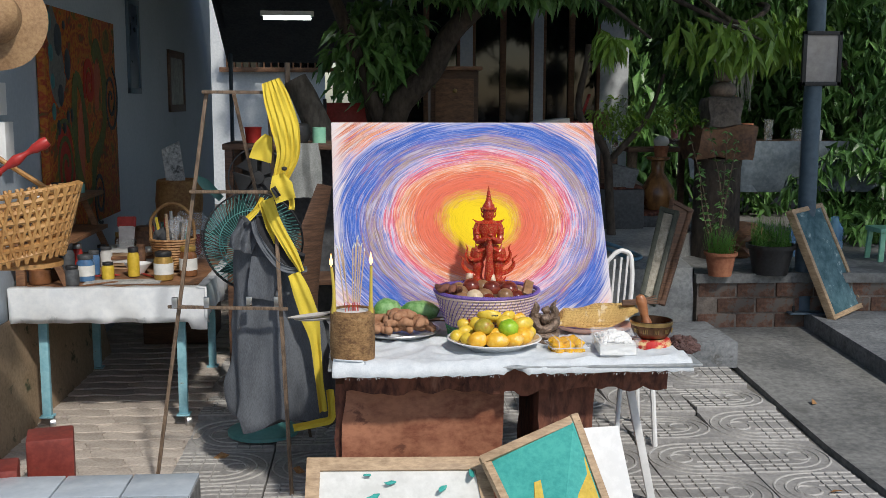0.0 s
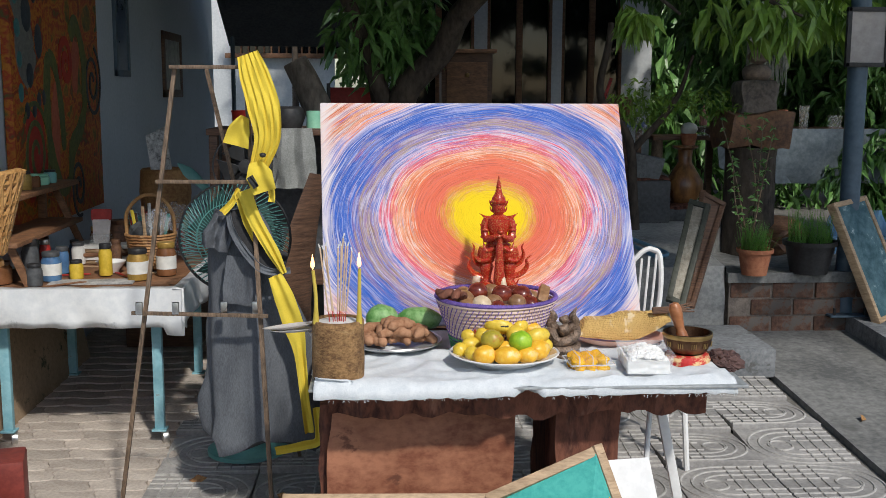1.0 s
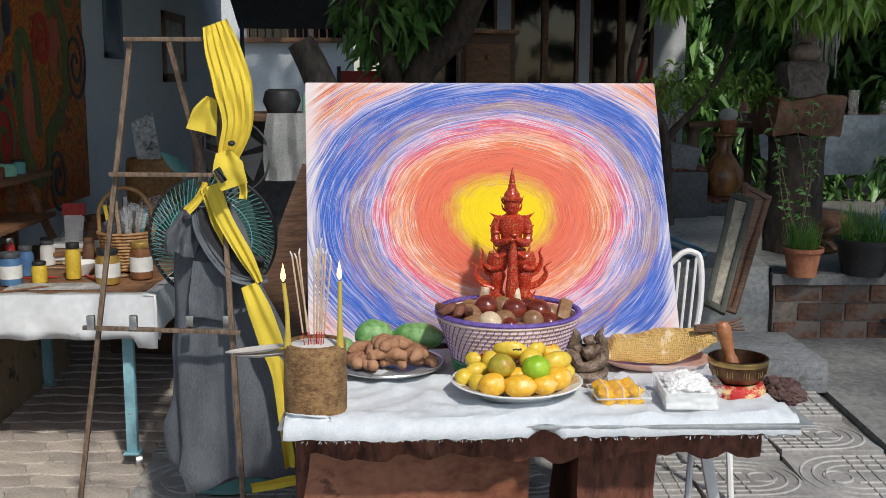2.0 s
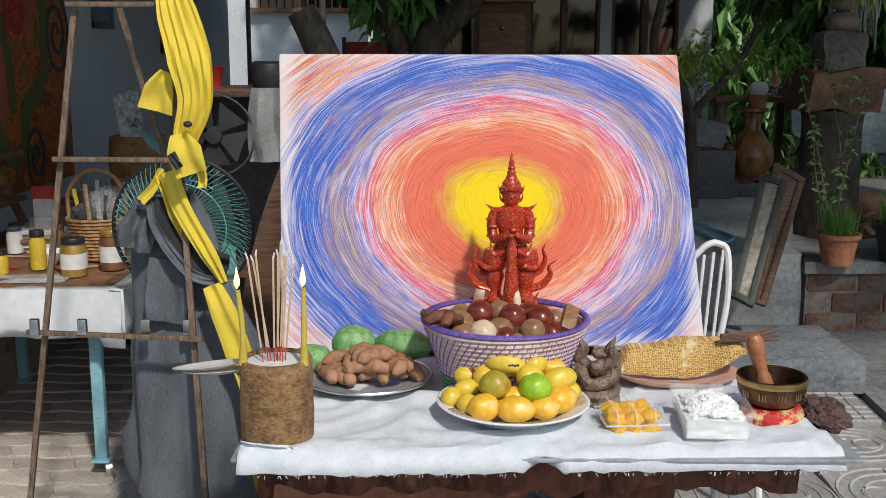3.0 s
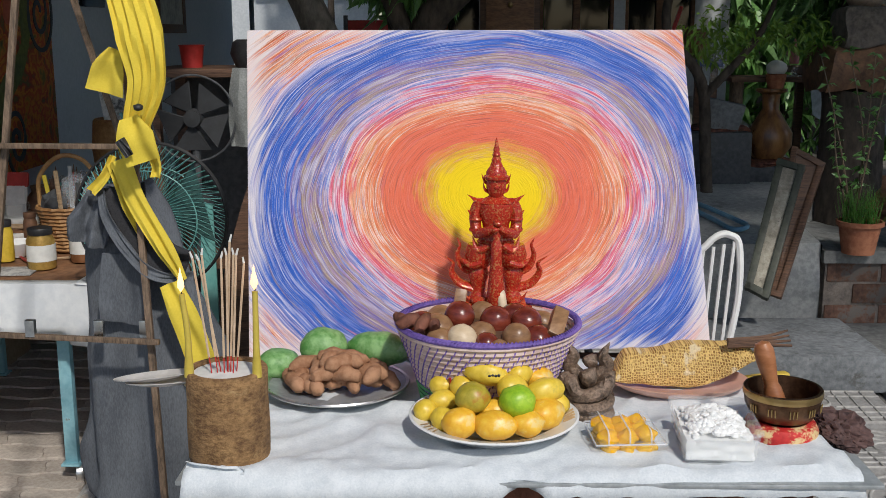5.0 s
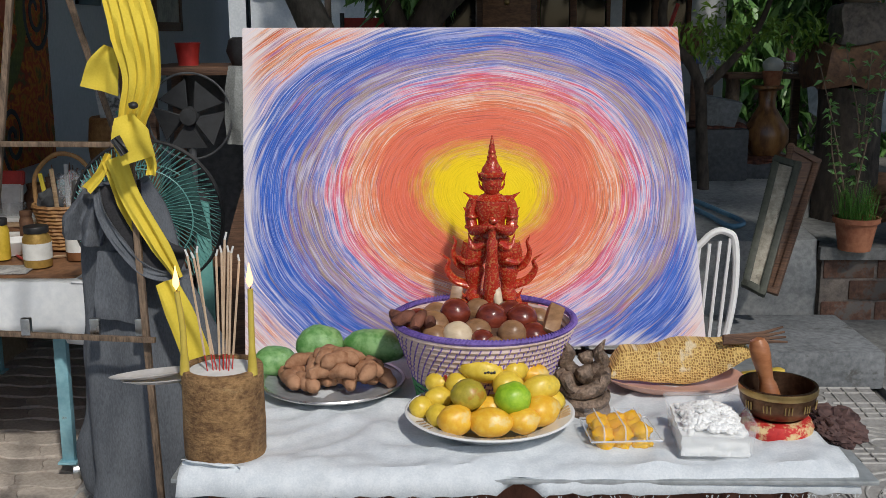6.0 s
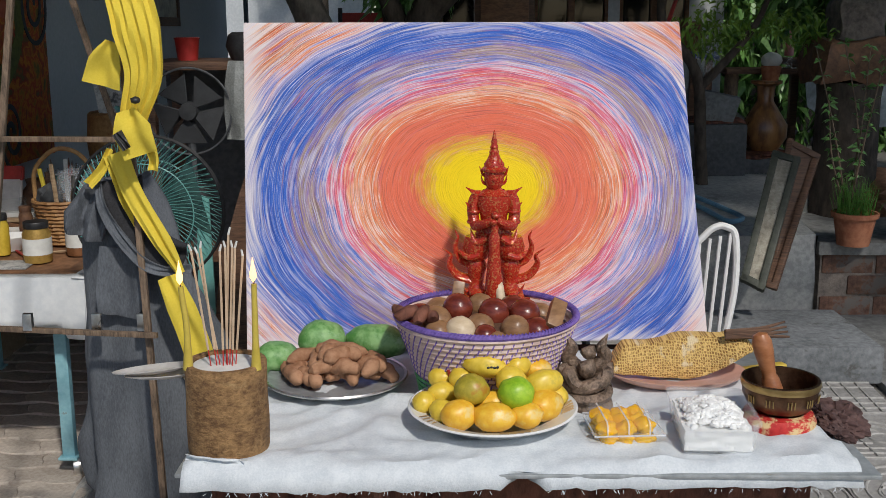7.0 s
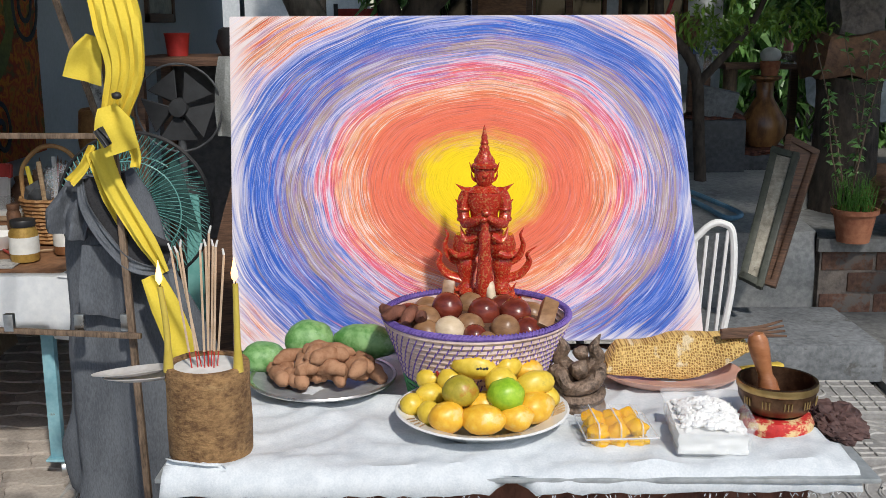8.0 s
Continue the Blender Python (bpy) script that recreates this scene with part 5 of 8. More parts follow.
part("lining", band(mesh(), [(-0.672, 2.6, 1.085), (-0.66, 2.588, 1.02), (-0.625, 2.582, 0.965), (-0.58, 2.58, 0.925), (-0.53, 2.585, 0.912)], [0.1, 0.085, 0.085, 0.075, 0.05], 1, 0.006, 0.006, 2), M["lining"], robe, "black inner lining")
part("collar", band(mesh(), [(-0.722, 2.59, 1.075), (-0.708, 2.572, 1.02), (-0.672, 2.566, 0.955), (-0.628, 2.566, 0.9), (-0.58, 2.572, 0.875), (-0.52, 2.585, 0.878)], [0.018, 0.02, 0.024, 0.026, 0.024, 0.02], 1, 0.003, 0.008, 6), M["denim"], robe, "turned-back denim collar")


sash = thing("yellow_sash", (-0.595, 2.500, 1.360), "long yellow cloth wrap draped over the stand", "cloth")
SO = Vector(sash.matrix_basis.translation)


def sash_part(name, pts, widths, folds, fold, seed, mt="yellow_cloth", label=""):
    part(name, band(mesh(), [Vector(p) - SO for p in pts], widths, folds, fold, 0.004, seed), M[mt], sash, label)


sash_part("drape", [(-0.641, 2.560, 1.589), (-0.618, 2.530, 1.523), (-0.586, 2.500, 1.418), (-0.577, 2.500, 1.324), (-0.603, 2.510, 1.240), (-0.619, 2.520, 1.178)], [0.07, 0.095, 0.105, 0.085, 0.06, 0.045], 5, 0.005, 1)
sash_part("flap", [(-0.651, 2.540, 1.388), (-0.671, 2.545, 1.346), (-0.685, 2.550, 1.295)], [0.03, 0.07, 0.085], 1, 0.006, 2)
sash_part("pocket_flap", [(-0.615, 2.490, 1.247), (-0.603, 2.480, 1.206), (-0.586, 2.485, 1.151)], [0.04, 0.085, 0.075], 1, 0.006, 3)
sash_part("velcro", [(-0.632, 2.465, 1.201), (-0.611, 2.465, 1.167)], [0.02, 0.02], 1, 0.0, 4, "black", "black fastening strip")
sash_part("tail", [(-0.574, 2.500, 1.180), (-0.566, 2.500, 1.143), (-0.568, 2.500, 1.116)], [0.025, 0.02, 0.022], 1, 0.004, 5)
sash_part("lower_drape", [(-0.665, 2.560, 1.148), (-0.630, 2.550, 1.055), (-0.573, 2.550, 0.946), (-0.538, 2.560, 0.872)], [0.05, 0.045, 0.04, 0.02], 2, 0.004, 6)
sash_part("inner_drape", [(-0.683, 2.575, 1.140), (-0.657, 2.575, 1.045), (-0.637, 2.580, 0.979)], [0.03, 0.03, 0.012], 1, 0.006, 7)
sash_part("side_tail", [(-0.682, 2.575, 1.153), (-0.704, 2.575, 1.109), (-0.738, 2.575, 1.073)], [0.015, 0.022, 0.025], 1, 0.004, 8)
sash_part("hanging_end", [(-0.568, 2.560, 0.865), (-0.540, 2.560, 0.792), (-0.509, 2.570, 0.688), (-0.490, 2.570, 0.591), (-0.477, 2.580, 0.432), (-0.464, 2.590, 0.312)], [0.045, 0.065, 0.07, 0.04, 0.03, 0.03], 1, 0.004, 9)
sash_part("bottom_end", [(-0.438, 2.600, 0.398), (-0.433, 2.600, 0.288), (-0.484, 2.600, 0.266), (-0.583, 2.600, 0.247)], [0.03, 0.03, 0.03, 0.03], 1, 0.004, 10)
part("cord_lock", blob(mesh(), Vector((-0.590, 2.475, 1.269)) - SO, (0.011, 0.011, 0.008), (0, 0, 0), 0.2, 1, 2), M["black"], sash, "black cord lock")

# ---- standing fan ----
fc = Vector((-0.79, 3.2, 0.905))
fan = thing("standing_fan", (fc.x, fc.y, 0.02), "teal-bladed standing fan with a round wire guard, at rest", "fan")
R = 0.215
for dy in (-0.05, 0.05):
    part("guard_ring", tube(mesh(), [(R * math.cos(a), dy * 0.15, 0.885 + R * math.sin(a)) for a in np.linspace(0, 6.284, 49)], 0.0042, 6), M["black"], fan, "black guard ring")
    bm = mesh()
    for k in range(72):
        a = k * 2 * math.pi / 72
        tube(bm, [(q * math.cos(a + h), dy * d, 0.885 + q * math.sin(a + h)) for q, h, d in ((0.05, 0.5, 1.0), (0.14, 0.2, 0.9), (R, 0.0, 0.15))], 0.0015, 3)
    tube(bm, [(0.14 * math.cos(a), dy * 0.9, 0.885 + 0.14 * math.sin(a)) for a in np.linspace(0, 6.284, 41)], 0.002, 5)
    tagged(part("wire_guard", bm, M["teal"], fan, "teal wire guard"), kind="stuff")
M["fan_blade"] = grainy("dark_teal_plastic", (0.015, 0.05, 0.045), (0.03, 0.085, 0.075), 0.35, 30, 3, 0.05)
for k in range(3):
    a = 0.3 + k * 2.094
    bm = mesh()
    sheet(bm, [(r * math.cos(a + d), yy, 0.885 + r * math.sin(a + d)) for r, d, yy in ((0.03, -0.3, -0.012), (0.195, -0.62, -0.03), (0.195, 0.62, 0.03), (0.03, 0.3, 0.012))], 0.004)
    part("blade", bm, M["fan_blade"], fan)
part("motor", lathe(mesh(), [(0.001, -0.05), (0.05, -0.045), (0.06, 0.03), (0.045, 0.1), (0.001, 0.11)], 20, Matrix.Translation((0, 0.03, 0.885)) @ pose(0, 0, 0, -90, 0, 0)), M["darkgrey"], fan)
part("pole", tube(mesh(), [(0.02, 0.06, 0.02), (0.02, 0.06, 0.85)], 0.014), M["teal"], fan)
part("foot", lathe(mesh(), [(0.16, 0.0), (0.16, 0.015), (0.05, 0.04), (0.02, 0.06)], 28, Matrix.Translation((0.02, 0.06, 0))), M["teal"], fan)

# ---- left work table ----
LT = thing("work_table", (-1.46, 3.85, 0), "light blue steel trolley table on castors under a white plastic cover", "table")
for x in (-0.31, 0.31):
    for y in (-0.45, 0.45):
        leg = part("leg", bar(mesh(), (x, y, 0.07), (x, y, 0.66), 0.04, 0.03), M["bluesteel"], LT)
        part("castor", lathe(mesh(), [(0.012, -0.012), (0.033, -0.012), (0.035, 0), (0.033, 0.012), (0.012, 0.012)], 20, Matrix.Translation((x + 0.02, y, 0.036)) @ pose(0, 0, 0, 0, 90, 20)), M["silver"], leg, "grey castor wheel")
        part("castor_plate", box(mesh(), (x - 0.03, y - 0.03, 0.066), (x + 0.03, y + 0.03, 0.074), 0.002), M["bluesteel"], leg)
part("tabletop", box(mesh(), (-0.4, -0.56, 0.655), (0.43, 0.6, 0.685), 0.004), M["brown"], LT)
bm = mesh()
nu = 60
for side in (0, 1):
    g = []
    for i in range(nu + 1):
        u = i / nu
        x, y = (-0.42 + 0.87 * u, -0.575) if side == 0 else (0.445, -0.58 + 1.2 * u)
        col = []
        for k, zz in enumerate((0.692, 0.689, 0.62, 0.56, 0.53 - 0.03 * (u > 0.9 and side == 0))):
            q = 0.008 * noise.noise(Vector((u * 8, k * 0.6, side))) * k
            col.append(bm.verts.new((x + (q if side else 0) - (0.04 if k == 0 and side else 0), y + (0 if side else q) + (0.04 if k == 0 and not side else 0), zz + 0.006 * noise.noise(Vector((u * 10, k, 5))))))
        g.append(col)
    for p, q in zip(g, g[1:]):
        for k in range(4):
            bm.faces.new((p[k], p[k + 1], q[k + 1], q[k]))
ob = part("cover", bm, M["cloth2"], LT, "white plastic cover hanging over the edge")
sm = ob.modifiers.new("thickness", "SOLIDIFY")
sm.thickness = 0.003
LZ = 0.69


def jar(at, r, h, body, lid, label, cat="jar", lab=None, group=""):
    j = thing("jar", at, label, cat, group)
    part("body", lathe(mesh(), [(0.001, 0), (r * 0.95, 0), (r, h * 0.06), (r, h * 0.7), (r * 0.8, h * 0.82), (r * 0.8, h * 0.86)], 20), M[body], j)
    part("lid", lathe(mesh(), [(r * 0.86, h * 0.84), (r * 0.88, h * 0.86), (r * 0.88, h * 0.98), (r * 0.84, h), (0.001, h)], 20), M[lid], j)
    if lab:
        part("label", lathe(mesh(), [(r * 1.0, h * 0.2), (r * 1.03, h * 0.2), (r * 1.03, h * 0.6), (r * 1.0, h * 0.6)], 20, None, 1, 0, False), M[lab], j)
    return j


M["gold_powder"] = grainy("gold_powder", (0.3, 0.18, 0.04), (0.5, 0.32, 0.08), 0.45, 80, 8, 0.2, metal=0.4)
M["amber"] = grainy("amber_liquid", (0.12, 0.05, 0.02), (0.25, 0.11, 0.05), 0.2, 30, 4, 0.05)
M["blue_can"] = grainy("blue_label", (0.04, 0.1, 0.22), (0.09, 0.2, 0.36), 0.4, 30, 5, 0.05)
jar((-1.240, 3.498, 0.690), 0.044, 0.13, "gold_powder", "black", "glass jar of gold powder with dark lid", lab="paper", group="jars")
jar((-1.145, 3.606, 0.690), 0.042, 0.14, "amber", "gold_powder", "glass jar of brown varnish with label", lab="paper", group="jars")
jar((-1.591, 3.482, 0.690), 0.04, 0.12, "blue_can", "darkgrey", "blue paint can with brushes beside it", "paint can", lab="paper", group="jars")
jar((-1.68, 3.5, LZ), 0.035, 0.17, "darkgrey", "black", "dark glass bottle of solvent", "bottle", group="jars")
jar((-1.78, 3.42, LZ), 0.05, 0.09, "amber", "clay", "low amber glass jar", group="jars")
jar((-1.6, 3.9, LZ), 0.03, 0.1, "paper", "darkgrey", "white paint tin behind the cans", "paint can", group="jars")
bw2 = solo("small_bowl", lathe(mesh(), [(0.03, 0), (0.035, 0.01), (0.062, 0.045), (0.064, 0.05), (0.058, 0.048), (0.03, 0.014), (0.001, 0.012)], 28), M["china"], (-1.396, 3.670, 0.690), "small white bowl with brown rim", "bowl")
tb = thing("paint_tube_bag", (-1.518, 3.983, 0.690), "red and white foil bag of paint in a glass jar", "paint bag")
part("jar", lathe(mesh(), [(0.001, 0), (0.05, 0), (0.055, 0.02), (0.05, 0.12), (0.045, 0.13)], 20, None, 1, 0, False), M["glass"], tb)
part("bag", sheet(mesh(), ((-0.03, -0.02, 0.02), (0.03, -0.02, 0.02), (0.05, 0.0, 0.24), (-0.04, 0.0, 0.24)), 0.02, bevel=0.006), M["pewter"], tb, "white foil bag")
part("bag_top", sheet(mesh(), ((-0.0415, -0.0075, 0.19), (0.05, -0.0075, 0.19), (0.0515, -0.001, 0.242), (-0.0415, -0.001, 0.242)), 0.0225, bevel=0.004), M["red"], tb, "red printed top")
br = thing("brush_pot", (-1.351, 4.045, 0.690), "glass pot full of paint brushes", "brush pot")
part("pot", lathe(mesh(), [(0.001, 0), (0.045, 0), (0.05, 0.01), (0.05, 0.1), (0.046, 0.1), (0.044, 0.01)], 20), M["glass"], br)
rng = random.Random(8)
for k in range(11):
    a = rng.uniform(0, 6.28)
    p0, p1 = Vector((0.02 * math.cos(a), 0.02 * math.sin(a), 0.01)), Vector((0.055 * math.cos(a), 0.055 * math.sin(a), rng.uniform(0.16, 0.23)))
    b = part("brush", tube(mesh(), [p0, p1], [0.003, 0.004], 6), M["wood" if k % 2 else "red"], br)
    part("bristle", tube(mesh(), [p1, p1 + (p1 - p0).normalized() * 0.03], [0.005, 0.001], 6), M["darkwood"], b)
# clear bags, crumpled
for x, y, s, k in ((-1.3, 4.1, 0.11, 1), (-1.42, 4.2, 0.1, 2), (-1.22, 4.2, 0.12, 3)):
    solo("plastic_bag", blob(mesh(), (0, 0, 0), (s, s * 0.8, s * 1.1), (0, 0, 0), 0.45, k, 4), M["clear_bag"], (x, y, LZ + s * 0.85), "crumpled clear plastic bag of materials on the table", "plastic bag", "plastic bags")
wb = thing("wicker_basket", (-1.25, 3.8, 0.690), "small brown wicker basket of brushes and tubes", "basket")
bm = mesh()
for k in range(12):
    r = 0.075 + 0.003 * k
    tube(bm, [((r + 0.004 * math.sin(i * math.pi + k * math.pi)) * math.cos(i * math.pi / 16), (r + 0.004 * math.sin(i * math.pi + k)) * math.sin(i * math.pi / 16), 0.008 + 0.013 * k) for i in range(33)], 0.007, 5)
part("weave", bm, M["wicker"], wb)
part("base", lathe(mesh(), [(0.001, 0.001), (0.074, 0.001), (0.074, 0.01), (0.001, 0.01)], 20), M["wicker"], wb)
part("handle", tube(mesh(), smooth_path([(-0.105, 0, 0.15), (-0.1, 0, 0.25), (-0.03, 0, 0.32), (0.05, 0, 0.31), (0.1, 0, 0.24), (0.105, 0, 0.15)]), 0.008, 8), M["wicker"], wb)
part("tool_bag", blob(mesh(), (0.03, -0.03, 0.2), (0.05, 0.03, 0.06), (0, 25, 0), 0.5, 3, 3), M["clear_bag"], wb, "silvery plastic bag of tools")
part("cloth_ball", blob(mesh(), (-0.04, -0.03, 0.17), (0.045, 0.035, 0.035), (0, 0, 0), 0.4, 8, 3), M["darkgrey"], wb, "dark crumpled rag")
for k in range(7):
    a = k * 0.9
    part("brush", tube(mesh(), [(0.04 * math.cos(a), 0.04 * math.sin(a), 0.02), (0.08 * math.cos(a), 0.07 * math.sin(a), 0.24 + 0.02 * (k % 3))], 0.008, 6), M[("teal", "wood", "paper", "darkwood", "yellow_cloth", "wood", "silver")[k]], wb)
# stacked boards and shelf by the wall
shelf = thing("wall_shelf", (-1.72, 3.75, LZ), "rough wooden shelf crowded with jars above the work table", "shelf")
part("board", box(mesh(), (-0.16, -0.5, 0.33), (0.02, 0.55, 0.352), 0.003), M["brown"], shelf)
part("board", box(mesh(), (-0.16, -0.45, 0.16), (0.06, 0.45, 0.18), 0.003), M["brown"], shelf)
for y in (-0.4, 0.42):
    part("upright", bar(mesh(), (-0.12, y, 0.0), (-0.12, y, 0.36), 0.04, 0.03), M["brown"], shelf)
    part("brace", bar(mesh(), (0.08, y, 0.0), (-0.06, y, 0.33), 0.03, 0.02), M["brown"], shelf)
for k, (y, r, h, b, l) in enumerate(((3.35, 0.03, 0.06, "darkgrey", "black"), (3.44, 0.028, 0.07, "paper", "white"), (3.53, 0.03, 0.06, "darkgrey", "black"), (3.62, 0.035, 0.075, "glass", "silver"), (3.76, 0.035, 0.08, "gold_powder", "black"), (3.88, 0.033, 0.06, "amber", "green_plastic"), (4.0, 0.035, 0.05, "green_plastic", "green_plastic"), (4.12, 0.03, 0.06, "teal", "black"))):
    jar((-1.78, y, LZ + 0.352), r, h, b, l, "small jar of pigment on the wooden shelf", group="shelf jars")
for k in range(5):
    solo("loose_board", box(mesh(), (-0.12, -0.1, 0), (0.12, 0.1, 0.016), 0.002), M[("wood", "paper", "brown", "wood", "paper")[k]], (-1.5, 4.0, LZ + 0.017 * k), "loose painted board in a stack", "board", "stacked boards", turn=8 * (k % 3) - 6)
solo("green_cup", lathe(mesh(), [(0.001, 0), (0.04, 0), (0.05, 0.1), (0.046, 0.1), (0.036, 0.005)], 20, pose(0, 0, 0, 0, 80, 20)), M["teal"], (-1.45, 4.12, LZ + 0.13), "teal plastic cup tipped over on the boards", "cup")
# artwork leaning under the table
solo("leaning_canvas", sheet(mesh(), ((-1.85, 3.0, 0.0), (-1.75, 4.6, 0.0), (-1.86, 4.6, 0.52), (-1.88, 3.0, 0.55)), 0.012, bevel=0.002), grainy("floral_canvas", (0.24, 0.17, 0.1), (0.36, 0.26, 0.17), 0.8, 50, 4, 0.2, spots=((0.05, 0.06, 0.03), 7.0, 0.35)), (0, 0, 0), "tan canvas with dark plant sketches leaning under the table", "painting")

# ---- hanging things on the wall ----
mural = bpy.data.materials.new("mural_paint")
nt, bsdf = nodes_of(mural)
co = coords(nt, (1, 1.0, 1.25))
w1 = put(nt, "ShaderNodeTexNoise", Scale=2.9, Detail=1.0, Distortion=2.6)
w2 = put(nt, "ShaderNodeTexVoronoi", Scale=2.2)
w3 = put(nt, "ShaderNodeTexNoise", Scale=30.0, Detail=5.0)
for w in (w1, w2, w3):
    nt.links.new(co, w.inputs["Vector"])
f = math_node(nt, "ADD", math_node(nt, "MULTIPLY", w1.outputs[0], 0.75), math_node(nt, "MULTIPLY", w3.outputs[0], 0.25))
col = ramp(nt, f, [(0.3, (0.03, 0.05, 0.015)), (0.38, (0.14, 0.1, 0.015)), (0.43, (0.38, 0.13, 0.01)), (0.48, (0.3, 0.03, 0.01)), (0.53, (0.42, 0.16, 0.012)), (0.58, (0.24, 0.018, 0.008)), (0.64, (0.07, 0.08, 0.02)), (0.7, (0.3, 0.06, 0.012))])
rings = ramp(nt, math_node(nt, "FRACT", math_node(nt, "MULTIPLY", w2.outputs[0], 5.0)), [(0.4, (0, 0, 0)), (0.5, (0.4,) * 3), (0.62, (0, 0, 0))])
nt.links.new(mix(nt, rings, col, (0.12, 0.05, 0.015)), bsdf.inputs["Base Color"])
bsdf.inputs["Roughness"].default_value = 0.7
M["mural_olive"] = grainy("olive_paint", (0.05, 0.07, 0.02), (0.12, 0.13, 0.035), 0.7, 40, 8, 0.2)
M["mural_pink"] = grainy("brick_pink_paint", (0.3, 0.06, 0.03), (0.42, 0.11, 0.06), 0.7, 40, 8, 0.2)
M["mural_red"] = grainy("deep_red_paint", (0.26, 0.012, 0.008), (0.38, 0.03, 0.015), 0.7, 40, 8, 0.2)
M["mural_grey"] = grainy("slate_paint", (0.1, 0.1, 0.09), (0.18, 0.18, 0.16), 0.7, 40, 8, 0.2)
M["mural_dark"] = grainy("blue_black_paint", (0.008, 0.014, 0.022), (0.03, 0.045, 0.06), 0.6, 40, 8, 0.2)
M["mural_teal"] = grainy("teal_paint", (0.02, 0.11, 0.12), (0.05, 0.2, 0.2), 0.6, 40, 8, 0.2)
mp = thing("mural_painting", (-1.875, 3.9, 0.82), "large red and ochre abstract painting with spirals on the wall", "painting")
ML, MH = 1.42, 1.16
part("canvas", box(mesh(), (-0.02, 0, 0), (0.02, ML, MH), 0.003), mural, mp)


def stroke(pts, w, mt, label, lift):
    """A flat brush stroke on the canvas along (across, up) shares."""
    path = smooth_path([(0.02, u * ML, v * MH) for u, v in pts], 7)
    bm = mesh()
    n = len(path)
    left, right = [], []
    for i, q in enumerate(path):
        d = (path[min(i + 1, n - 1)] - path[max(i - 1, 0)]).normalized()
        side = Vector((0, -d.z, d.y)) * w * (0.75 + 0.35 * noise.noise(q * 7)) * (0.5 if i in (0, n - 1) else 1.0) * 0.5
        left.append(q + side)
        right.append(q - side)
    lo = [[bm.verts.new((x, q.y, q.z)) for q in row] for row in (left, right) for x in (0.019, 0.0205 + lift)]
    for i in range(n - 1):
        bm.faces.new((lo[1][i], lo[1][i + 1], lo[3][i + 1], lo[3][i]))
        bm.faces.new((lo[0][i], lo[0][i + 1], lo[1][i + 1], lo[1][i]))
        bm.faces.new((lo[2][i], lo[2][i + 1], lo[3][i + 1], lo[3][i]))
    part("brush_stroke", bm, M[mt], mp, label)


def curl(cu, cv, r0, r1, turns, squeeze=1.5):
    return [(cu + (r0 + (r1 - r0) * k / 24) * math.cos(turns * 6.283 * k / 24) / squeeze, cv + (r0 + (r1 - r0) * k / 24) * math.sin(turns * 6.283 * k / 24)) for k in range(25)]


stroke([(0.05, 0.97), (0.12, 0.85), (0.14, 0.7), (0.2, 0.62)], 0.3, "mural_grey", "slate grey painted patch", 0.001)
stroke([(0.1, 0.3), (0.22, 0.3), (0.3, 0.32)], 0.5, "mural_red", "deep red painted field", 0.0005)
stroke([(0.4, 0.2), (0.42, 0.45), (0.46, 0.6)], 0.16, "mural_pink", "pink painted field", 0.001)
stroke([(0.66, 0.55), (0.68, 0.7), (0.7, 0.78)], 0.16, "mural_pink", "pink painted field", 0.001)
stroke([(0.36, 0.72), (0.33, 0.5), (0.36, 0.28), (0.45, 0.14), (0.55, 0.16), (0.6, 0.3), (0.7, 0.38), (0.78, 0.5), (0.78, 0.72), (0.7, 0.86), (0.62, 0.8)], 0.12, "mural_olive", "olive green painted ribbon", 0.002)
stroke([(0.36, 0.72), (0.43, 0.66), (0.48, 0.5), (0.5, 0.3)], 0.1, "mural_olive", "olive green painted ribbon", 0.0025)
stroke(curl(0.2, 0.3, 0.03, 0.22, 2.4), 0.035, "mural_olive", "dark green painted spiral", 0.003)
stroke(curl(0.56, 0.68, 0.02, 0.12, 1.6), 0.06, "mural_red", "red painted spiral", 0.003)
stroke(curl(0.66, 0.12, 0.02, 0.14, 1.8), 0.03, "mural_dark", "black painted spiral", 0.003)
stroke(curl(0.9, 0.6, 0.02, 0.18, 2.2), 0.03, "mural_dark", "dark painted spiral", 0.003)
for u, v, a, b, mt in ((0.06, 0.93, 0.045, 0.05, "mural_teal"), (0.07, 0.8, 0.04, 0.045, "mural_teal"), (0.08, 0.68, 0.035, 0.04, "mural_teal"), (0.08, 0.55, 0.035, 0.045, "mural_teal"), (0.16, 0.86, 0.07, 0.085, "mural_dark"), (0.27, 0.76, 0.055, 0.085, "mural_dark"), (0.17, 0.62, 0.05, 0.06, "mural_dark"), (0.13, 0.48, 0.035, 0.04, "mural_dark"), (0.2, 0.48, 0.03, 0.035, "mural_dark"), (0.25, 0.52, 0.03, 0.04, "mural_dark"), (0.3, 0.53, 0.025, 0.04, "mural_dark"), (0.24, 0.93, 0.025, 0.025, "mural_dark")):
    part("painted_dot", blob(mesh(), (0.021, u * ML, v * MH), (0.004, a, b), sub=2), M[mt], mp, "dark oval painted dot")
frame_of("wall_picture", ((-1.88, 7.25, 1.42), (-1.88, 7.95, 1.42), (-1.88, 7.95, 1.92), (-1.88, 7.25, 1.92)), 0.06, 0.04, M["darkwood"], grainy("faded_print", (0.16, 0.17, 0.15), (0.42, 0.42, 0.38), 0.5, 20, 3, 0.0), "dark-framed faded print hanging on the wall", "picture", "print")
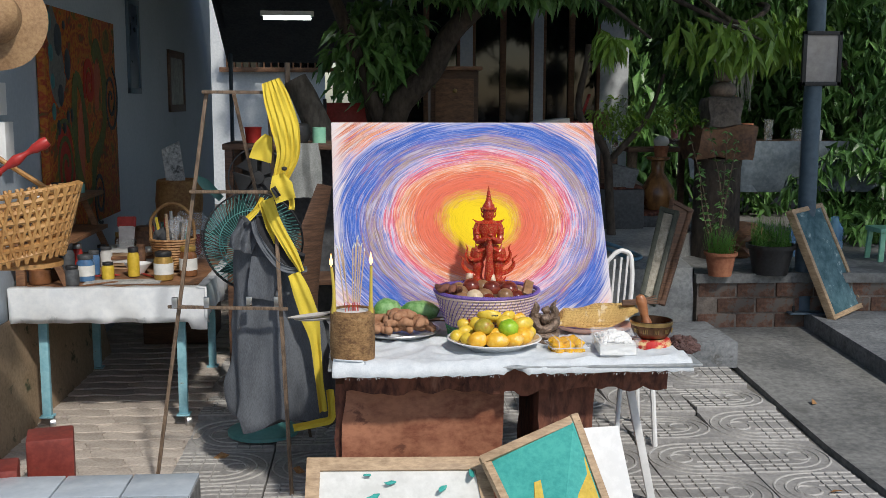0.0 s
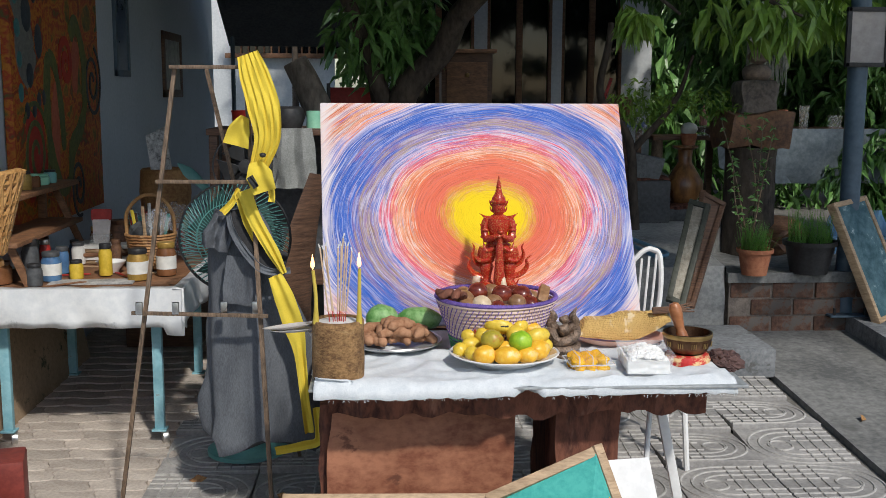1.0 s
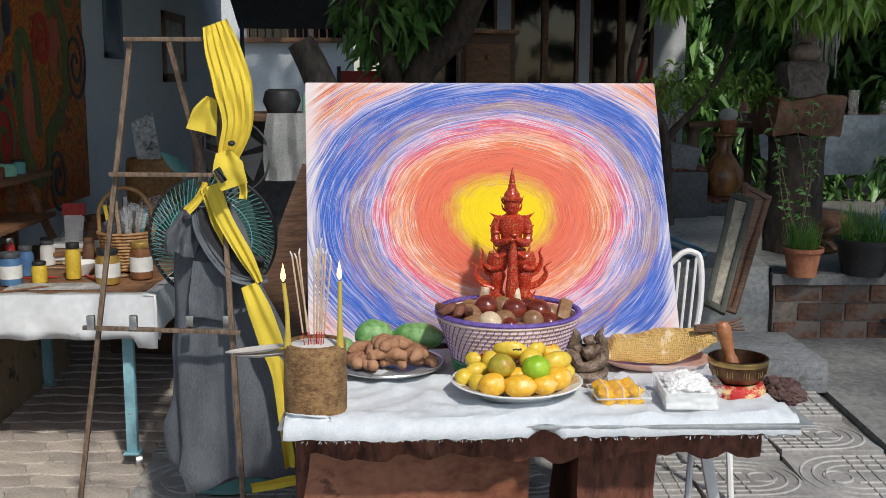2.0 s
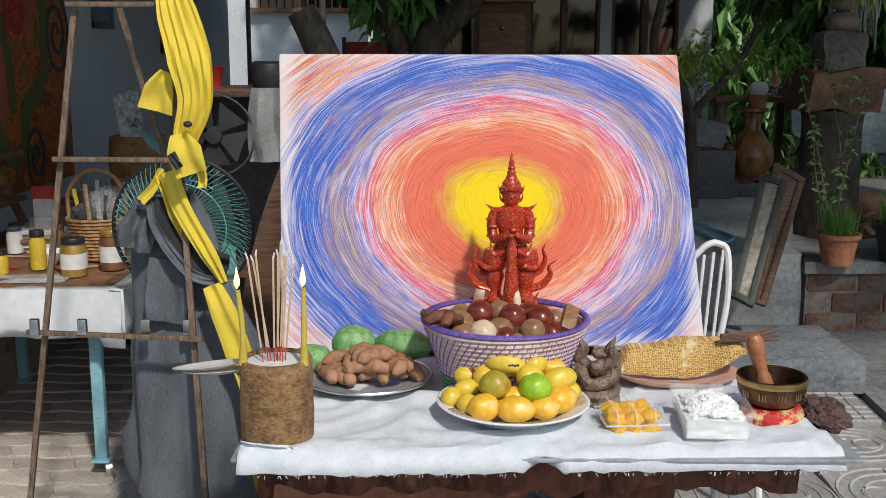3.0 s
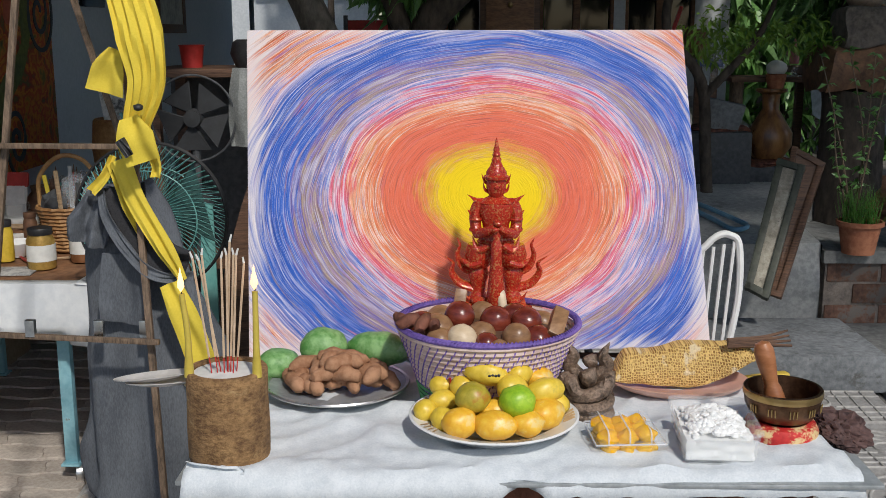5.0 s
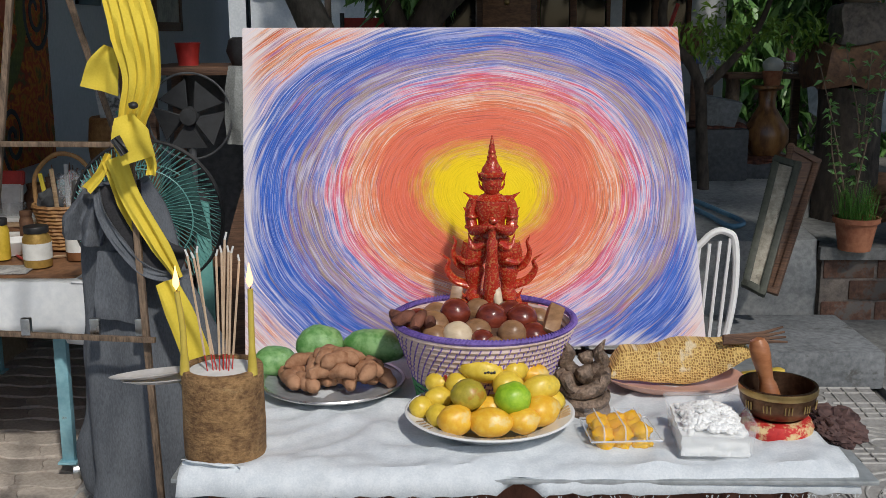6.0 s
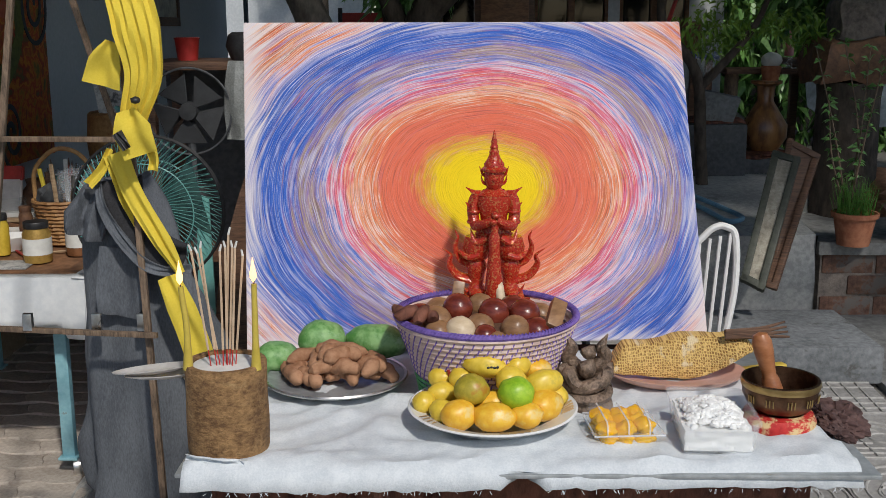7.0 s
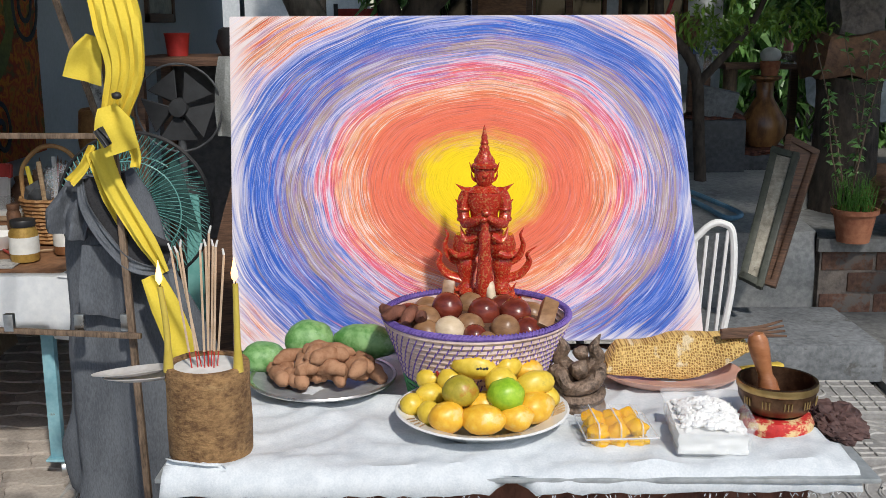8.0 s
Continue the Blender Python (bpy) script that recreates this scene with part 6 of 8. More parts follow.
frame_of("wall_picture", ((-1.88, 5.85, 1.56), (-1.88, 6.2, 1.56), (-1.88, 6.2, 2.2), (-1.88, 5.85, 2.2)), 0.04, 0.03, M["steel"], grainy("blue_print", (0.03, 0.05, 0.09), (0.08, 0.11, 0.17), 0.3, 20, 3, 0.0), "narrow blue-black picture on the wall above the mural's edge", "picture", "print")
eb = thing("switch_box", (-1.9, 3.3, 1.35), "white electric switch boxes and conduit on the wall", "switch box")
part("box", box(mesh(), (0, -0.04, 0.1), (0.035, 0.06, 0.24), 0.004), M["white"], eb)
part("socket", box(mesh(), (0, -0.01, -0.1), (0.045, 0.1, 0.07), 0.004), M["white"], eb)
part("conduit", tube(mesh(), [(0.012, 0.0, 0.24), (0.012, 0.0, 1.0)], 0.01), M["white"], eb)
solo("sketch_sheet", sheet(mesh(), ((-1.477, 4.900, 0.978), (-1.378, 4.950, 1.024), (-1.401, 4.900, 1.278), (-1.495, 4.850, 1.230)), 0.004), grainy("ink_sketch", (0.1, 0.1, 0.1), (0.6, 0.6, 0.58), 0.8, 60, 9, 0.0, spots=((0.62, 0.62, 0.6), 5.0, 0.7)), (0, 0, 0), "white sheet with an ink drawing clipped above the table", "drawing")

# tube light
tl = thing("tube_light", (-0.873, 6.400, 2.107), "lit white fluorescent tube under the roof", "tube light")
em = bpy.data.materials.new("tube_glow")
nt, bsdf = nodes_of(em)
bsdf.inputs["Emission Color"].default_value = (0.95, 1, 0.97, 1)
bsdf.inputs["Emission Strength"].default_value = 6.0
part("tube", tube(mesh(), [(-0.17, 0, 0), (0.17, 0, 0)], 0.014, 10), em, tl)
part("housing", box(mesh(), (-0.19, -0.02, 0.015), (0.19, 0.03, 0.05), 0.004), M["white"], tl)

# ---- things behind the stand ----
M["fan_grey"] = grainy("dusty_grey_plastic", (0.018, 0.019, 0.021), (0.032, 0.034, 0.037), 0.8, 30, 4, 0.1)
BEX, BEY, CZ = -0.66, 4.0, 1.3
cab = thing("storage_bench", (BEX, BEY, 0.05), "dark work bench cluttered with tools and tins", "bench")
part("top", box(mesh(), (-0.36, -0.05, CZ - 0.08), (0.75, 0.4, CZ - 0.05), 0.004), M["darkwood"], cab)
# dark sheet in place of the unlit interior behind the bench
part("shade_panel", box(mesh(), (-0.38, 0.38, 0.0), (0.75, 0.395, CZ - 0.08)), M["darkgrey"], cab)
for x in (-0.33, 0.72):
    for y in (-0.02, 0.35):
        part("leg", bar(mesh(), (x, y, 0), (x, y, CZ - 0.08), 0.04, 0.04), M["darkwood"], cab)
part("shelf", box(mesh(), (-0.36, 0.1, 0.5), (0.72, 0.375, 0.53), 0.003), M["darkwood"], cab)
solo("red_bucket", lathe(mesh(), [(0.001, 0), (0.036, 0), (0.044, 0.075), (0.048, 0.079), (0.044, 0.081), (0.04, 0.074), (0.032, 0.01)], 24), M["red"], (-0.88, 4.1, CZ), "small red plastic bucket on the dark bench", "bucket")
solo("dark_pot", lathe(mesh(), [(0.001, 0), (0.06, 0), (0.08, 0.05), (0.07, 0.09), (0.055, 0.1), (0.05, 0.09)], 24), M["black"], (-0.66, 4.1, CZ), "blackened metal pot on the bench", "pot")
solo("paint_tin", lathe(mesh(), [(0.001, 0), (0.035, 0), (0.035, 0.08), (0.001, 0.08)], 20), M["green_plastic"], (-0.54, 4.08, CZ), "green tin on the bench", "tin")
solo("hanging_cloth", band(mesh(), [(-0.62, 3.925, CZ + 0.004), (-0.62, 3.915, 1.22), (-0.62, 3.92, 1.12), (-0.62, 3.93, 1.03)], [0.16, 0.19, 0.2, 0.19], 2, 0.015, 0.006, 3), grainy("grey_rag", (0.2, 0.21, 0.2), (0.34, 0.35, 0.34), 0.95, 150, 8, 0.3), (0, 0, 0), "grey-green rag hanging over the bench's edge", "cloth")
gf = thing("grey_fan", (-0.84, 3.95, 0.05), "old grey-bladed fan standing against the dark bench", "fan")
part("guard", tube(mesh(), [(0.148 * math.cos(a), -0.03, 1.08 + 0.15 * math.sin(a)) for a in np.linspace(0, 6.284, 41)], 0.004, 6), M["darkgrey"], gf)
for k in range(5):
    a = 0.9 + k * 1.2566
    part("blade", sheet(mesh(), [(r * math.cos(a + d), yy - 0.03, 1.08 + r * math.sin(a + d)) for r, d, yy in ((0.02, -0.3, -0.008), (0.13, -0.52, -0.015), (0.125, 0.5, 0.015), (0.02, 0.3, 0.008))], 0.004), M["fan_grey"], gf, "dusty grey plastic blade")
part("hub", lathe(mesh(), [(0.001, -0.03), (0.03, -0.025), (0.035, 0.01), (0.001, 0.02)], 16, Matrix.Translation((0, -0.03, 1.08)) @ pose(0, 0, 0, -90, 0, 0)), M["fan_grey"], gf)
part("pole", tube(mesh(), [(0, 0.005, 0.0), (0, -0.015, 1.06)], 0.014), M["darkgrey"], gf)
part("foot", lathe(mesh(), [(0.13, 0.0), (0.13, 0.012), (0.04, 0.03), (0.016, 0.05)], 24), M["darkgrey"], gf)
solo("driftwood_slab", tube(mesh(), smooth_path([(0.0, 0, 0), (-0.03, 0, 0.4), (0.02, 0, 0.75), (0.1, 0, 1.05)]), np.interp(np.linspace(0, 1, 19), [0, 0.5, 1], [0.14, 0.11, 0.05]).tolist(), 10, 0.3), M["darkwood"], (-0.6, 3.72, 0.06), "reddish brown driftwood slab standing on the floor", "driftwood")
solo("teal_scoop", tube(mesh(), smooth_path([(0, 0, 0), (0.08, 0, -0.07), (0.14, 0, -0.13)]), np.interp(np.linspace(0, 1, 13), [0, 0.3, 1], [0.006, 0.032, 0.02]).tolist(), 8, 0.4), M["teal"], (-1.22, 4.3, 1.12), "pale teal plastic scoop on the table's back edge", "scoop")
solo("fan_board", sheet(mesh(), ((-0.78, 3.6, 0.05), (-0.7, 3.6, 0.05), (-0.74, 3.72, 0.86), (-0.78, 3.72, 0.86)), 0.01), M["teal"], (0, 0, 0), "narrow teal board standing behind the fan", "board")
solo("wicker_hamper", lathe(mesh(), [(0.001, 0), (0.12, 0), (0.14, 0.2), (0.13, 0.32), (0.12, 0.33), (0.1, 0.3)], 28), M["wicker"], (-1.42, 4.95, 0.72), "dark brown wicker hamper on the back of the table", "hamper")
solo("hamper_crate", box(mesh(), (-0.2, -0.2, 0), (0.2, 0.2, 0.63), 0.01), M["darkwood"], (-1.42, 4.95, 0.09), "dark wooden crate under the hamper", "crate")

# stairs awning and far white wall
aw = thing("awning", (-0.95, 8.6, 1.9), "dark corrugated awning on a thin steel frame", "awning")
for k in range(7):
    part("slat", box(mesh(), (-0.75, -0.35 + k * 0.14, 0.62 - k * 0.075), (0.75, -0.2 + k * 0.14, 0.635 - k * 0.075), 0.004), M["darkgrey"], aw)
part("roof_sheet", sheet(mesh(), ((-0.75, -0.36, 0.6), (0.75, -0.36, 0.6), (0.75, 0.74, 0.0), (-0.75, 0.74, 0.0)), 0.01), M["darkgrey"], aw)
for x in (-0.7, 0.7):
    part("post", tube(mesh(), [(x, 0.6, -1.75), (x, 0.6, 0.2)], 0.02), M["steel"], aw)
    part("rafter", bar(mesh(), (x, -0.4, 0.6), (x, 0.62, 0.1), 0.04, 0.04), M["black"], aw)
solo("neighbour_wall", box(mesh(), (-6.5, 13.0, 0.1), (-0.9, 13.2, 3.6)), M["house_wall"], (0, 0, 0), "bright white wall of the neighbouring building", "wall", kind="structure", smooth=False)
fe = thing("window_grille", (-1.5, 12.95, 1.95), "brown window with upright bars in the white wall", "window")
part("glass", box(mesh(), (-0.7, 0.0, 0), (0.7, 0.03, 0.6)), M["glass_dark"], fe)
for k in range(15):
    part("bar", tube(mesh(), [(-0.68 + k * 0.097, -0.04, 0), (-0.68 + k * 0.097, -0.04, 0.6)], 0.012, 6), M["brown"], fe)
part("sill", box(mesh(), (-0.78, -0.08, -0.06), (0.78, 0.04, 0.0), 0.005), M["brown"], fe)
solo("palm_stump", tube(mesh(), smooth_path([(0.22, 0, -1.25), (0.12, 0, -0.5), (-0.1, 0, 0.05), (-0.2, 0, 0.25)]), np.interp(np.linspace(0, 1, 19), [0, 1], [0.12, 0.085]).tolist(), 14), grainy("grey_stump_bark", (0.13, 0.11, 0.09), (0.3, 0.26, 0.22), 0.95, 30, 6, 0.9, stretch=(1, 1, 0.4), depth=0.012), (-0.62, 6.3, 1.42), "leaning grey tree stump behind the bench", "stump")
ch = thing("red_garden_chair", (-0.45, 6.9, 0.15), "red-seated metal garden chair before the white wall", "chair")
part("seat", box(mesh(), (-0.2, -0.2, 0.95), (0.2, 0.2, 1.0), 0.01), M["red"], ch)
part("backrest", box(mesh(), (-0.2, 0.18, 1.0), (0.2, 0.21, 1.35), 0.01), M["red"], ch)
for x in (-0.19, 0.19):
    for y in (-0.18, 0.18):
        part("leg", tube(mesh(), [(x, y, 0), (x, y, 1.38 if y > 0 else 0.97)], 0.014, 8), M["darkgrey"], ch)

# ---- before the house ----
cb = thing("dark_cabinet", (0.42, 7.4, 0.15), "dark red-brown wooden cabinet with a brass knob", "cabinet")
part("body", box(mesh(), (-0.2, 0, 0), (0.2, 0.35, 1.62), 0.01), M["darkwood"], cb)
dr = part("door", box(mesh(), (-0.16, -0.02, 0.9), (0.16, 0.0, 1.55), 0.006), M["brown"], cb)
part("knob", blob(mesh(), (0.0, -0.035, 1.45), (0.02, 0.02, 0.02), sub=2), M["brass_light"], dr, "brass knob")
part("top", box(mesh(), (-0.23, -0.03, 1.62), (0.23, 0.37, 1.65), 0.006), M["brown"], cb)
solo("clay_jar", lathe(mesh(), [(0.001, 0), (0.1, 0), (0.15, 0.2), (0.16, 0.4), (0.09, 0.55), (0.1, 0.6), (0.08, 0.6)], 28), M["clay"], (0.48, 6.6, 0.15), "dark round clay jar on the ground", "jar")
tbh = thing("side_table", (1.25, 6.6, 0.15), "low table with a dark striped cloth and odds and ends", "table")
part("top", box(mesh(), (-0.35, -0.25, 1.08), (0.35, 0.25, 1.12), 0.006), M["blue_paint"], tbh)
for x in (-0.3, 0.3):
    for y in (-0.2, 0.2):
        part("leg", bar(mesh(), (x, y, 0), (x, y, 1.08), 0.04, 0.04), M["darkwood"], tbh)
solo("white_carton", box(mesh(), (-0.13, -0.08, 0), (0.13, 0.08, 0.1), 0.004, pose(0, 0, 0, 0, -6, 10)), M["paper"], (1.08, 6.5, 1.28), "white carton lying on the side table", "carton")
tt = thing("toy_tractor", (1.36, 6.55, 1.27), "small red metal machine on the side table", "machine")
part("body", box(mesh(), (-0.12, -0.05, 0.03), (0.12, 0.05, 0.1), 0.02), M["red"], tt)
part("handle", tube(mesh(), [(-0.05, 0, 0.08), (0.02, 0, 0.3)], 0.012, 8), M["red"], tt)
for x in (-0.08, 0.08):
    part("wheel", lathe(mesh(), [(0.001, -0.06), (0.035, -0.06), (0.035, 0.06), (0.001, 0.06)], 16, pose(x, 0, 0.035, 90, 0, 0)), M["black"], tt)
solo("clay_pot", lathe(mesh(), [(0.001, 0), (0.05, 0), (0.07, 0.1), (0.06, 0.17), (0.05, 0.17)], 20), M["clay"], (1.44, 6.42, 1.27), "brown clay pot on the side table", "pot")

# ---- right side: planter, pots, stones ----
PZ = 0.44
pl = thing("planter", (1.78, 5.0, 0.1), "low brick planter wall with a cement coping", "planter")
PLANTER = pl
part("fill", box(mesh(), (-0.008, -0.008, -0.05), (3.9, 1.6, 0.3)), M["stone"], pl, smooth=False)
bm = box(mesh(), (-0.03, -0.03, 0.285), (3.95, 1.62, 0.345))
bmesh.ops.subdivide_edges(bm, edges=bm.edges[:], cuts=12, use_grid_fill=True)
for v in bm.verts:
    v.co += Vector((noise.noise(v.co * 5), noise.noise(v.co * 5 + Vector((9, 0, 0))), 0.6 * noise.noise(v.co * 4 + Vector((0, 9, 0))))) * 0.018
part("coping", bm, M["concrete"], pl)


def pot(at, r, h, mt, label, grass_n, seed, stretch=1.0):
    p = thing("plant_pot", at, label, "potted plant", "potted plants")
    part("pot", lathe(mesh(), [(0.001, 0), (r * 0.7, 0), (r * 0.92, h * 0.85), (r * 1.03, h * 0.86), (r * 1.05, h), (r * 0.93, h), (r * 0.88, h * 0.86), (0.001, h * 0.84)], 32), M[mt], p)
    bm = mesh()
    rg = random.Random(seed)
    for k in range(grass_n):
        a, q = rg.uniform(0, 6.28), r * 0.85 * math.sqrt(rg.random())
        b = Vector((q * math.cos(a), q * math.sin(a), h * 0.84))
        t = b + Vector((rg.uniform(-0.05, 0.05), rg.uniform(-0.05, 0.05), rg.uniform(0.09, 0.19) * stretch))
        tube(bm, [b, (b + t) / 2 + Vector((rg.uniform(-0.006, 0.006), 0, 0.01)), t], [0.003, 0.0028, 0.0005], 3, 0.4)
    ob = part("grass", bm, M["grass"], p, "fresh green grass blades")
    tagged(ob, kind="stuff")
    return p


p1 = pot((1.899, 4.950, 0.428), 0.1, 0.15, "terracotta", "terracotta pot of fresh green grass on the planter", 150, 1)
p2 = pot((2.239, 5.000, 0.509), 0.15, 0.19, "black", "wide black plastic pot of long green grass on the planter", 220, 2, 1.2)
for p in (p1, p2):
    p.location.z = PZ
# thin shrub growing in the first pot
sh = thing("shrub", p1.location + Vector((-0.02, 0.04, 0.12)), "thin wiry shrub with small leaves rising from the pot", "shrub")


def leaf_into(vs, fs, p, d, size, rg, wide=0.42, droop=0.25):
    """One pointed leaf folded along its middle."""
    d = Vector(d).normalized()
    s = d.cross(Vector((rg.uniform(-1, 1), rg.uniform(-1, 1), rg.uniform(0.2, 1)))).normalized()
    n = s.cross(d)
    p = Vector(p)
    k = len(vs)
    mid = p + d * size * 0.5
    for q in (p, mid + s * size * wide * 0.5 + n * size * 0.08, mid - s * size * wide * 0.5 + n * size * 0.08, p + d * size - Vector((0, 0, droop * size))):
        vs.append(q)
    vs.append(mid)
    fs += [(k, k + 4, k + 1), (k, k + 2, k + 4), (k + 4, k + 3, k + 1), (k + 4, k + 2, k + 3)]


def leaves(name, vs, fs, mt, parent=None, label=""):
    me = bpy.data.meshes.new(name)
    me.from_pydata([tuple(v) for v in vs], [], fs)
    me.materials.append(M[mt])
    ob = new(name, me)
    if parent:
        ob.parent = parent
    if label:
        tagged(ob, label)
    return tagged(ob, kind="stuff")


rg = random.Random(5)
vs, fs, bm = [], [], mesh()
for k in range(5):
    top = Vector((rg.uniform(-0.3, 0.1), rg.uniform(-0.1, 0.1), rg.uniform(0.5, 0.85)))
    pts = smooth_path([(0, 0, 0), top * 0.5 + Vector((rg.uniform(-0.06, 0.06), 0, 0)), top])
    tube(bm, pts, np.linspace(0.006, 0.002, len(pts)).tolist(), 5)
    for p in pts[3:]:
        for q in range(4):
            leaf_into(vs, fs, p, (rg.uniform(-1, 1), rg.uniform(-1, 1), rg.uniform(-0.3, 0.6)), rg.uniform(0.03, 0.055), rg)
part("stem", bm, M["stick"], sh)
leaves("leaf_sprays", vs, fs, "leaf", sh)

# stone pillar and balanced stones
M["river_stone"] = grainy("brown_river_stone", (0.16, 0.12, 0.095), (0.3, 0.23, 0.18), 0.75, 40, 8, 0.3)
sp = thing("stone_pillar", (2.13, 5.75, 0.15), "dark weathered pillar carrying a rough stone cap", "pillar")
bm = lathe(mesh(), [(0.2, 0), (0.17, 0.3), (0.16, 0.9), (0.165, 0.98)], 18, None, 1, 0.12)
part("shaft", bm, M["tree_bark"], sp)
bm = box(mesh(), (-0.2, -0.18, 0.98), (0.2, 0.18, 1.2))
bmesh.ops.subdivide_edges(bm, edges=bm.edges[:], cuts=6, use_grid_fill=True)
for v in bm.verts:
    v.co += Vector((noise.noise(v.co * 6), noise.noise(v.co * 6 + Vector((5, 0, 0))), noise.noise(v.co * 6 + Vector((0, 5, 0))))) * 0.05
part("cap", bm, M["clay"], sp, "rough brown stone cap")
z = 1.35
rk = box(mesh(), (-0.13, -0.1, 0.0), (0.12, 0.1, 0.21), 0.03)
bmesh.ops.subdivide_edges(rk, edges=rk.edges[:], cuts=3, use_grid_fill=True)
for v in rk.verts:
    v.co.x *= 1 - 0.9 * max(0.0, v.co.z - 0.08)
    v.co += Vector((noise.noise(v.co * 9), noise.noise(v.co * 9 + Vector((5, 0, 0))), 0.5 * noise.noise(v.co * 9 + Vector((0, 5, 0))))) * 0.025
solo("angular_rock", rk, M["stone"], (2.13, 5.72, 1.34), "dark angular rock lying on the pillar's cap", "rock")
z = 1.535
for s, h, off in ((0.1, 0.062, 0.0), (0.075, 0.045, 0.01), (0.05, 0.034, 0.005), (0.036, 0.028, 0.012)):
    solo("balanced_stone", blob(mesh(), (0, 0, 0), (s, s * 0.85, h), (0, 0, 20), 0.12, int(s * 1000), 3), M["river_stone"], (2.13 + off, 5.72, z + h * 0.95), "smooth grey stone balanced in a stack on the pillar", "stone", "balanced stones")
    z += h * 1.88

# leaning carved frames
M["carved"] = grainy("leaning_picture", (0.2, 0.18, 0.14), (0.42, 0.39, 0.32), 0.8, 50, 6, 0.5, spots=((0.06, 0.05, 0.04), 16.0, 0.25))
M["darkgreen"] = grainy("dark_green_frame", (0.03, 0.035, 0.025), (0.07, 0.075, 0.055), 0.6, 40, 6, 0.3)
solo("stone_step", box(mesh(), (0.95, 4.15, 0.05), (1.75, 4.72, 0.2), 0.015), M["slab"], (0, 0, 0), "low grey cement step", "step", kind="structure")
frame_of("leaning_picture", ((1.260, 4.450, 0.403), (1.343, 4.400, 0.364), (1.547, 4.680, 0.873), (1.448, 4.740, 0.900)), 0.03, 0.04, M["darkgreen"], M["carved"], "old panel with carved flowers in a dark green frame, leaning", "picture", "panel", "leaning frames")
frame_of("leaning_picture", ((1.345, 4.520, 0.367), (1.413, 4.470, 0.351), (1.649, 4.750, 0.878), (1.531, 4.820, 0.942)), 0.025, 0.03, M["darkwood"], M["darkwood"], "reddish brown empty frame leaning behind the carved panel", "picture", "panel", "leaning frames")
solo("stake", bar(mesh(), (1.66, 5.3, 0.1), (1.55, 4.84, 0.92), 0.03, 0.03), M["darkwood"], (0, 0, 0), "dark slanting wooden stake that the frames lean on", "stake")
# raised path with hose
bm = box(mesh(), (0.7, 4.85, 0.05), (2.05, 8.5, 0.5))
bmesh.ops.subdivide_edges(bm, edges=bm.edges[:], cuts=10, use_grid_fill=True)
for v in bm.verts:
    v.co += Vector((noise.noise(v.co * 4), noise.noise(v.co * 4 + Vector((5, 0, 0))), 0.4 * noise.noise(v.co * 3))) * 0.03
    v.co.z += 0.12 * max(0.0, v.co.y - 4.9) * (v.co.z > 0.3)
    if v.co.y < 5.75:
        v.co.x = min(v.co.x, 1.7)
M["pale_path"] = grainy("pale_worn_cement", (0.26, 0.265, 0.26), (0.46, 0.46, 0.44), 0.85, 40, 3.0, 0.4, spots=((0.2, 0.2, 0.19), 4.0, 0.3))
solo("raised_path", bm, M["pale_path"], (0, 0, 0), "broken-edged raised cement path beside the house", "path", kind="structure")
M["hose"] = grainy("blue_hose", (0.12, 0.28, 0.42), (0.2, 0.38, 0.52), 0.4, 30, 4, 0.05)
solo("garden_hose", tube(mesh(), smooth_path([(0.85, 5.5, 0.62), (0.98, 5.3, 0.58), (1.16, 5.42, 0.59), (1.28, 5.2, 0.56), (1.34, 5.0, 0.54), (1.42, 5.05, 0.545), (1.38, 5.2, 0.56), (1.22, 5.5, 0.6), (1.0, 5.6, 0.62)]), 0.012, 8), M["hose"], (0, 0, 0), "pale blue garden hose coiled on the raised path", "hose")
solo("tan_jar", lathe(mesh(), [(0.001, 0), (0.05, 0), (0.075, 0.06), (0.07, 0.12), (0.04, 0.16), (0.045, 0.18), (0.035, 0.18)], 24), M["clay"], (-1.455, 4.082, 0.690), "tan stoneware jar on the work table", "jar")
# jars and odds under the shrub
M["glazed"] = grainy("brown_glaze", (0.12, 0.05, 0.02), (0.36, 0.17, 0.06), 0.3, 30, 7, 0.15, stretch=(1, 1, 0.3))
btr = thing("bark_trough", (1.78, 6.1, 0.6), "low dark trough of bark chips under the vase", "trough")
part("trough", box(mesh(), (-0.24, -0.16, 0), (0.22, 0.16, 0.11), 0.02), M["darkgrey"], btr)
part("bark_chips", blob(mesh(), (0, 0, 0.11), (0.22, 0.14, 0.035), (0, 0, 0), 0.35, 5, 4), M["log"], btr, "brown bark chips")
vz = thing("clay_vase", (1.8, 6.1, 0.74), "tall brown glazed clay vase with a narrow neck", "vase")
part("body", lathe(mesh(), [(0.001, 0), (0.08, 0), (0.125, 0.07), (0.125, 0.14), (0.075, 0.22), (0.045, 0.27), (0.05, 0.35), (0.085, 0.365), (0.085, 0.38), (0.001, 0.375)], 32), M["glazed"], vz)
wp = thing("small_pot", (1.82, 6.1, 1.12), "small terracotta pot topped by a ball of white string", "pot")
part("pot", lathe(mesh(), [(0.001, 0), (0.042, 0), (0.056, 0.075), (0.051, 0.08), (0.001, 0.07)], 24), M["terracotta"], wp)
part("string_ball", blob(mesh(), (0, 0, 0.108), (0.055, 0.053, 0.045), (0, 0, 0), 0.1, 3, 3), M["paper"], wp, "ball of white string")
pk = thing("pink_candle", (1.95, 6.22, 1.18), "pink candle in a small clear stand", "candle")
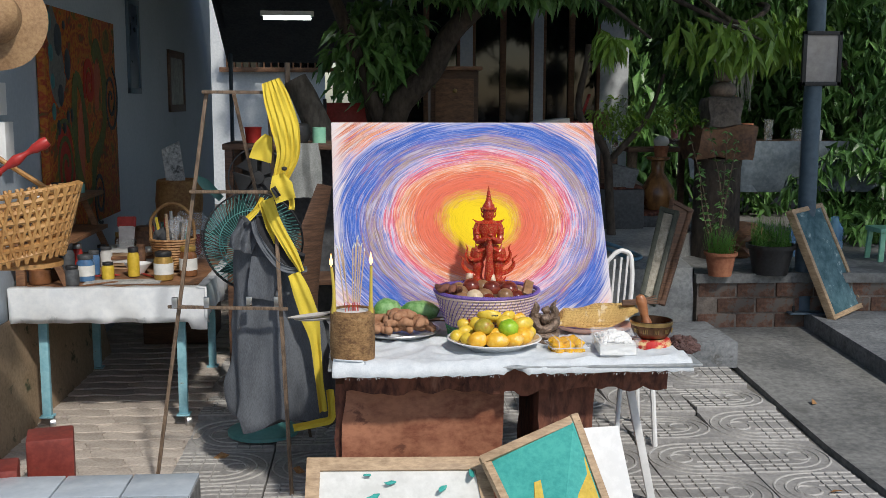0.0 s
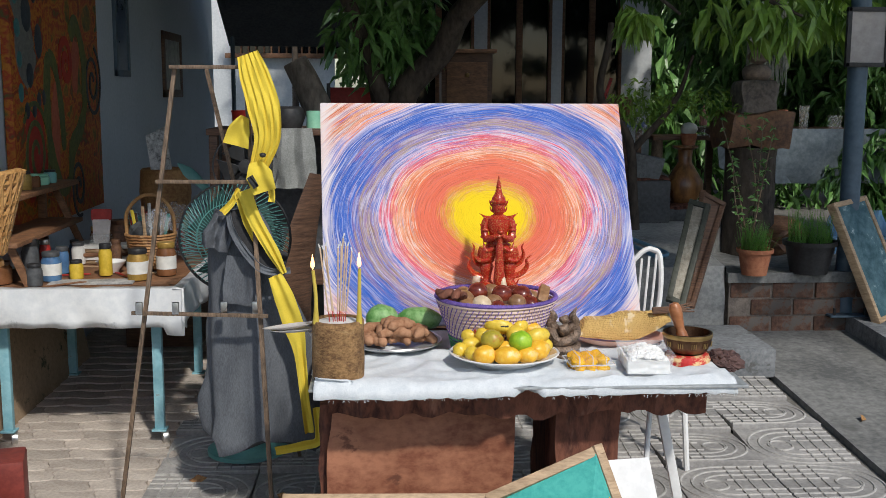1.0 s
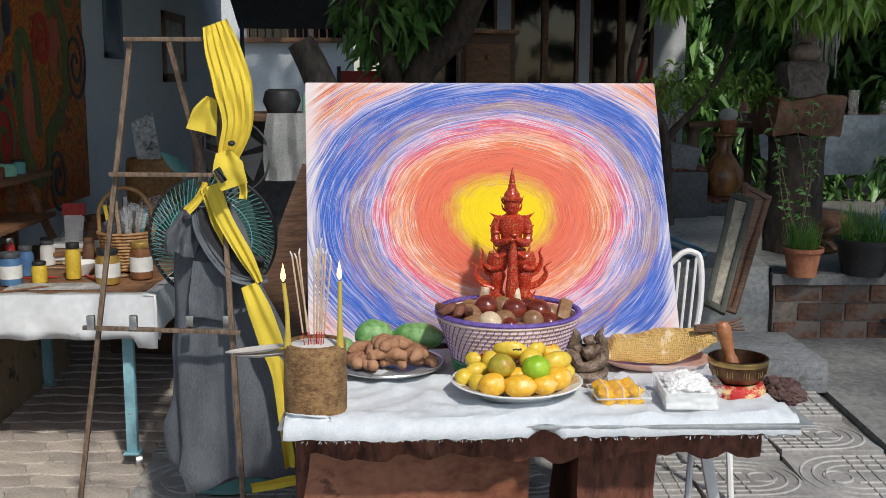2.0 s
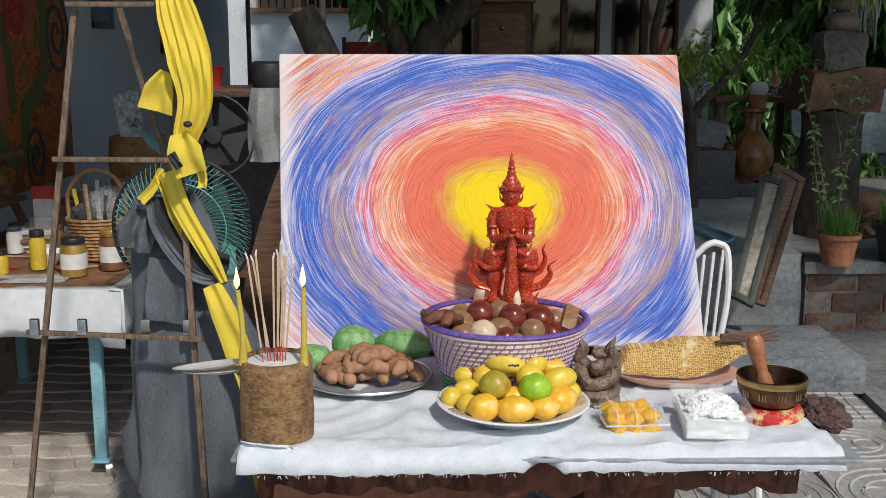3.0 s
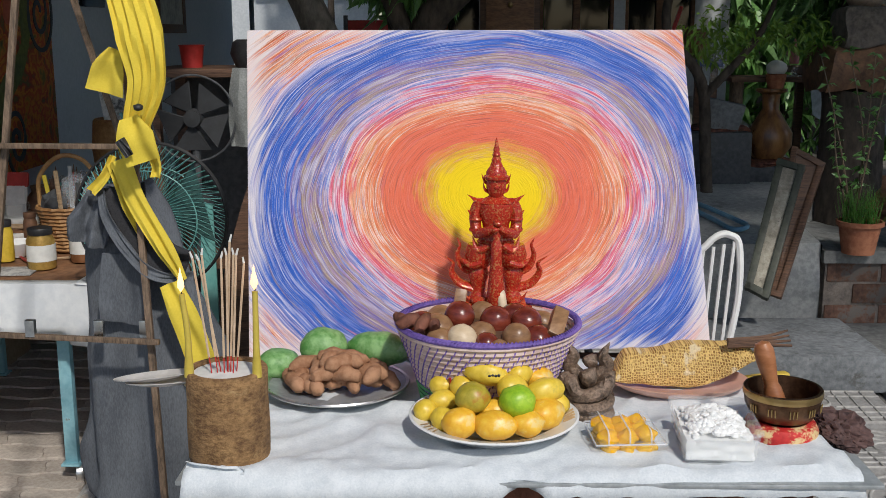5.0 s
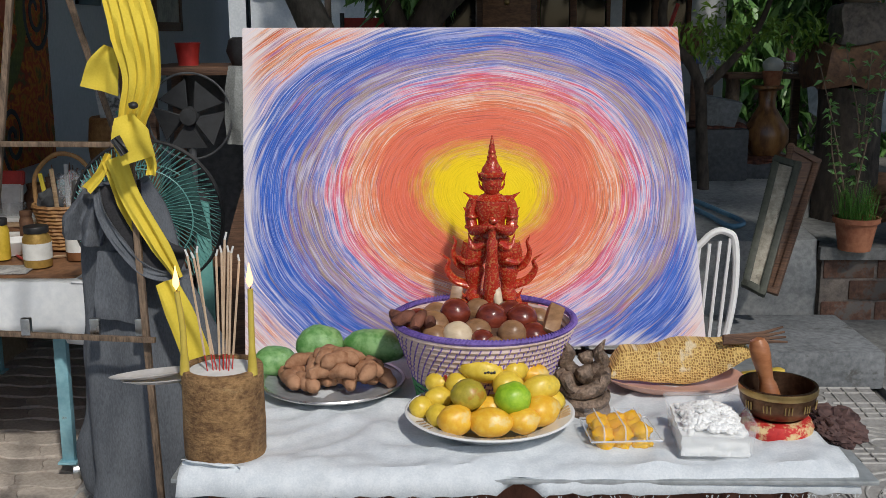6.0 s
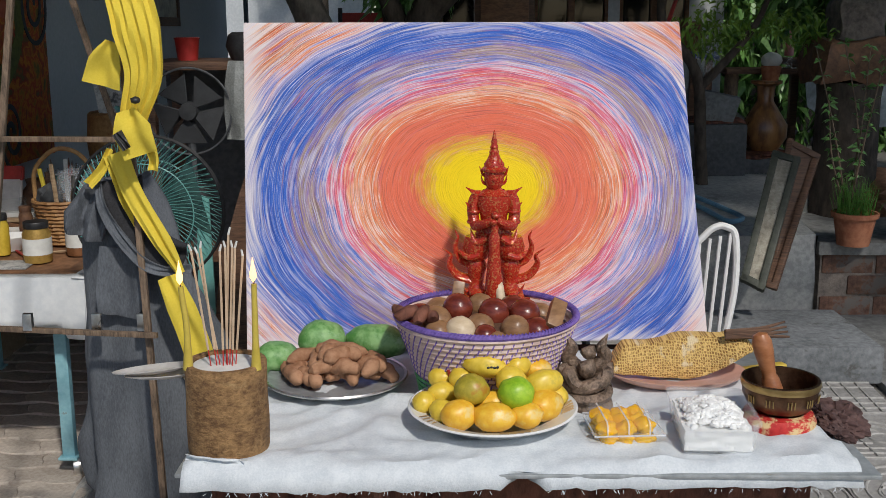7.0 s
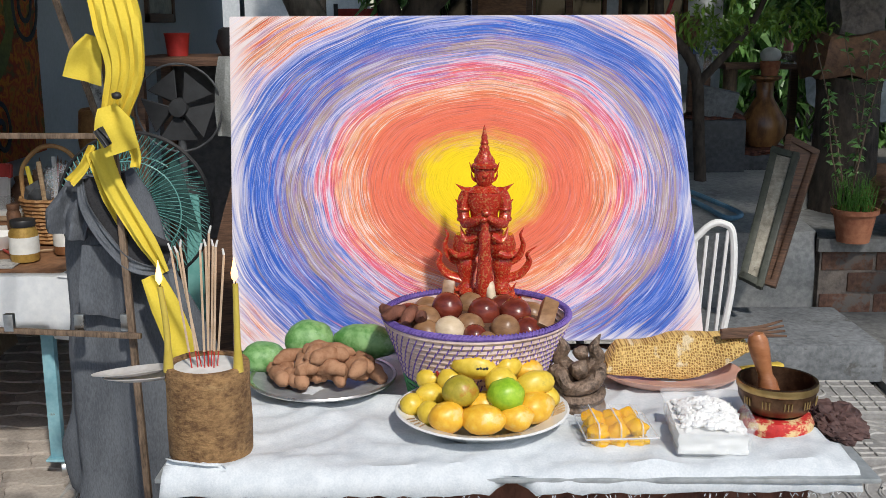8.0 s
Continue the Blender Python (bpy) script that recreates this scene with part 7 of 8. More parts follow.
part("wax", lathe(mesh(), [(0.001, 0.07), (0.025, 0.07), (0.028, 0.13), (0.012, 0.16), (0.004, 0.21)], 16), grainy("pink_wax", (0.6, 0.2, 0.2), (0.7, 0.28, 0.27), 0.4), pk)
part("stand", lathe(mesh(), [(0.001, 0.0), (0.05, 0.0), (0.045, 0.01), (0.018, 0.015), (0.022, 0.07), (0.001, 0.07)], 16), M["frosted"], pk)
solo("wood_post", tube(mesh(), [(1.65, 6.3, 0.5), (1.66, 6.3, 1.15)], 0.04, 10), M["stick"], (0, 0, 0), "grey wooden post among the pots", "post")
solo("wood_shelf", box(mesh(), (1.6, 6.18, 1.15), (2.15, 6.45, 1.18), 0.004), M["darkwood"], (0, 0, 0), "dark plank shelf on the post carrying a candle", "shelf")
solo("grey_slab", box(mesh(), (-0.1, -0.018, -0.08), (0.1, 0.018, 0.08), 0.006, pose(0, 0, 0, 15, 12, 0)), M["slab"], (1.5, 5.93, 0.985), "grey cement tile leaning among the pots", "tile")
tg = thing("stone_trough", (1.5, 6.0, 0.6), "dark cement trough full of soil and bark", "trough")
part("trough", box(mesh(), (-0.2, -0.1, 0), (0.16, 0.12, 0.3), 0.02), M["darkgrey"], tg)
part("soil", blob(mesh(), (-0.02, 0.01, 0.3), (0.16, 0.1, 0.035), (0, 0, 0), 0.35, 3, 4), M["log"], tg, "brown bark chips")
bgp = mesh()
blob(bgp, (0, 0, 0), (0.07, 0.05, 0.1), (0, 0, 0), 0.25, 4, 3)
for v in bgp.verts:
    if v.co.z > 0.03:
        v.co.x *= 0.3
        v.co.y *= 0.3
        v.co.z += 0.05
solo("hanging_bag", bgp, M["frosted"], (1.43, 5.9, 1.26), "knotted clear plastic bag hanging from a branch", "plastic bag")

# blue post with framed notice, slab side
po = thing("steel_post", (2.47, 5.03, 0.19), "dark blue painted round steel post bolted to the slab", "post")
part("pole", tube(mesh(), [(0, 0, 0), (0, 0, 3.2)], 0.055, 20), M["steel"], po)
part("base_plate", box(mesh(), (-0.12, -0.12, 0), (0.12, 0.12, 0.012), 0.002), M["steel"], po)
for x in (-0.09, 0.09):
    for y in (-0.09, 0.09):
        part("bolt", tube(mesh(), [(x, y, 0.0), (x, y, 0.05)], 0.009, 6), M["black"], po)
nb = (2.489, 4.955, 1.781)
frame_of("framed_notice", ((nb[0] - 0.123, nb[1], nb[2] - 0.165), (nb[0] + 0.123, nb[1], nb[2] - 0.165), (nb[0] + 0.123, nb[1], nb[2] + 0.165), (nb[0] - 0.123, nb[1], nb[2] + 0.165)), 0.025, 0.025, M["black"], grainy("faded_notice", (0.33, 0.3, 0.28), (0.45, 0.42, 0.4), 0.5, 20, 4, 0.0), "faded grey notice in a black frame on the post", "notice", "notice")
M["bluegreen_art"] = grainy("blue_green_artwork", (0.03, 0.09, 0.11), (0.12, 0.22, 0.25), 0.7, 24, 7, 0.4, spots=((0.4, 0.5, 0.5), 14.0, 0.3))
lp = [Vector(p) for p in ((2.566, 4.750, 0.150), (2.873, 5.000, 0.184), (2.578, 5.050, 0.867), (2.321, 4.900, 0.837))]
dz = 0.19 - min(p.z for p in lp[:2])
frame_of("leaning_artwork", [p + Vector((0, 0, dz * (1 if i < 2 else 0.5))) for i, p in enumerate(lp)], 0.03, 0.05, M["wood"], M["bluegreen_art"], "blue-green painting in a raw wood frame leaning on the post", "painting", "artwork")
# far right table, water bottles, stool
ft = thing("garden_table", (2.95, 6.9, 0.15), "long garden table covered by a blue-grey sheet", "table")
bm = box(mesh(), (-0.75, -0.4, 1.02), (0.75, 0.4, 1.06), 0.006)
part("top", bm, M["darkwood"], ft)
part("sheet", band(mesh(), [(0, -0.43, 1.07), (0, -0.44, 0.95), (0, -0.43, 0.8), (0, -0.42, 0.68)], [1.6, 1.65, 1.6, 1.2], 5, 0.02, 0.006, 9), grainy("blue_grey_sheet", (0.1, 0.13, 0.15), (0.2, 0.24, 0.27), 0.7, 30, 4, 0.2), ft, "blue-grey sheet hanging in front")
for x in (-0.65, 0.65):
    for y in (-0.3, 0.3):
        part("leg", bar(mesh(), (x, y, 0), (x, y, 1.02), 0.05, 0.05), M["darkwood"], ft)
for k, (x, mt, h, r) in enumerate(((2.4, "teal", 0.1, 0.06), (2.52, "white", 0.11, 0.06), (2.64, "terracotta", 0.12, 0.055), (2.82, "glass", 0.15, 0.035), (3.05, "frosted", 0.08, 0.05), (3.2, "paper", 0.07, 0.05))):
    solo("paint_tub", lathe(mesh(), [(0.001, 0), (r * 0.9, 0), (r, h), (r * 1.05, h), (r * 1.05, h + 0.02), (0.001, h + 0.02)], 20), M[mt], (x, 6.65, 1.21), {"teal": "teal paint tub on the garden table", "white": "white plastic tub on the garden table", "terracotta": "orange plastic tub on the garden table", "glass": "clear glass bottle on the garden table", "frosted": "cloudy plastic box on the garden table", "paper": "pale paper cup on the garden table"}[mt], "tub", "tubs on the garden table")
M["water"] = glassy("blue_water_bottle", (0.25, 0.5, 0.8), 0.08, 0.45)
for k, (x, y) in enumerate(((2.72, 5.75), (2.86, 5.78), (2.98, 5.74), (2.8, 5.95))):
    solo("water_bottle", lathe(mesh(), [(0.001, 0), (0.06, 0), (0.062, 0.1), (0.056, 0.11), (0.062, 0.12), (0.06, 0.2), (0.03, 0.25), (0.026, 0.28), (0.001, 0.28)], 20), M["water"], (x, y, PZ), "clear blue plastic water bottle standing on the planter", "bottle", "water bottles")
st = thing("plastic_stool", (3.3, 5.5, PZ - 0.0), "pale green plastic stool standing on the planter", "stool")
part("seat", box(mesh(), (-0.16, -0.12, 0.2), (0.16, 0.12, 0.235), 0.012), M["green_plastic"], st)
for x in (-0.13, 0.13):
    for y in (-0.09, 0.09):
        part("leg", bar(mesh(), (x * 1.1, y * 1.1, 0), (x, y, 0.21), 0.035, 0.02), M["green_plastic"], st)
solo("stump", blob(mesh(), (0, 0, 0.1), (0.26, 0.2, 0.12), (0, 0, 0), 0.35, 8, 4), M["brown"], (2.28, 5.75, PZ), "gnarled brown wood stump lying on the planter", "stump")
solo("white_stick", tube(mesh(), [(2.2, 5.75, PZ), (2.235, 5.75, 1.56)], 0.009, 8), M["straw"], (0, 0, 0), "peeled white stick standing in the planter", "stick")

# ---- white metal chair ----
wc = thing("metal_chair", (0.815, 3.25, 0.0), "white enamelled metal garden chair with a fanned bar back", "chair")
bp_ = []
for k, (x, z) in enumerate(((-0.16, 0.42), (-0.2, 0.68), (-0.15, 0.755), (-0.02, 0.765), (0.05, 0.82), (0.09, 0.825), (0.12, 0.79), (0.12, 0.63), (0.08, 0.42))):
    bp_.append((x, 0.08 + 0.1 * (z - 0.42), z))
part("back_loop", tube(mesh(), smooth_path(bp_), 0.011, 8), M["white"], wc)
for k in range(7):
    u = k / 6
    part("back_bar", tube(mesh(), [(-0.1 + 0.17 * u, 0.085, 0.43), (-0.08 + 0.185 * u, 0.12, 0.755 + 0.05 * u)], 0.006, 6), M["white"], wc)
part("seat", lathe(mesh(), [(0.001, 0.42), (0.2, 0.42), (0.21, 0.43), (0.2, 0.445), (0.001, 0.44)], 32, Matrix.Translation((-0.02, -0.08, 0))), M["white"], wc)
for x in (-0.17, 0.14):
    for y in (-0.2, 0.06):
        part("leg", tube(mesh(), [(x * 1.15, y * 1.2, 0), (x, y, 0.425)], 0.012, 8), M["white"], wc)
solo("dark_cushion", blob(mesh(), (0, 0, 0), (0.18, 0.17, 0.035), (0, 0, 0), 0.1, 6, 3), grainy("dark_red_cushion", (0.1, 0.02, 0.03), (0.2, 0.05, 0.06), 0.9, 80, 8, 0.2), (0.76, 3.17, 0.485), "dark red cushion on the white chair", "cushion")
pv = thing("white_stand", (0.66, 2.35, 0), "white painted folding leg stand beside the log table", "stand")
part("leg", tube(mesh(), smooth_path([(-0.02, -0.1, 0.0), (-0.045, -0.12, 0.3), (-0.02, -0.05, 0.52)]), 0.009, 8), M["white"], pv)
part("leg", bar(mesh(), (0.0, -0.02, 0.56), (0.13, 0.02, 0.0), 0.03, 0.02), M["white"], pv)

# ---- near left: hat, cradle basket, red stools ----
rp = thing("red_post", (-1.545, 2.02, 0.0), "slim red painted post at the yard's edge", "post")
part("pole", bar(mesh(), (-0.015, 0, 0), (-0.015, 0, 2.4), 0.04, 0.04), M["red"], rp)
part("arm", tube(mesh(), smooth_path([(-0.01, 0.0, 1.2), (0.07, 0.0, 1.27), (0.16, 0.01, 1.336), (0.24, 0.03, 1.386)]), [0.013 + 0.005 * math.sin(i * 1.3) + (0.008 if i > 16 else 0) for i in range(19)], 10), M["red"], rp, "turned red wooden arm")
# straw colour darkened to put the hat's shade into it
M["hat"] = grainy("shaded_straw", (0.22, 0.12, 0.055), (0.38, 0.24, 0.12), 0.75, 90, 8, 0.5)
hatp = (-1.426, 2.100, 1.761)
hat = thing("straw_hat", (hatp[0] - 0.02, 2.04, hatp[2]), "woven straw hat hung high on the red post", "hat")
part("brim", lathe(mesh(), [(0.08, 0.03), (0.155, 0.0), (0.16, 0.004), (0.085, 0.036)], 36, pose(0, 0, 0, 80, 0, 10), 1, 0.02, False), M["hat"], hat)
part("crown", lathe(mesh(), [(0.085, 0.03), (0.08, 0.09), (0.05, 0.12), (0.001, 0.125)], 28, pose(0, 0, 0, 80, 0, 10), 1, 0.02, False), M["hat"], hat)
cr = thing("rattan_cradle", (-1.52, 2.2, 1.1), "open-weave golden rattan basket slung from the red arm", "basket")
bm = mesh()
M["rattan"] = grainy("golden_rattan", (0.32, 0.15, 0.045), (0.52, 0.29, 0.1), 0.5, 60, 8, 0.3)
tube(bm, [((0.15 + 0.008 * k) * math.cos(k * 6.2832) + 0.05, (0.13 + 0.006 * k) * math.sin(k * 6.2832), -0.13 + 0.03 * k + 0.03 * math.cos(k * 6.2832)) for k in np.linspace(0, 8, 289)], 0.01, 6)
wv = part("weft", bm, M["rattan"], cr)
bm = mesh()
for i in range(34):
    a = i * 2 * math.pi / 34
    for d in (-0.16, 0.16):
        pts = [((0.15 + 0.065 * t) * 1.02 * math.cos(a + d * t * 2) + 0.05, (0.13 + 0.05 * t) * 1.02 * math.sin(a + d * t * 2), -0.13 + 0.24 * t + 0.03 * math.cos(a + d * t * 2)) for t in (0, 0.35, 0.7, 1)]
        tube(bm, pts, 0.007, 5)
part("weave", bm, M["rattan"], cr)
part("bottom", lathe(mesh(), [(0.001, -0.14), (0.15, -0.14), (0.15, -0.125), (0.001, -0.125)], 28, Matrix.Translation((0.05, 0, 0)), 0.75), M["rattan"], cr)
part("handle", tube(mesh(), smooth_path([(-0.12, 0, 0.1), (-0.05, -0.02, 0.2), (0.0, -0.05, 0.235), (0.06, -0.05, 0.2), (0.16, 0, 0.12)]), 0.009, 8), M["rattan"], cr)
for x, y, s, h in ((-1.5, 2.55, 0.085, 0.26), (-1.6, 2.25, 0.075, 0.24)):
    bm = box(mesh(), (-s, -s, 0), (s, s, h), 0.012)
    solo("red_stool", bm, grainy("worn_red_paint", (0.16, 0.025, 0.018), (0.27, 0.05, 0.035), 0.55, 40, 6, 0.3, spots=((0.1, 0.05, 0.04), 12.0, 0.2)), (x, y, 0), "stubby red painted wooden block stool", "stool", "red stools", 15)

# ---- trees ----


def limb(bm, pts, r0, r1):
    path = smooth_path(pts, 8)
    path = [p + Vector((noise.noise(p * 3), noise.noise(p * 3 + Vector((7, 0, 0))), 0)) * r0 * 0.5 for p in path]
    tube(bm, path, np.linspace(r0, r1, len(path)).tolist(), 10)
    return path


def tree(name, label, base, trunks, clumps, leaf_mt, size, seed, n_leaf, hang=0.3):
    t = thing(name, base, label, "tree")
    for k, (pts, r0, r1) in enumerate(trunks):
        bm = mesh()
        limb(bm, pts, r0, r1)
        part("limb" if k else "trunk", bm, M["tree_bark"], t)
    rg = random.Random(seed)
    vs, fs = [], []
    for (cx, cy, cz), (rx, ry, rz), share in clumps:
        for k in range(int(n_leaf * share)):
            while True:
                q = Vector((rg.uniform(-1, 1), rg.uniform(-1, 1), rg.uniform(-1, 1)))
                if 0.1 < q.length < 1 and noise.noise(Vector((cx + q.x * rx, cy + q.y * ry, cz + q.z * rz)) * 2.2) > -0.22:
                    break
            p = Vector((cx + q.x * rx, cy + q.y * ry, cz + q.z * rz))
            d = Vector((rg.uniform(-1, 1), rg.uniform(-1, 1), rg.uniform(-1, 0.3) - hang))
            leaf_into(vs, fs, p, d, size * rg.uniform(0.6, 1.3), rg, 0.36)
    leaves("crown", vs, fs, leaf_mt, t)
    return t


# the last three clumps hang above the view, added to shade yard and house
tree("courtyard_tree", "old leaning courtyard tree with dark hanging leaves and added shade clumps", (-0.2, 6.2, 0.15),
     [([(0.0, 0, 0), (0.0, 0, 0.8), (0.1, 0, 1.25), (0.45, -0.2, 1.75), (0.9, -0.5, 2.3)], 0.13, 0.06), ([(0.05, 0, 1.1), (-0.15, 0, 1.6), (-0.32, 0, 2.1), (-0.4, 0.1, 2.7)], 0.06, 0.04), ([(-0.05, 0.1, 0), (0.02, 0.1, 0.7), (-0.1, 0.1, 1.4), (-0.05, 0.1, 1.9)], 0.05, 0.02), ([(0.9, -0.5, 2.3), (1.3, -0.9, 2.7), (1.8, -1.4, 3.0)], 0.06, 0.03)],
     [((0.8, -0.5, 2.5), (1.15, 0.9, 0.45), 0.26), ((0.0, 0.2, 1.75), (0.38, 0.4, 0.4), 0.03), ((1.2, -2.2, 3.3), (1.9, 1.4, 0.6), 0.21), ((1.2, -3.2, 3.8), (2.2, 1.0, 0.5), 0.15), ((1.0, -0.6, 5.6), (2.8, 2.2, 0.9), 0.2)], "leaf", 0.15, 3, 26000)
# the long limb and three overhead clumps are unseen, added to shade the planter side
tree("garden_tree", "tall garden tree with broad glossy leaves and an added shading limb", (2.9, 8.2, 0.15),
     [([(0, 0, 0), (0.05, 0, 1.2), (0.0, -0.2, 2.4), (-0.2, -0.6, 3.4)], 0.1, 0.05), ([(0.02, 0, 1.4), (0.4, -0.3, 2.2), (0.9, -0.8, 3.0)], 0.05, 0.03), ([(-0.2, -0.6, 3.4), (0.2, -3.0, 3.7), (0.5, -5.6, 3.5)], 0.06, 0.02)],
     [((-0.3, -0.9, 2.5), (1.3, 0.9, 0.5), 0.17), ((0.8, 0.2, 1.9), (1.4, 0.9, 1.0), 0.3), ((0.4, -2.8, 3.6), (2.0, 1.7, 0.6), 0.1), ((0.6, -2.2, 5.4), (2.6, 2.2, 0.9), 0.03), ((0.5, -5.4, 3.55), (1.9, 1.2, 0.4), 0.1)], "leaf", 0.17, 5, 26000)
# the high third clump is out of view, an extra sun blocker
tree("hedge_tree", "dense dark shrubby tree behind the planter", (4.4, 7.4, 0.15),
     [([(0, 0, 0), (0.1, 0, 1.0), (0.2, -0.1, 2.2)], 0.07, 0.03), ([(0, 0, 0.3), (-0.5, -0.2, 1.0), (-0.8, -0.3, 1.7)], 0.05, 0.02)],
     [((0.0, -0.2, 1.4), (1.2, 0.9, 1.1), 0.5), ((-0.6, -1.0, 0.75), (0.9, 0.5, 0.45), 0.2), ((0.3, -2.0, 3.3), (1.6, 2.0, 0.7), 0.1)], "leaf", 0.13, 7, 12000)
tree("far_tree", "dark bushy trees closing the garden", (3.5, 11.5, 0.15), [([(0, 0, 0), (0, 0, 3)], 0.12, 0.06), ([(-2, 0, 0), (-2, 0, 3)], 0.1, 0.05), ([(2.5, 0, 0), (2.5, 0, 3)], 0.1, 0.05)],
     [((0, 0, 2.2), (4.5, 1.0, 2.4), 1.0)], "leaf", 0.26, 9, 12000)
tree("oleander", "light green bush behind the white wall", (-1.3, 11.8, 0.15), [([(0, 0, 0), (0, 0, 2.2)], 0.05, 0.03)], [((0.4, 0, 3.0), (0.9, 0.5, 0.9), 1.0)], "leaf_light", 0.16, 12, 1500)
tree("leafy_shrub", "leafy bright green shrub growing among the pots", (1.5, 5.75, 0.9), [([(-0.1, 0, -0.7), (-0.15, 0, 0.2), (-0.35, 0, 0.55), (-0.3, 0, 1.0)], 0.035, 0.02), ([(-0.15, 0, 0.2), (0.1, -0.05, 0.5), (0.2, -0.1, 0.8)], 0.025, 0.01)],
     [((0.0, 0.1, 0.5), (0.3, 0.25, 0.17), 0.65), ((0.35, 0.0, 0.5), (0.3, 0.15, 0.12), 0.35)], "leaf_light", 0.055, 14, 620, 0.0)
tree("hanging_leaves", "bright young leaves drooping from the branch", (0.75, 4.7, 1.78), [([(0.2, 0.6, 0.5), (0.4, 0.2, 0.3), (0.6, 0, 0.1)], 0.02, 0.008), ([(0.6, 0.5, 0.5), (1.0, 0.2, 0.25), (1.3, 0.1, 0.1)], 0.02, 0.008)],
     [((0.45, 0.1, 0.14), (0.14, 0.12, 0.1), 0.2), ((1.1, 0.2, 0.12), (0.4, 0.2, 0.14), 0.4), ((1.6, 0.7, 0.17), (0.38, 0.25, 0.16), 0.4)], "leaf_light", 0.14, 17, 380, 0.7)
ms = mesh()
rg = random.Random(21)
for k in range(150):
    x, y = rg.uniform(-0.14, 0.14), rg.uniform(-0.06, 0.06)
    L = rg.uniform(0.25, 0.6)
    pts = [(x + 0.02 * noise.noise(Vector((k, i * 0.5, 0))), y, -L * i / 6) for i in range(7)]
    tube(ms, pts, 0.0035, 3)
solo("hanging_moss", ms, grainy("grey_moss", (0.16, 0.17, 0.14), (0.3, 0.31, 0.26), 0.9, 60, 8, 0.2), (2.28, 5.95, 2.05), "grey strands of hanging moss under the branch", "moss", kind="stuff")
solo("moss_branch", tube(mesh(), smooth_path([(2.0, 6.1, 2.3), (2.3, 5.95, 2.06), (2.6, 6.2, 2.2), (2.9, 7.6, 2.35)]), 0.02, 8), M["tree_bark"], (0, 0, 0), "bare branch carrying hanging moss", "branch")
# wall added behind the trees so that the background stays dark
gw = thing("garden_wall", (3.0, 13.6, 0), "plain dark wall added to close off the garden", "wall", kind="structure")
part("masonry", box(mesh(), (-3.5, 0, 0), (9, 0.2, 3.0)), M["stone"], gw, smooth=False)

# low tiled bench near the red stools
tbn = thing("tiled_bench", (-1.3, 1.8, 0), "low bench topped with pale blue-grey ceramic tiles", "bench")
part("base", box(mesh(), (-0.5, -0.45, 0), (0.42, 0.4, 0.2), 0.01), M["concrete"], tbn)
M["ceramic"] = grainy("pale_ceramic", (0.42, 0.48, 0.54), (0.52, 0.58, 0.63), 0.2, 20, 3, 0.0, vary=0.08)
bq = finish(box(mesh(), (-0.112, -0.103, 0.2), (0.112, 0.103, 0.216), 0.004), "tile", M["ceramic"])
for i in range(4):
    for j in range(4):
        ob = new("tile", bq)
        ob.parent = tbn
        ob.location = (-0.385 + 0.23 * i, -0.345 + 0.213 * j, 0)
# more pots of colour and tools on the work table
rg = random.Random(77)
kinds = [("small dark bottle of ink on the work table", "bottle", "darkgrey", "black"), ("small tin of red paint on the work table", "tin", "red", "silver"), ("amber glass jar on the work table", "jar", "amber", "gold_powder"), ("blue paint tin on the work table", "tin", "blue_can", "darkgrey"), ("brown clay cup on the work table", "cup", "clay", "clay"), ("yellow paint jar on the work table", "jar", "yellow_paint", "black")]
spots_xy = [(-1.62, 3.36), (-1.7, 3.75), (-1.72, 3.62), (-1.6, 3.66), (-1.42, 3.86), (-1.4, 3.6), (-1.3, 4.22), (-1.22, 4.3), (-1.6, 4.2), (-1.66, 4.05), (-1.45, 4.3), (-1.5, 3.52)]
for k, (x, y) in enumerate(spots_xy):
    lb, ct, b, l = kinds[k % 6]
    jar((x, y, LZ), rg.uniform(0.022, 0.034), rg.uniform(0.06, 0.15), b, l, lb, ct, group="pots of colour")
for k in range(7):
    x, y = rg.uniform(-1.6, -1.1), rg.uniform(3.32, 3.9)
    solo("loose_brush", tube(mesh(), [(-0.09, 0, 0.006), (0.06, 0, 0.007), (0.09, 0, 0.006)], [0.003, 0.005, 0.002], 6), M[("brown", "red", "wood")[k % 3]], (x, y, LZ - 0.003), "paint brush lying on the work table", "brush", "loose brushes", turn=rg.uniform(0, 180))
solo("newspaper", box(mesh(), (-0.17, -0.06, 0), (0.17, 0.06, 0.004), 0.001), grainy("newsprint", (0.2, 0.2, 0.2), (0.5, 0.49, 0.47), 0.8, 90, 14, 0.0), (-1.413, 3.441, 0.687), "paint-spotted newspaper lying on the table", "newspaper", turn=4)

# ---- paving, piece by piece ----
TS = 0.4


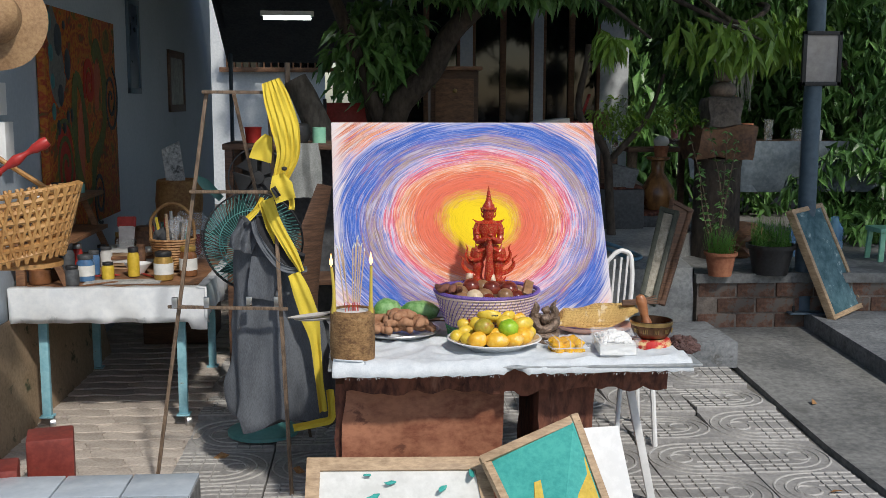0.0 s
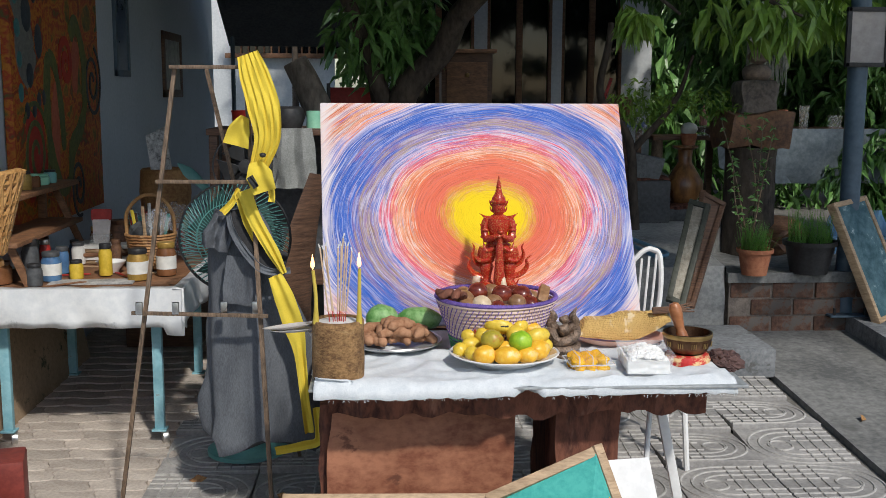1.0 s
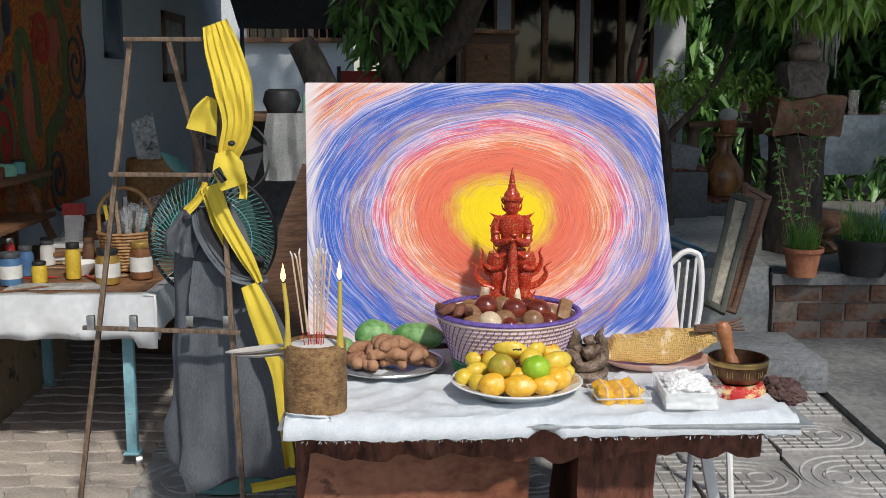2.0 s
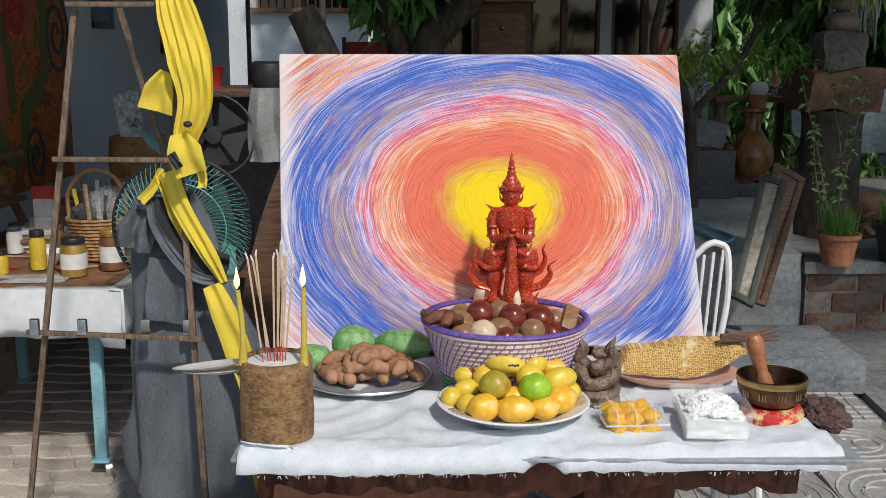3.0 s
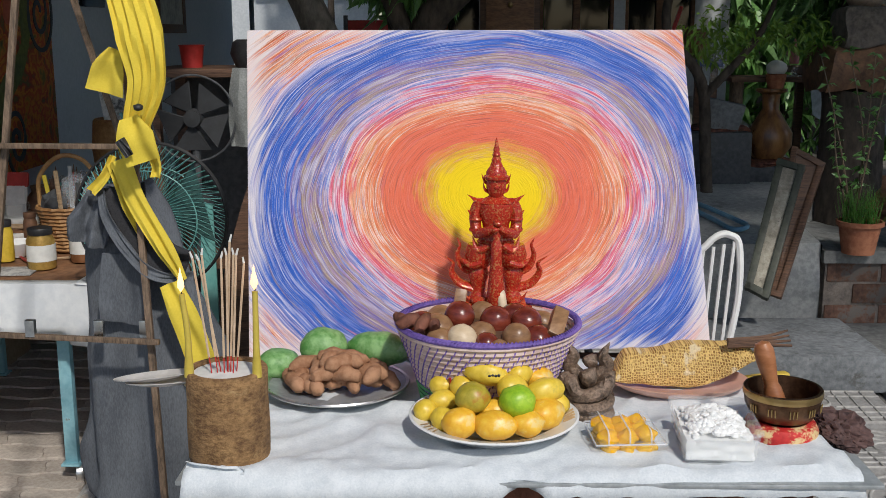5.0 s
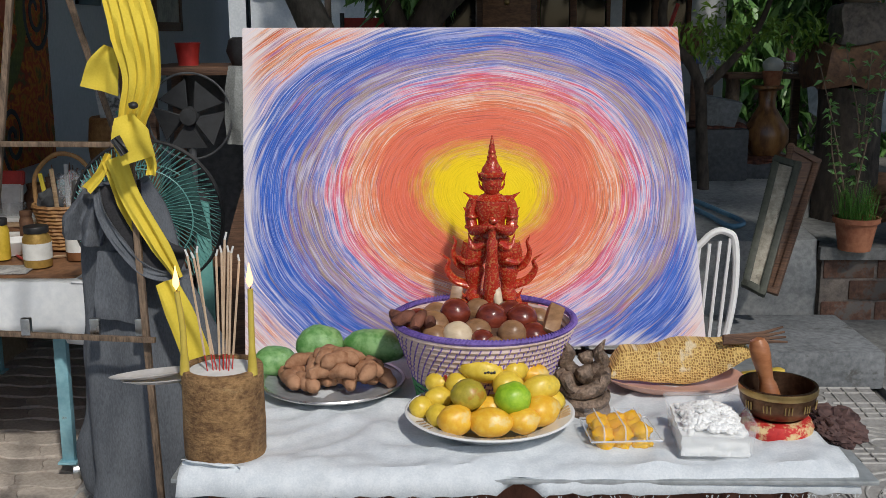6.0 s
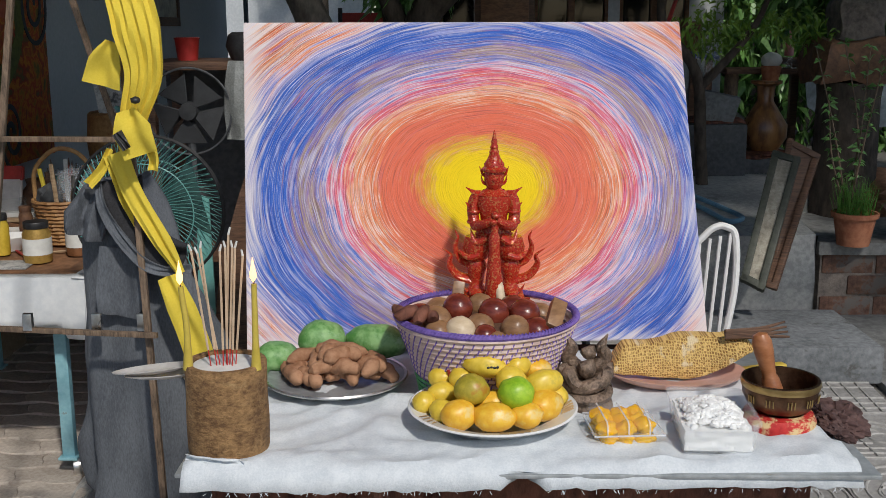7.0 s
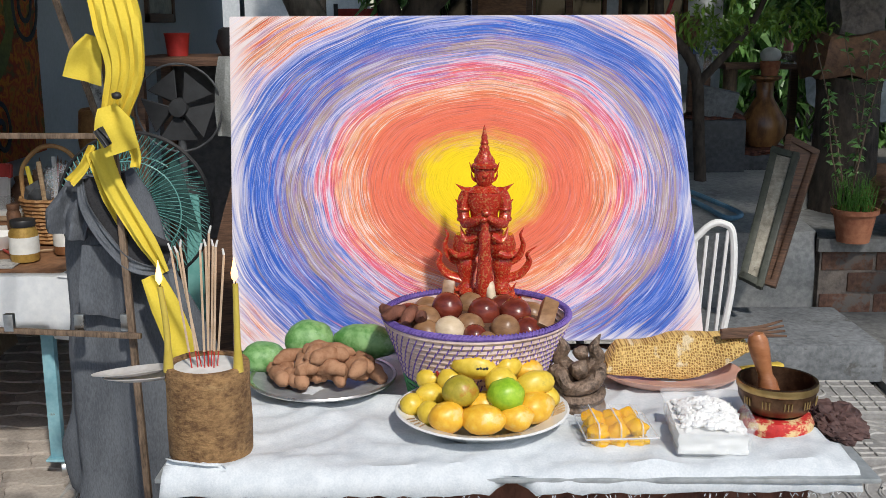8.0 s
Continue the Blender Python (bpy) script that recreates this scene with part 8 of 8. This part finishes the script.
def tile_mesh():
    bm = mesh()
    h = TS / 2 - 0.003
    box(bm, (-h, -h, -0.03), (h, h, 0.0), 0.003)

    def arc(cx, cy, r, a0, a1, n, w=0.011, z=0.005):
        ring = []
        for i in range(n + 1):
            a = a0 + (a1 - a0) * i / n
            c, s = math.cos(a), math.sin(a)
            ring.append([bm.verts.new((cx + q * c, cy + q * s, zz)) for q, zz in ((r - w / 2, 0.0), (r - w / 4, z), (r + w / 4, z), (r + w / 2, 0.0))])
        for p, q in zip(ring, ring[1:]):
            for k in range(3):
                f = bm.faces.new((p[k], p[k + 1], q[k + 1], q[k]))
                f.material_index = 1

    def line(x0, y0, x1, y1, w=0.009, z=0.005):
        d = Vector((x1 - x0, y1 - y0, 0)).normalized()
        s = Vector((-d.y, d.x, 0)) * w
        v = [[bm.verts.new(Vector((x, y, 0)) + s * q + Vector((0, 0, zz))) for q, zz in ((-0.5, 0.0), (-0.25, z), (0.25, z), (0.5, 0.0))] for x, y in ((x0, y0), (x1, y1))]
        for k in range(3):
            f = bm.faces.new((v[0][k], v[0][k + 1], v[1][k + 1], v[1][k]))
            f.material_index = 1

    arc(-0.06, 0.0, 0.05, 0, 2 * math.pi, 20)
    for r in (0.1, 0.145, 0.188):
        arc(-0.0, 0.0, r, math.pi / 2, 3 * math.pi / 2, 14)
        for s in (-1, 1):
            line(0.0, s * r, 0.195, s * r)
    for x in (0.03, 0.085, 0.14):
        line(x, -0.188, x, 0.188)
    line(0.0, 0.05, 0.195, 0.05)
    line(0.0, -0.05, 0.195, -0.05)
    return finish(bm, "paving_tile", [M["tile"], M["ridge"]], False)


tile_floor = thing("tiled_floor", (0, 0, 0), "grey cement paving tiles moulded with arcs and circles", "floor", kind="structure")
tm = tile_mesh()
rg = random.Random(31)
for i in range(7):
    for j in range(15):
        x, y = -1.1 + TS * (i + 0.5), -0.95 + TS * (j + 0.5)
        if x > 1.75:
            continue
        ob = new("paving_tile", tm)
        ob.parent = tile_floor
        tilt = math.degrees(math.atan(0.05)) if 3.1 < y < 5.9 else 0.0
        ob.matrix_basis = pose(x, y, rim_ground(y) + rg.uniform(-0.001, 0.001), tilt, 0, 180 * ((i + j) % 2))


def paver_mesh():
    """An interlocking paver with wavy sides."""
    bm = mesh()
    L, W = 0.215, 0.105
    pts = []
    n = 6
    for side in range(4):
        for k in range(n):
            u = k / n
            if side == 0:
                pts.append((-L / 2 + L * u, -W / 2 + 0.012 * math.sin(u * 2 * math.pi)))
            elif side == 1:
                pts.append((L / 2 + 0.01 * math.sin(u * 2 * math.pi), -W / 2 + W * u))
            elif side == 2:
                pts.append((L / 2 - L * u, W / 2 + 0.012 * math.sin((1 - u) * 2 * math.pi)))
            else:
                pts.append((-L / 2 + 0.01 * math.sin((1 - u) * 2 * math.pi), W / 2 - W * u))
    f = [bm.verts.new((x * 0.985, y * 0.972, 0.0)) for x, y in pts]
    g = [bm.verts.new((x * 0.995, y * 0.988, -0.003)) for x, y in pts]
    b = [bm.verts.new((x * 0.995, y * 0.988, -0.04)) for x, y in pts]
    bm.faces.new(f)
    for p, q in ((f, g), (g, b)):
        for i in range(len(p)):
            j = (i + 1) % len(p)
            bm.faces.new((p[i], q[i], q[j], p[j]))
    return finish(bm, "paver", M["paver"], False)


paver_floor = thing("paver_floor", (0, 0, 0), "worn brown interlocking pavers of the workshop side", "floor", kind="structure")
pm = paver_mesh()
count = 0
for j in range(44):
    y = 1.9 + 0.105 * j
    for i in range(5):
        x = -1.215 - 0.215 * i + (0.05 if j % 2 else 0.0)
        if x < -1.95 or x > -1.1 or count > 298:
            continue
        count += 1
        ob = new("paver", pm)
        ob.parent = paver_floor
        ob.matrix_basis = pose(x - 0.0, y, rim_ground(y) + rg.uniform(-0.002, 0.001), rg.uniform(-0.4, 0.4), rg.uniform(-0.4, 0.4), 0)

# bricks of the planter
bmq = box(mesh(), (-0.118, -0.05, -0.045), (0.118, 0.05, 0.045), 0.008)
brick_me = finish(bmq, "brick", M["brick"])
for row in range(3):
    for i in range(15):
        ob = new("brick", brick_me)
        ob.parent = PLANTER
        ob.matrix_basis = pose(0.118 + 0.25 * i + (0.125 if row % 2 else 0.0), 0.03 + rg.uniform(-0.008, 0.008), 0.04 + 0.1 * row, 0, 0, rg.uniform(-2, 2))
    for i in range(5):
        ob = new("brick", brick_me)
        ob.parent = PLANTER
        ob.matrix_basis = pose(0.03 + rg.uniform(-0.006, 0.006), 0.24 + 0.25 * i + (0.1 if row % 2 else 0.0), 0.04 + 0.1 * row, 0, 0, 90 + rg.uniform(-2, 2))

# fallen leaves
for x, y, t in ((-0.95, 2.95, 20), (-0.7, 3.6, 80), (-0.55, 2.75, 140), (2.2, 5.2, 40), (1.5, 2.4, 10), (-0.9, 2.35, 200), (1.9, 3.5, 60)):
    vs, fs = [], []
    leaf_into(vs, fs, (0, 0, 0.004), (1, 0, 0.05), 0.07, rg, 0.5, 0.0)
    me = bpy.data.meshes.new("fallen_leaf")
    me.from_pydata([tuple(v) for v in vs], [], fs)
    me.materials.append(M["wicker"])
    ob = new("fallen_leaf", me)
    ob.matrix_basis = pose(x, y, rim_ground(y) + 0.006, 0, 0, t)
    tagged(ob, "dry brown leaf fallen on the paving", "leaf", "fallen leaves")
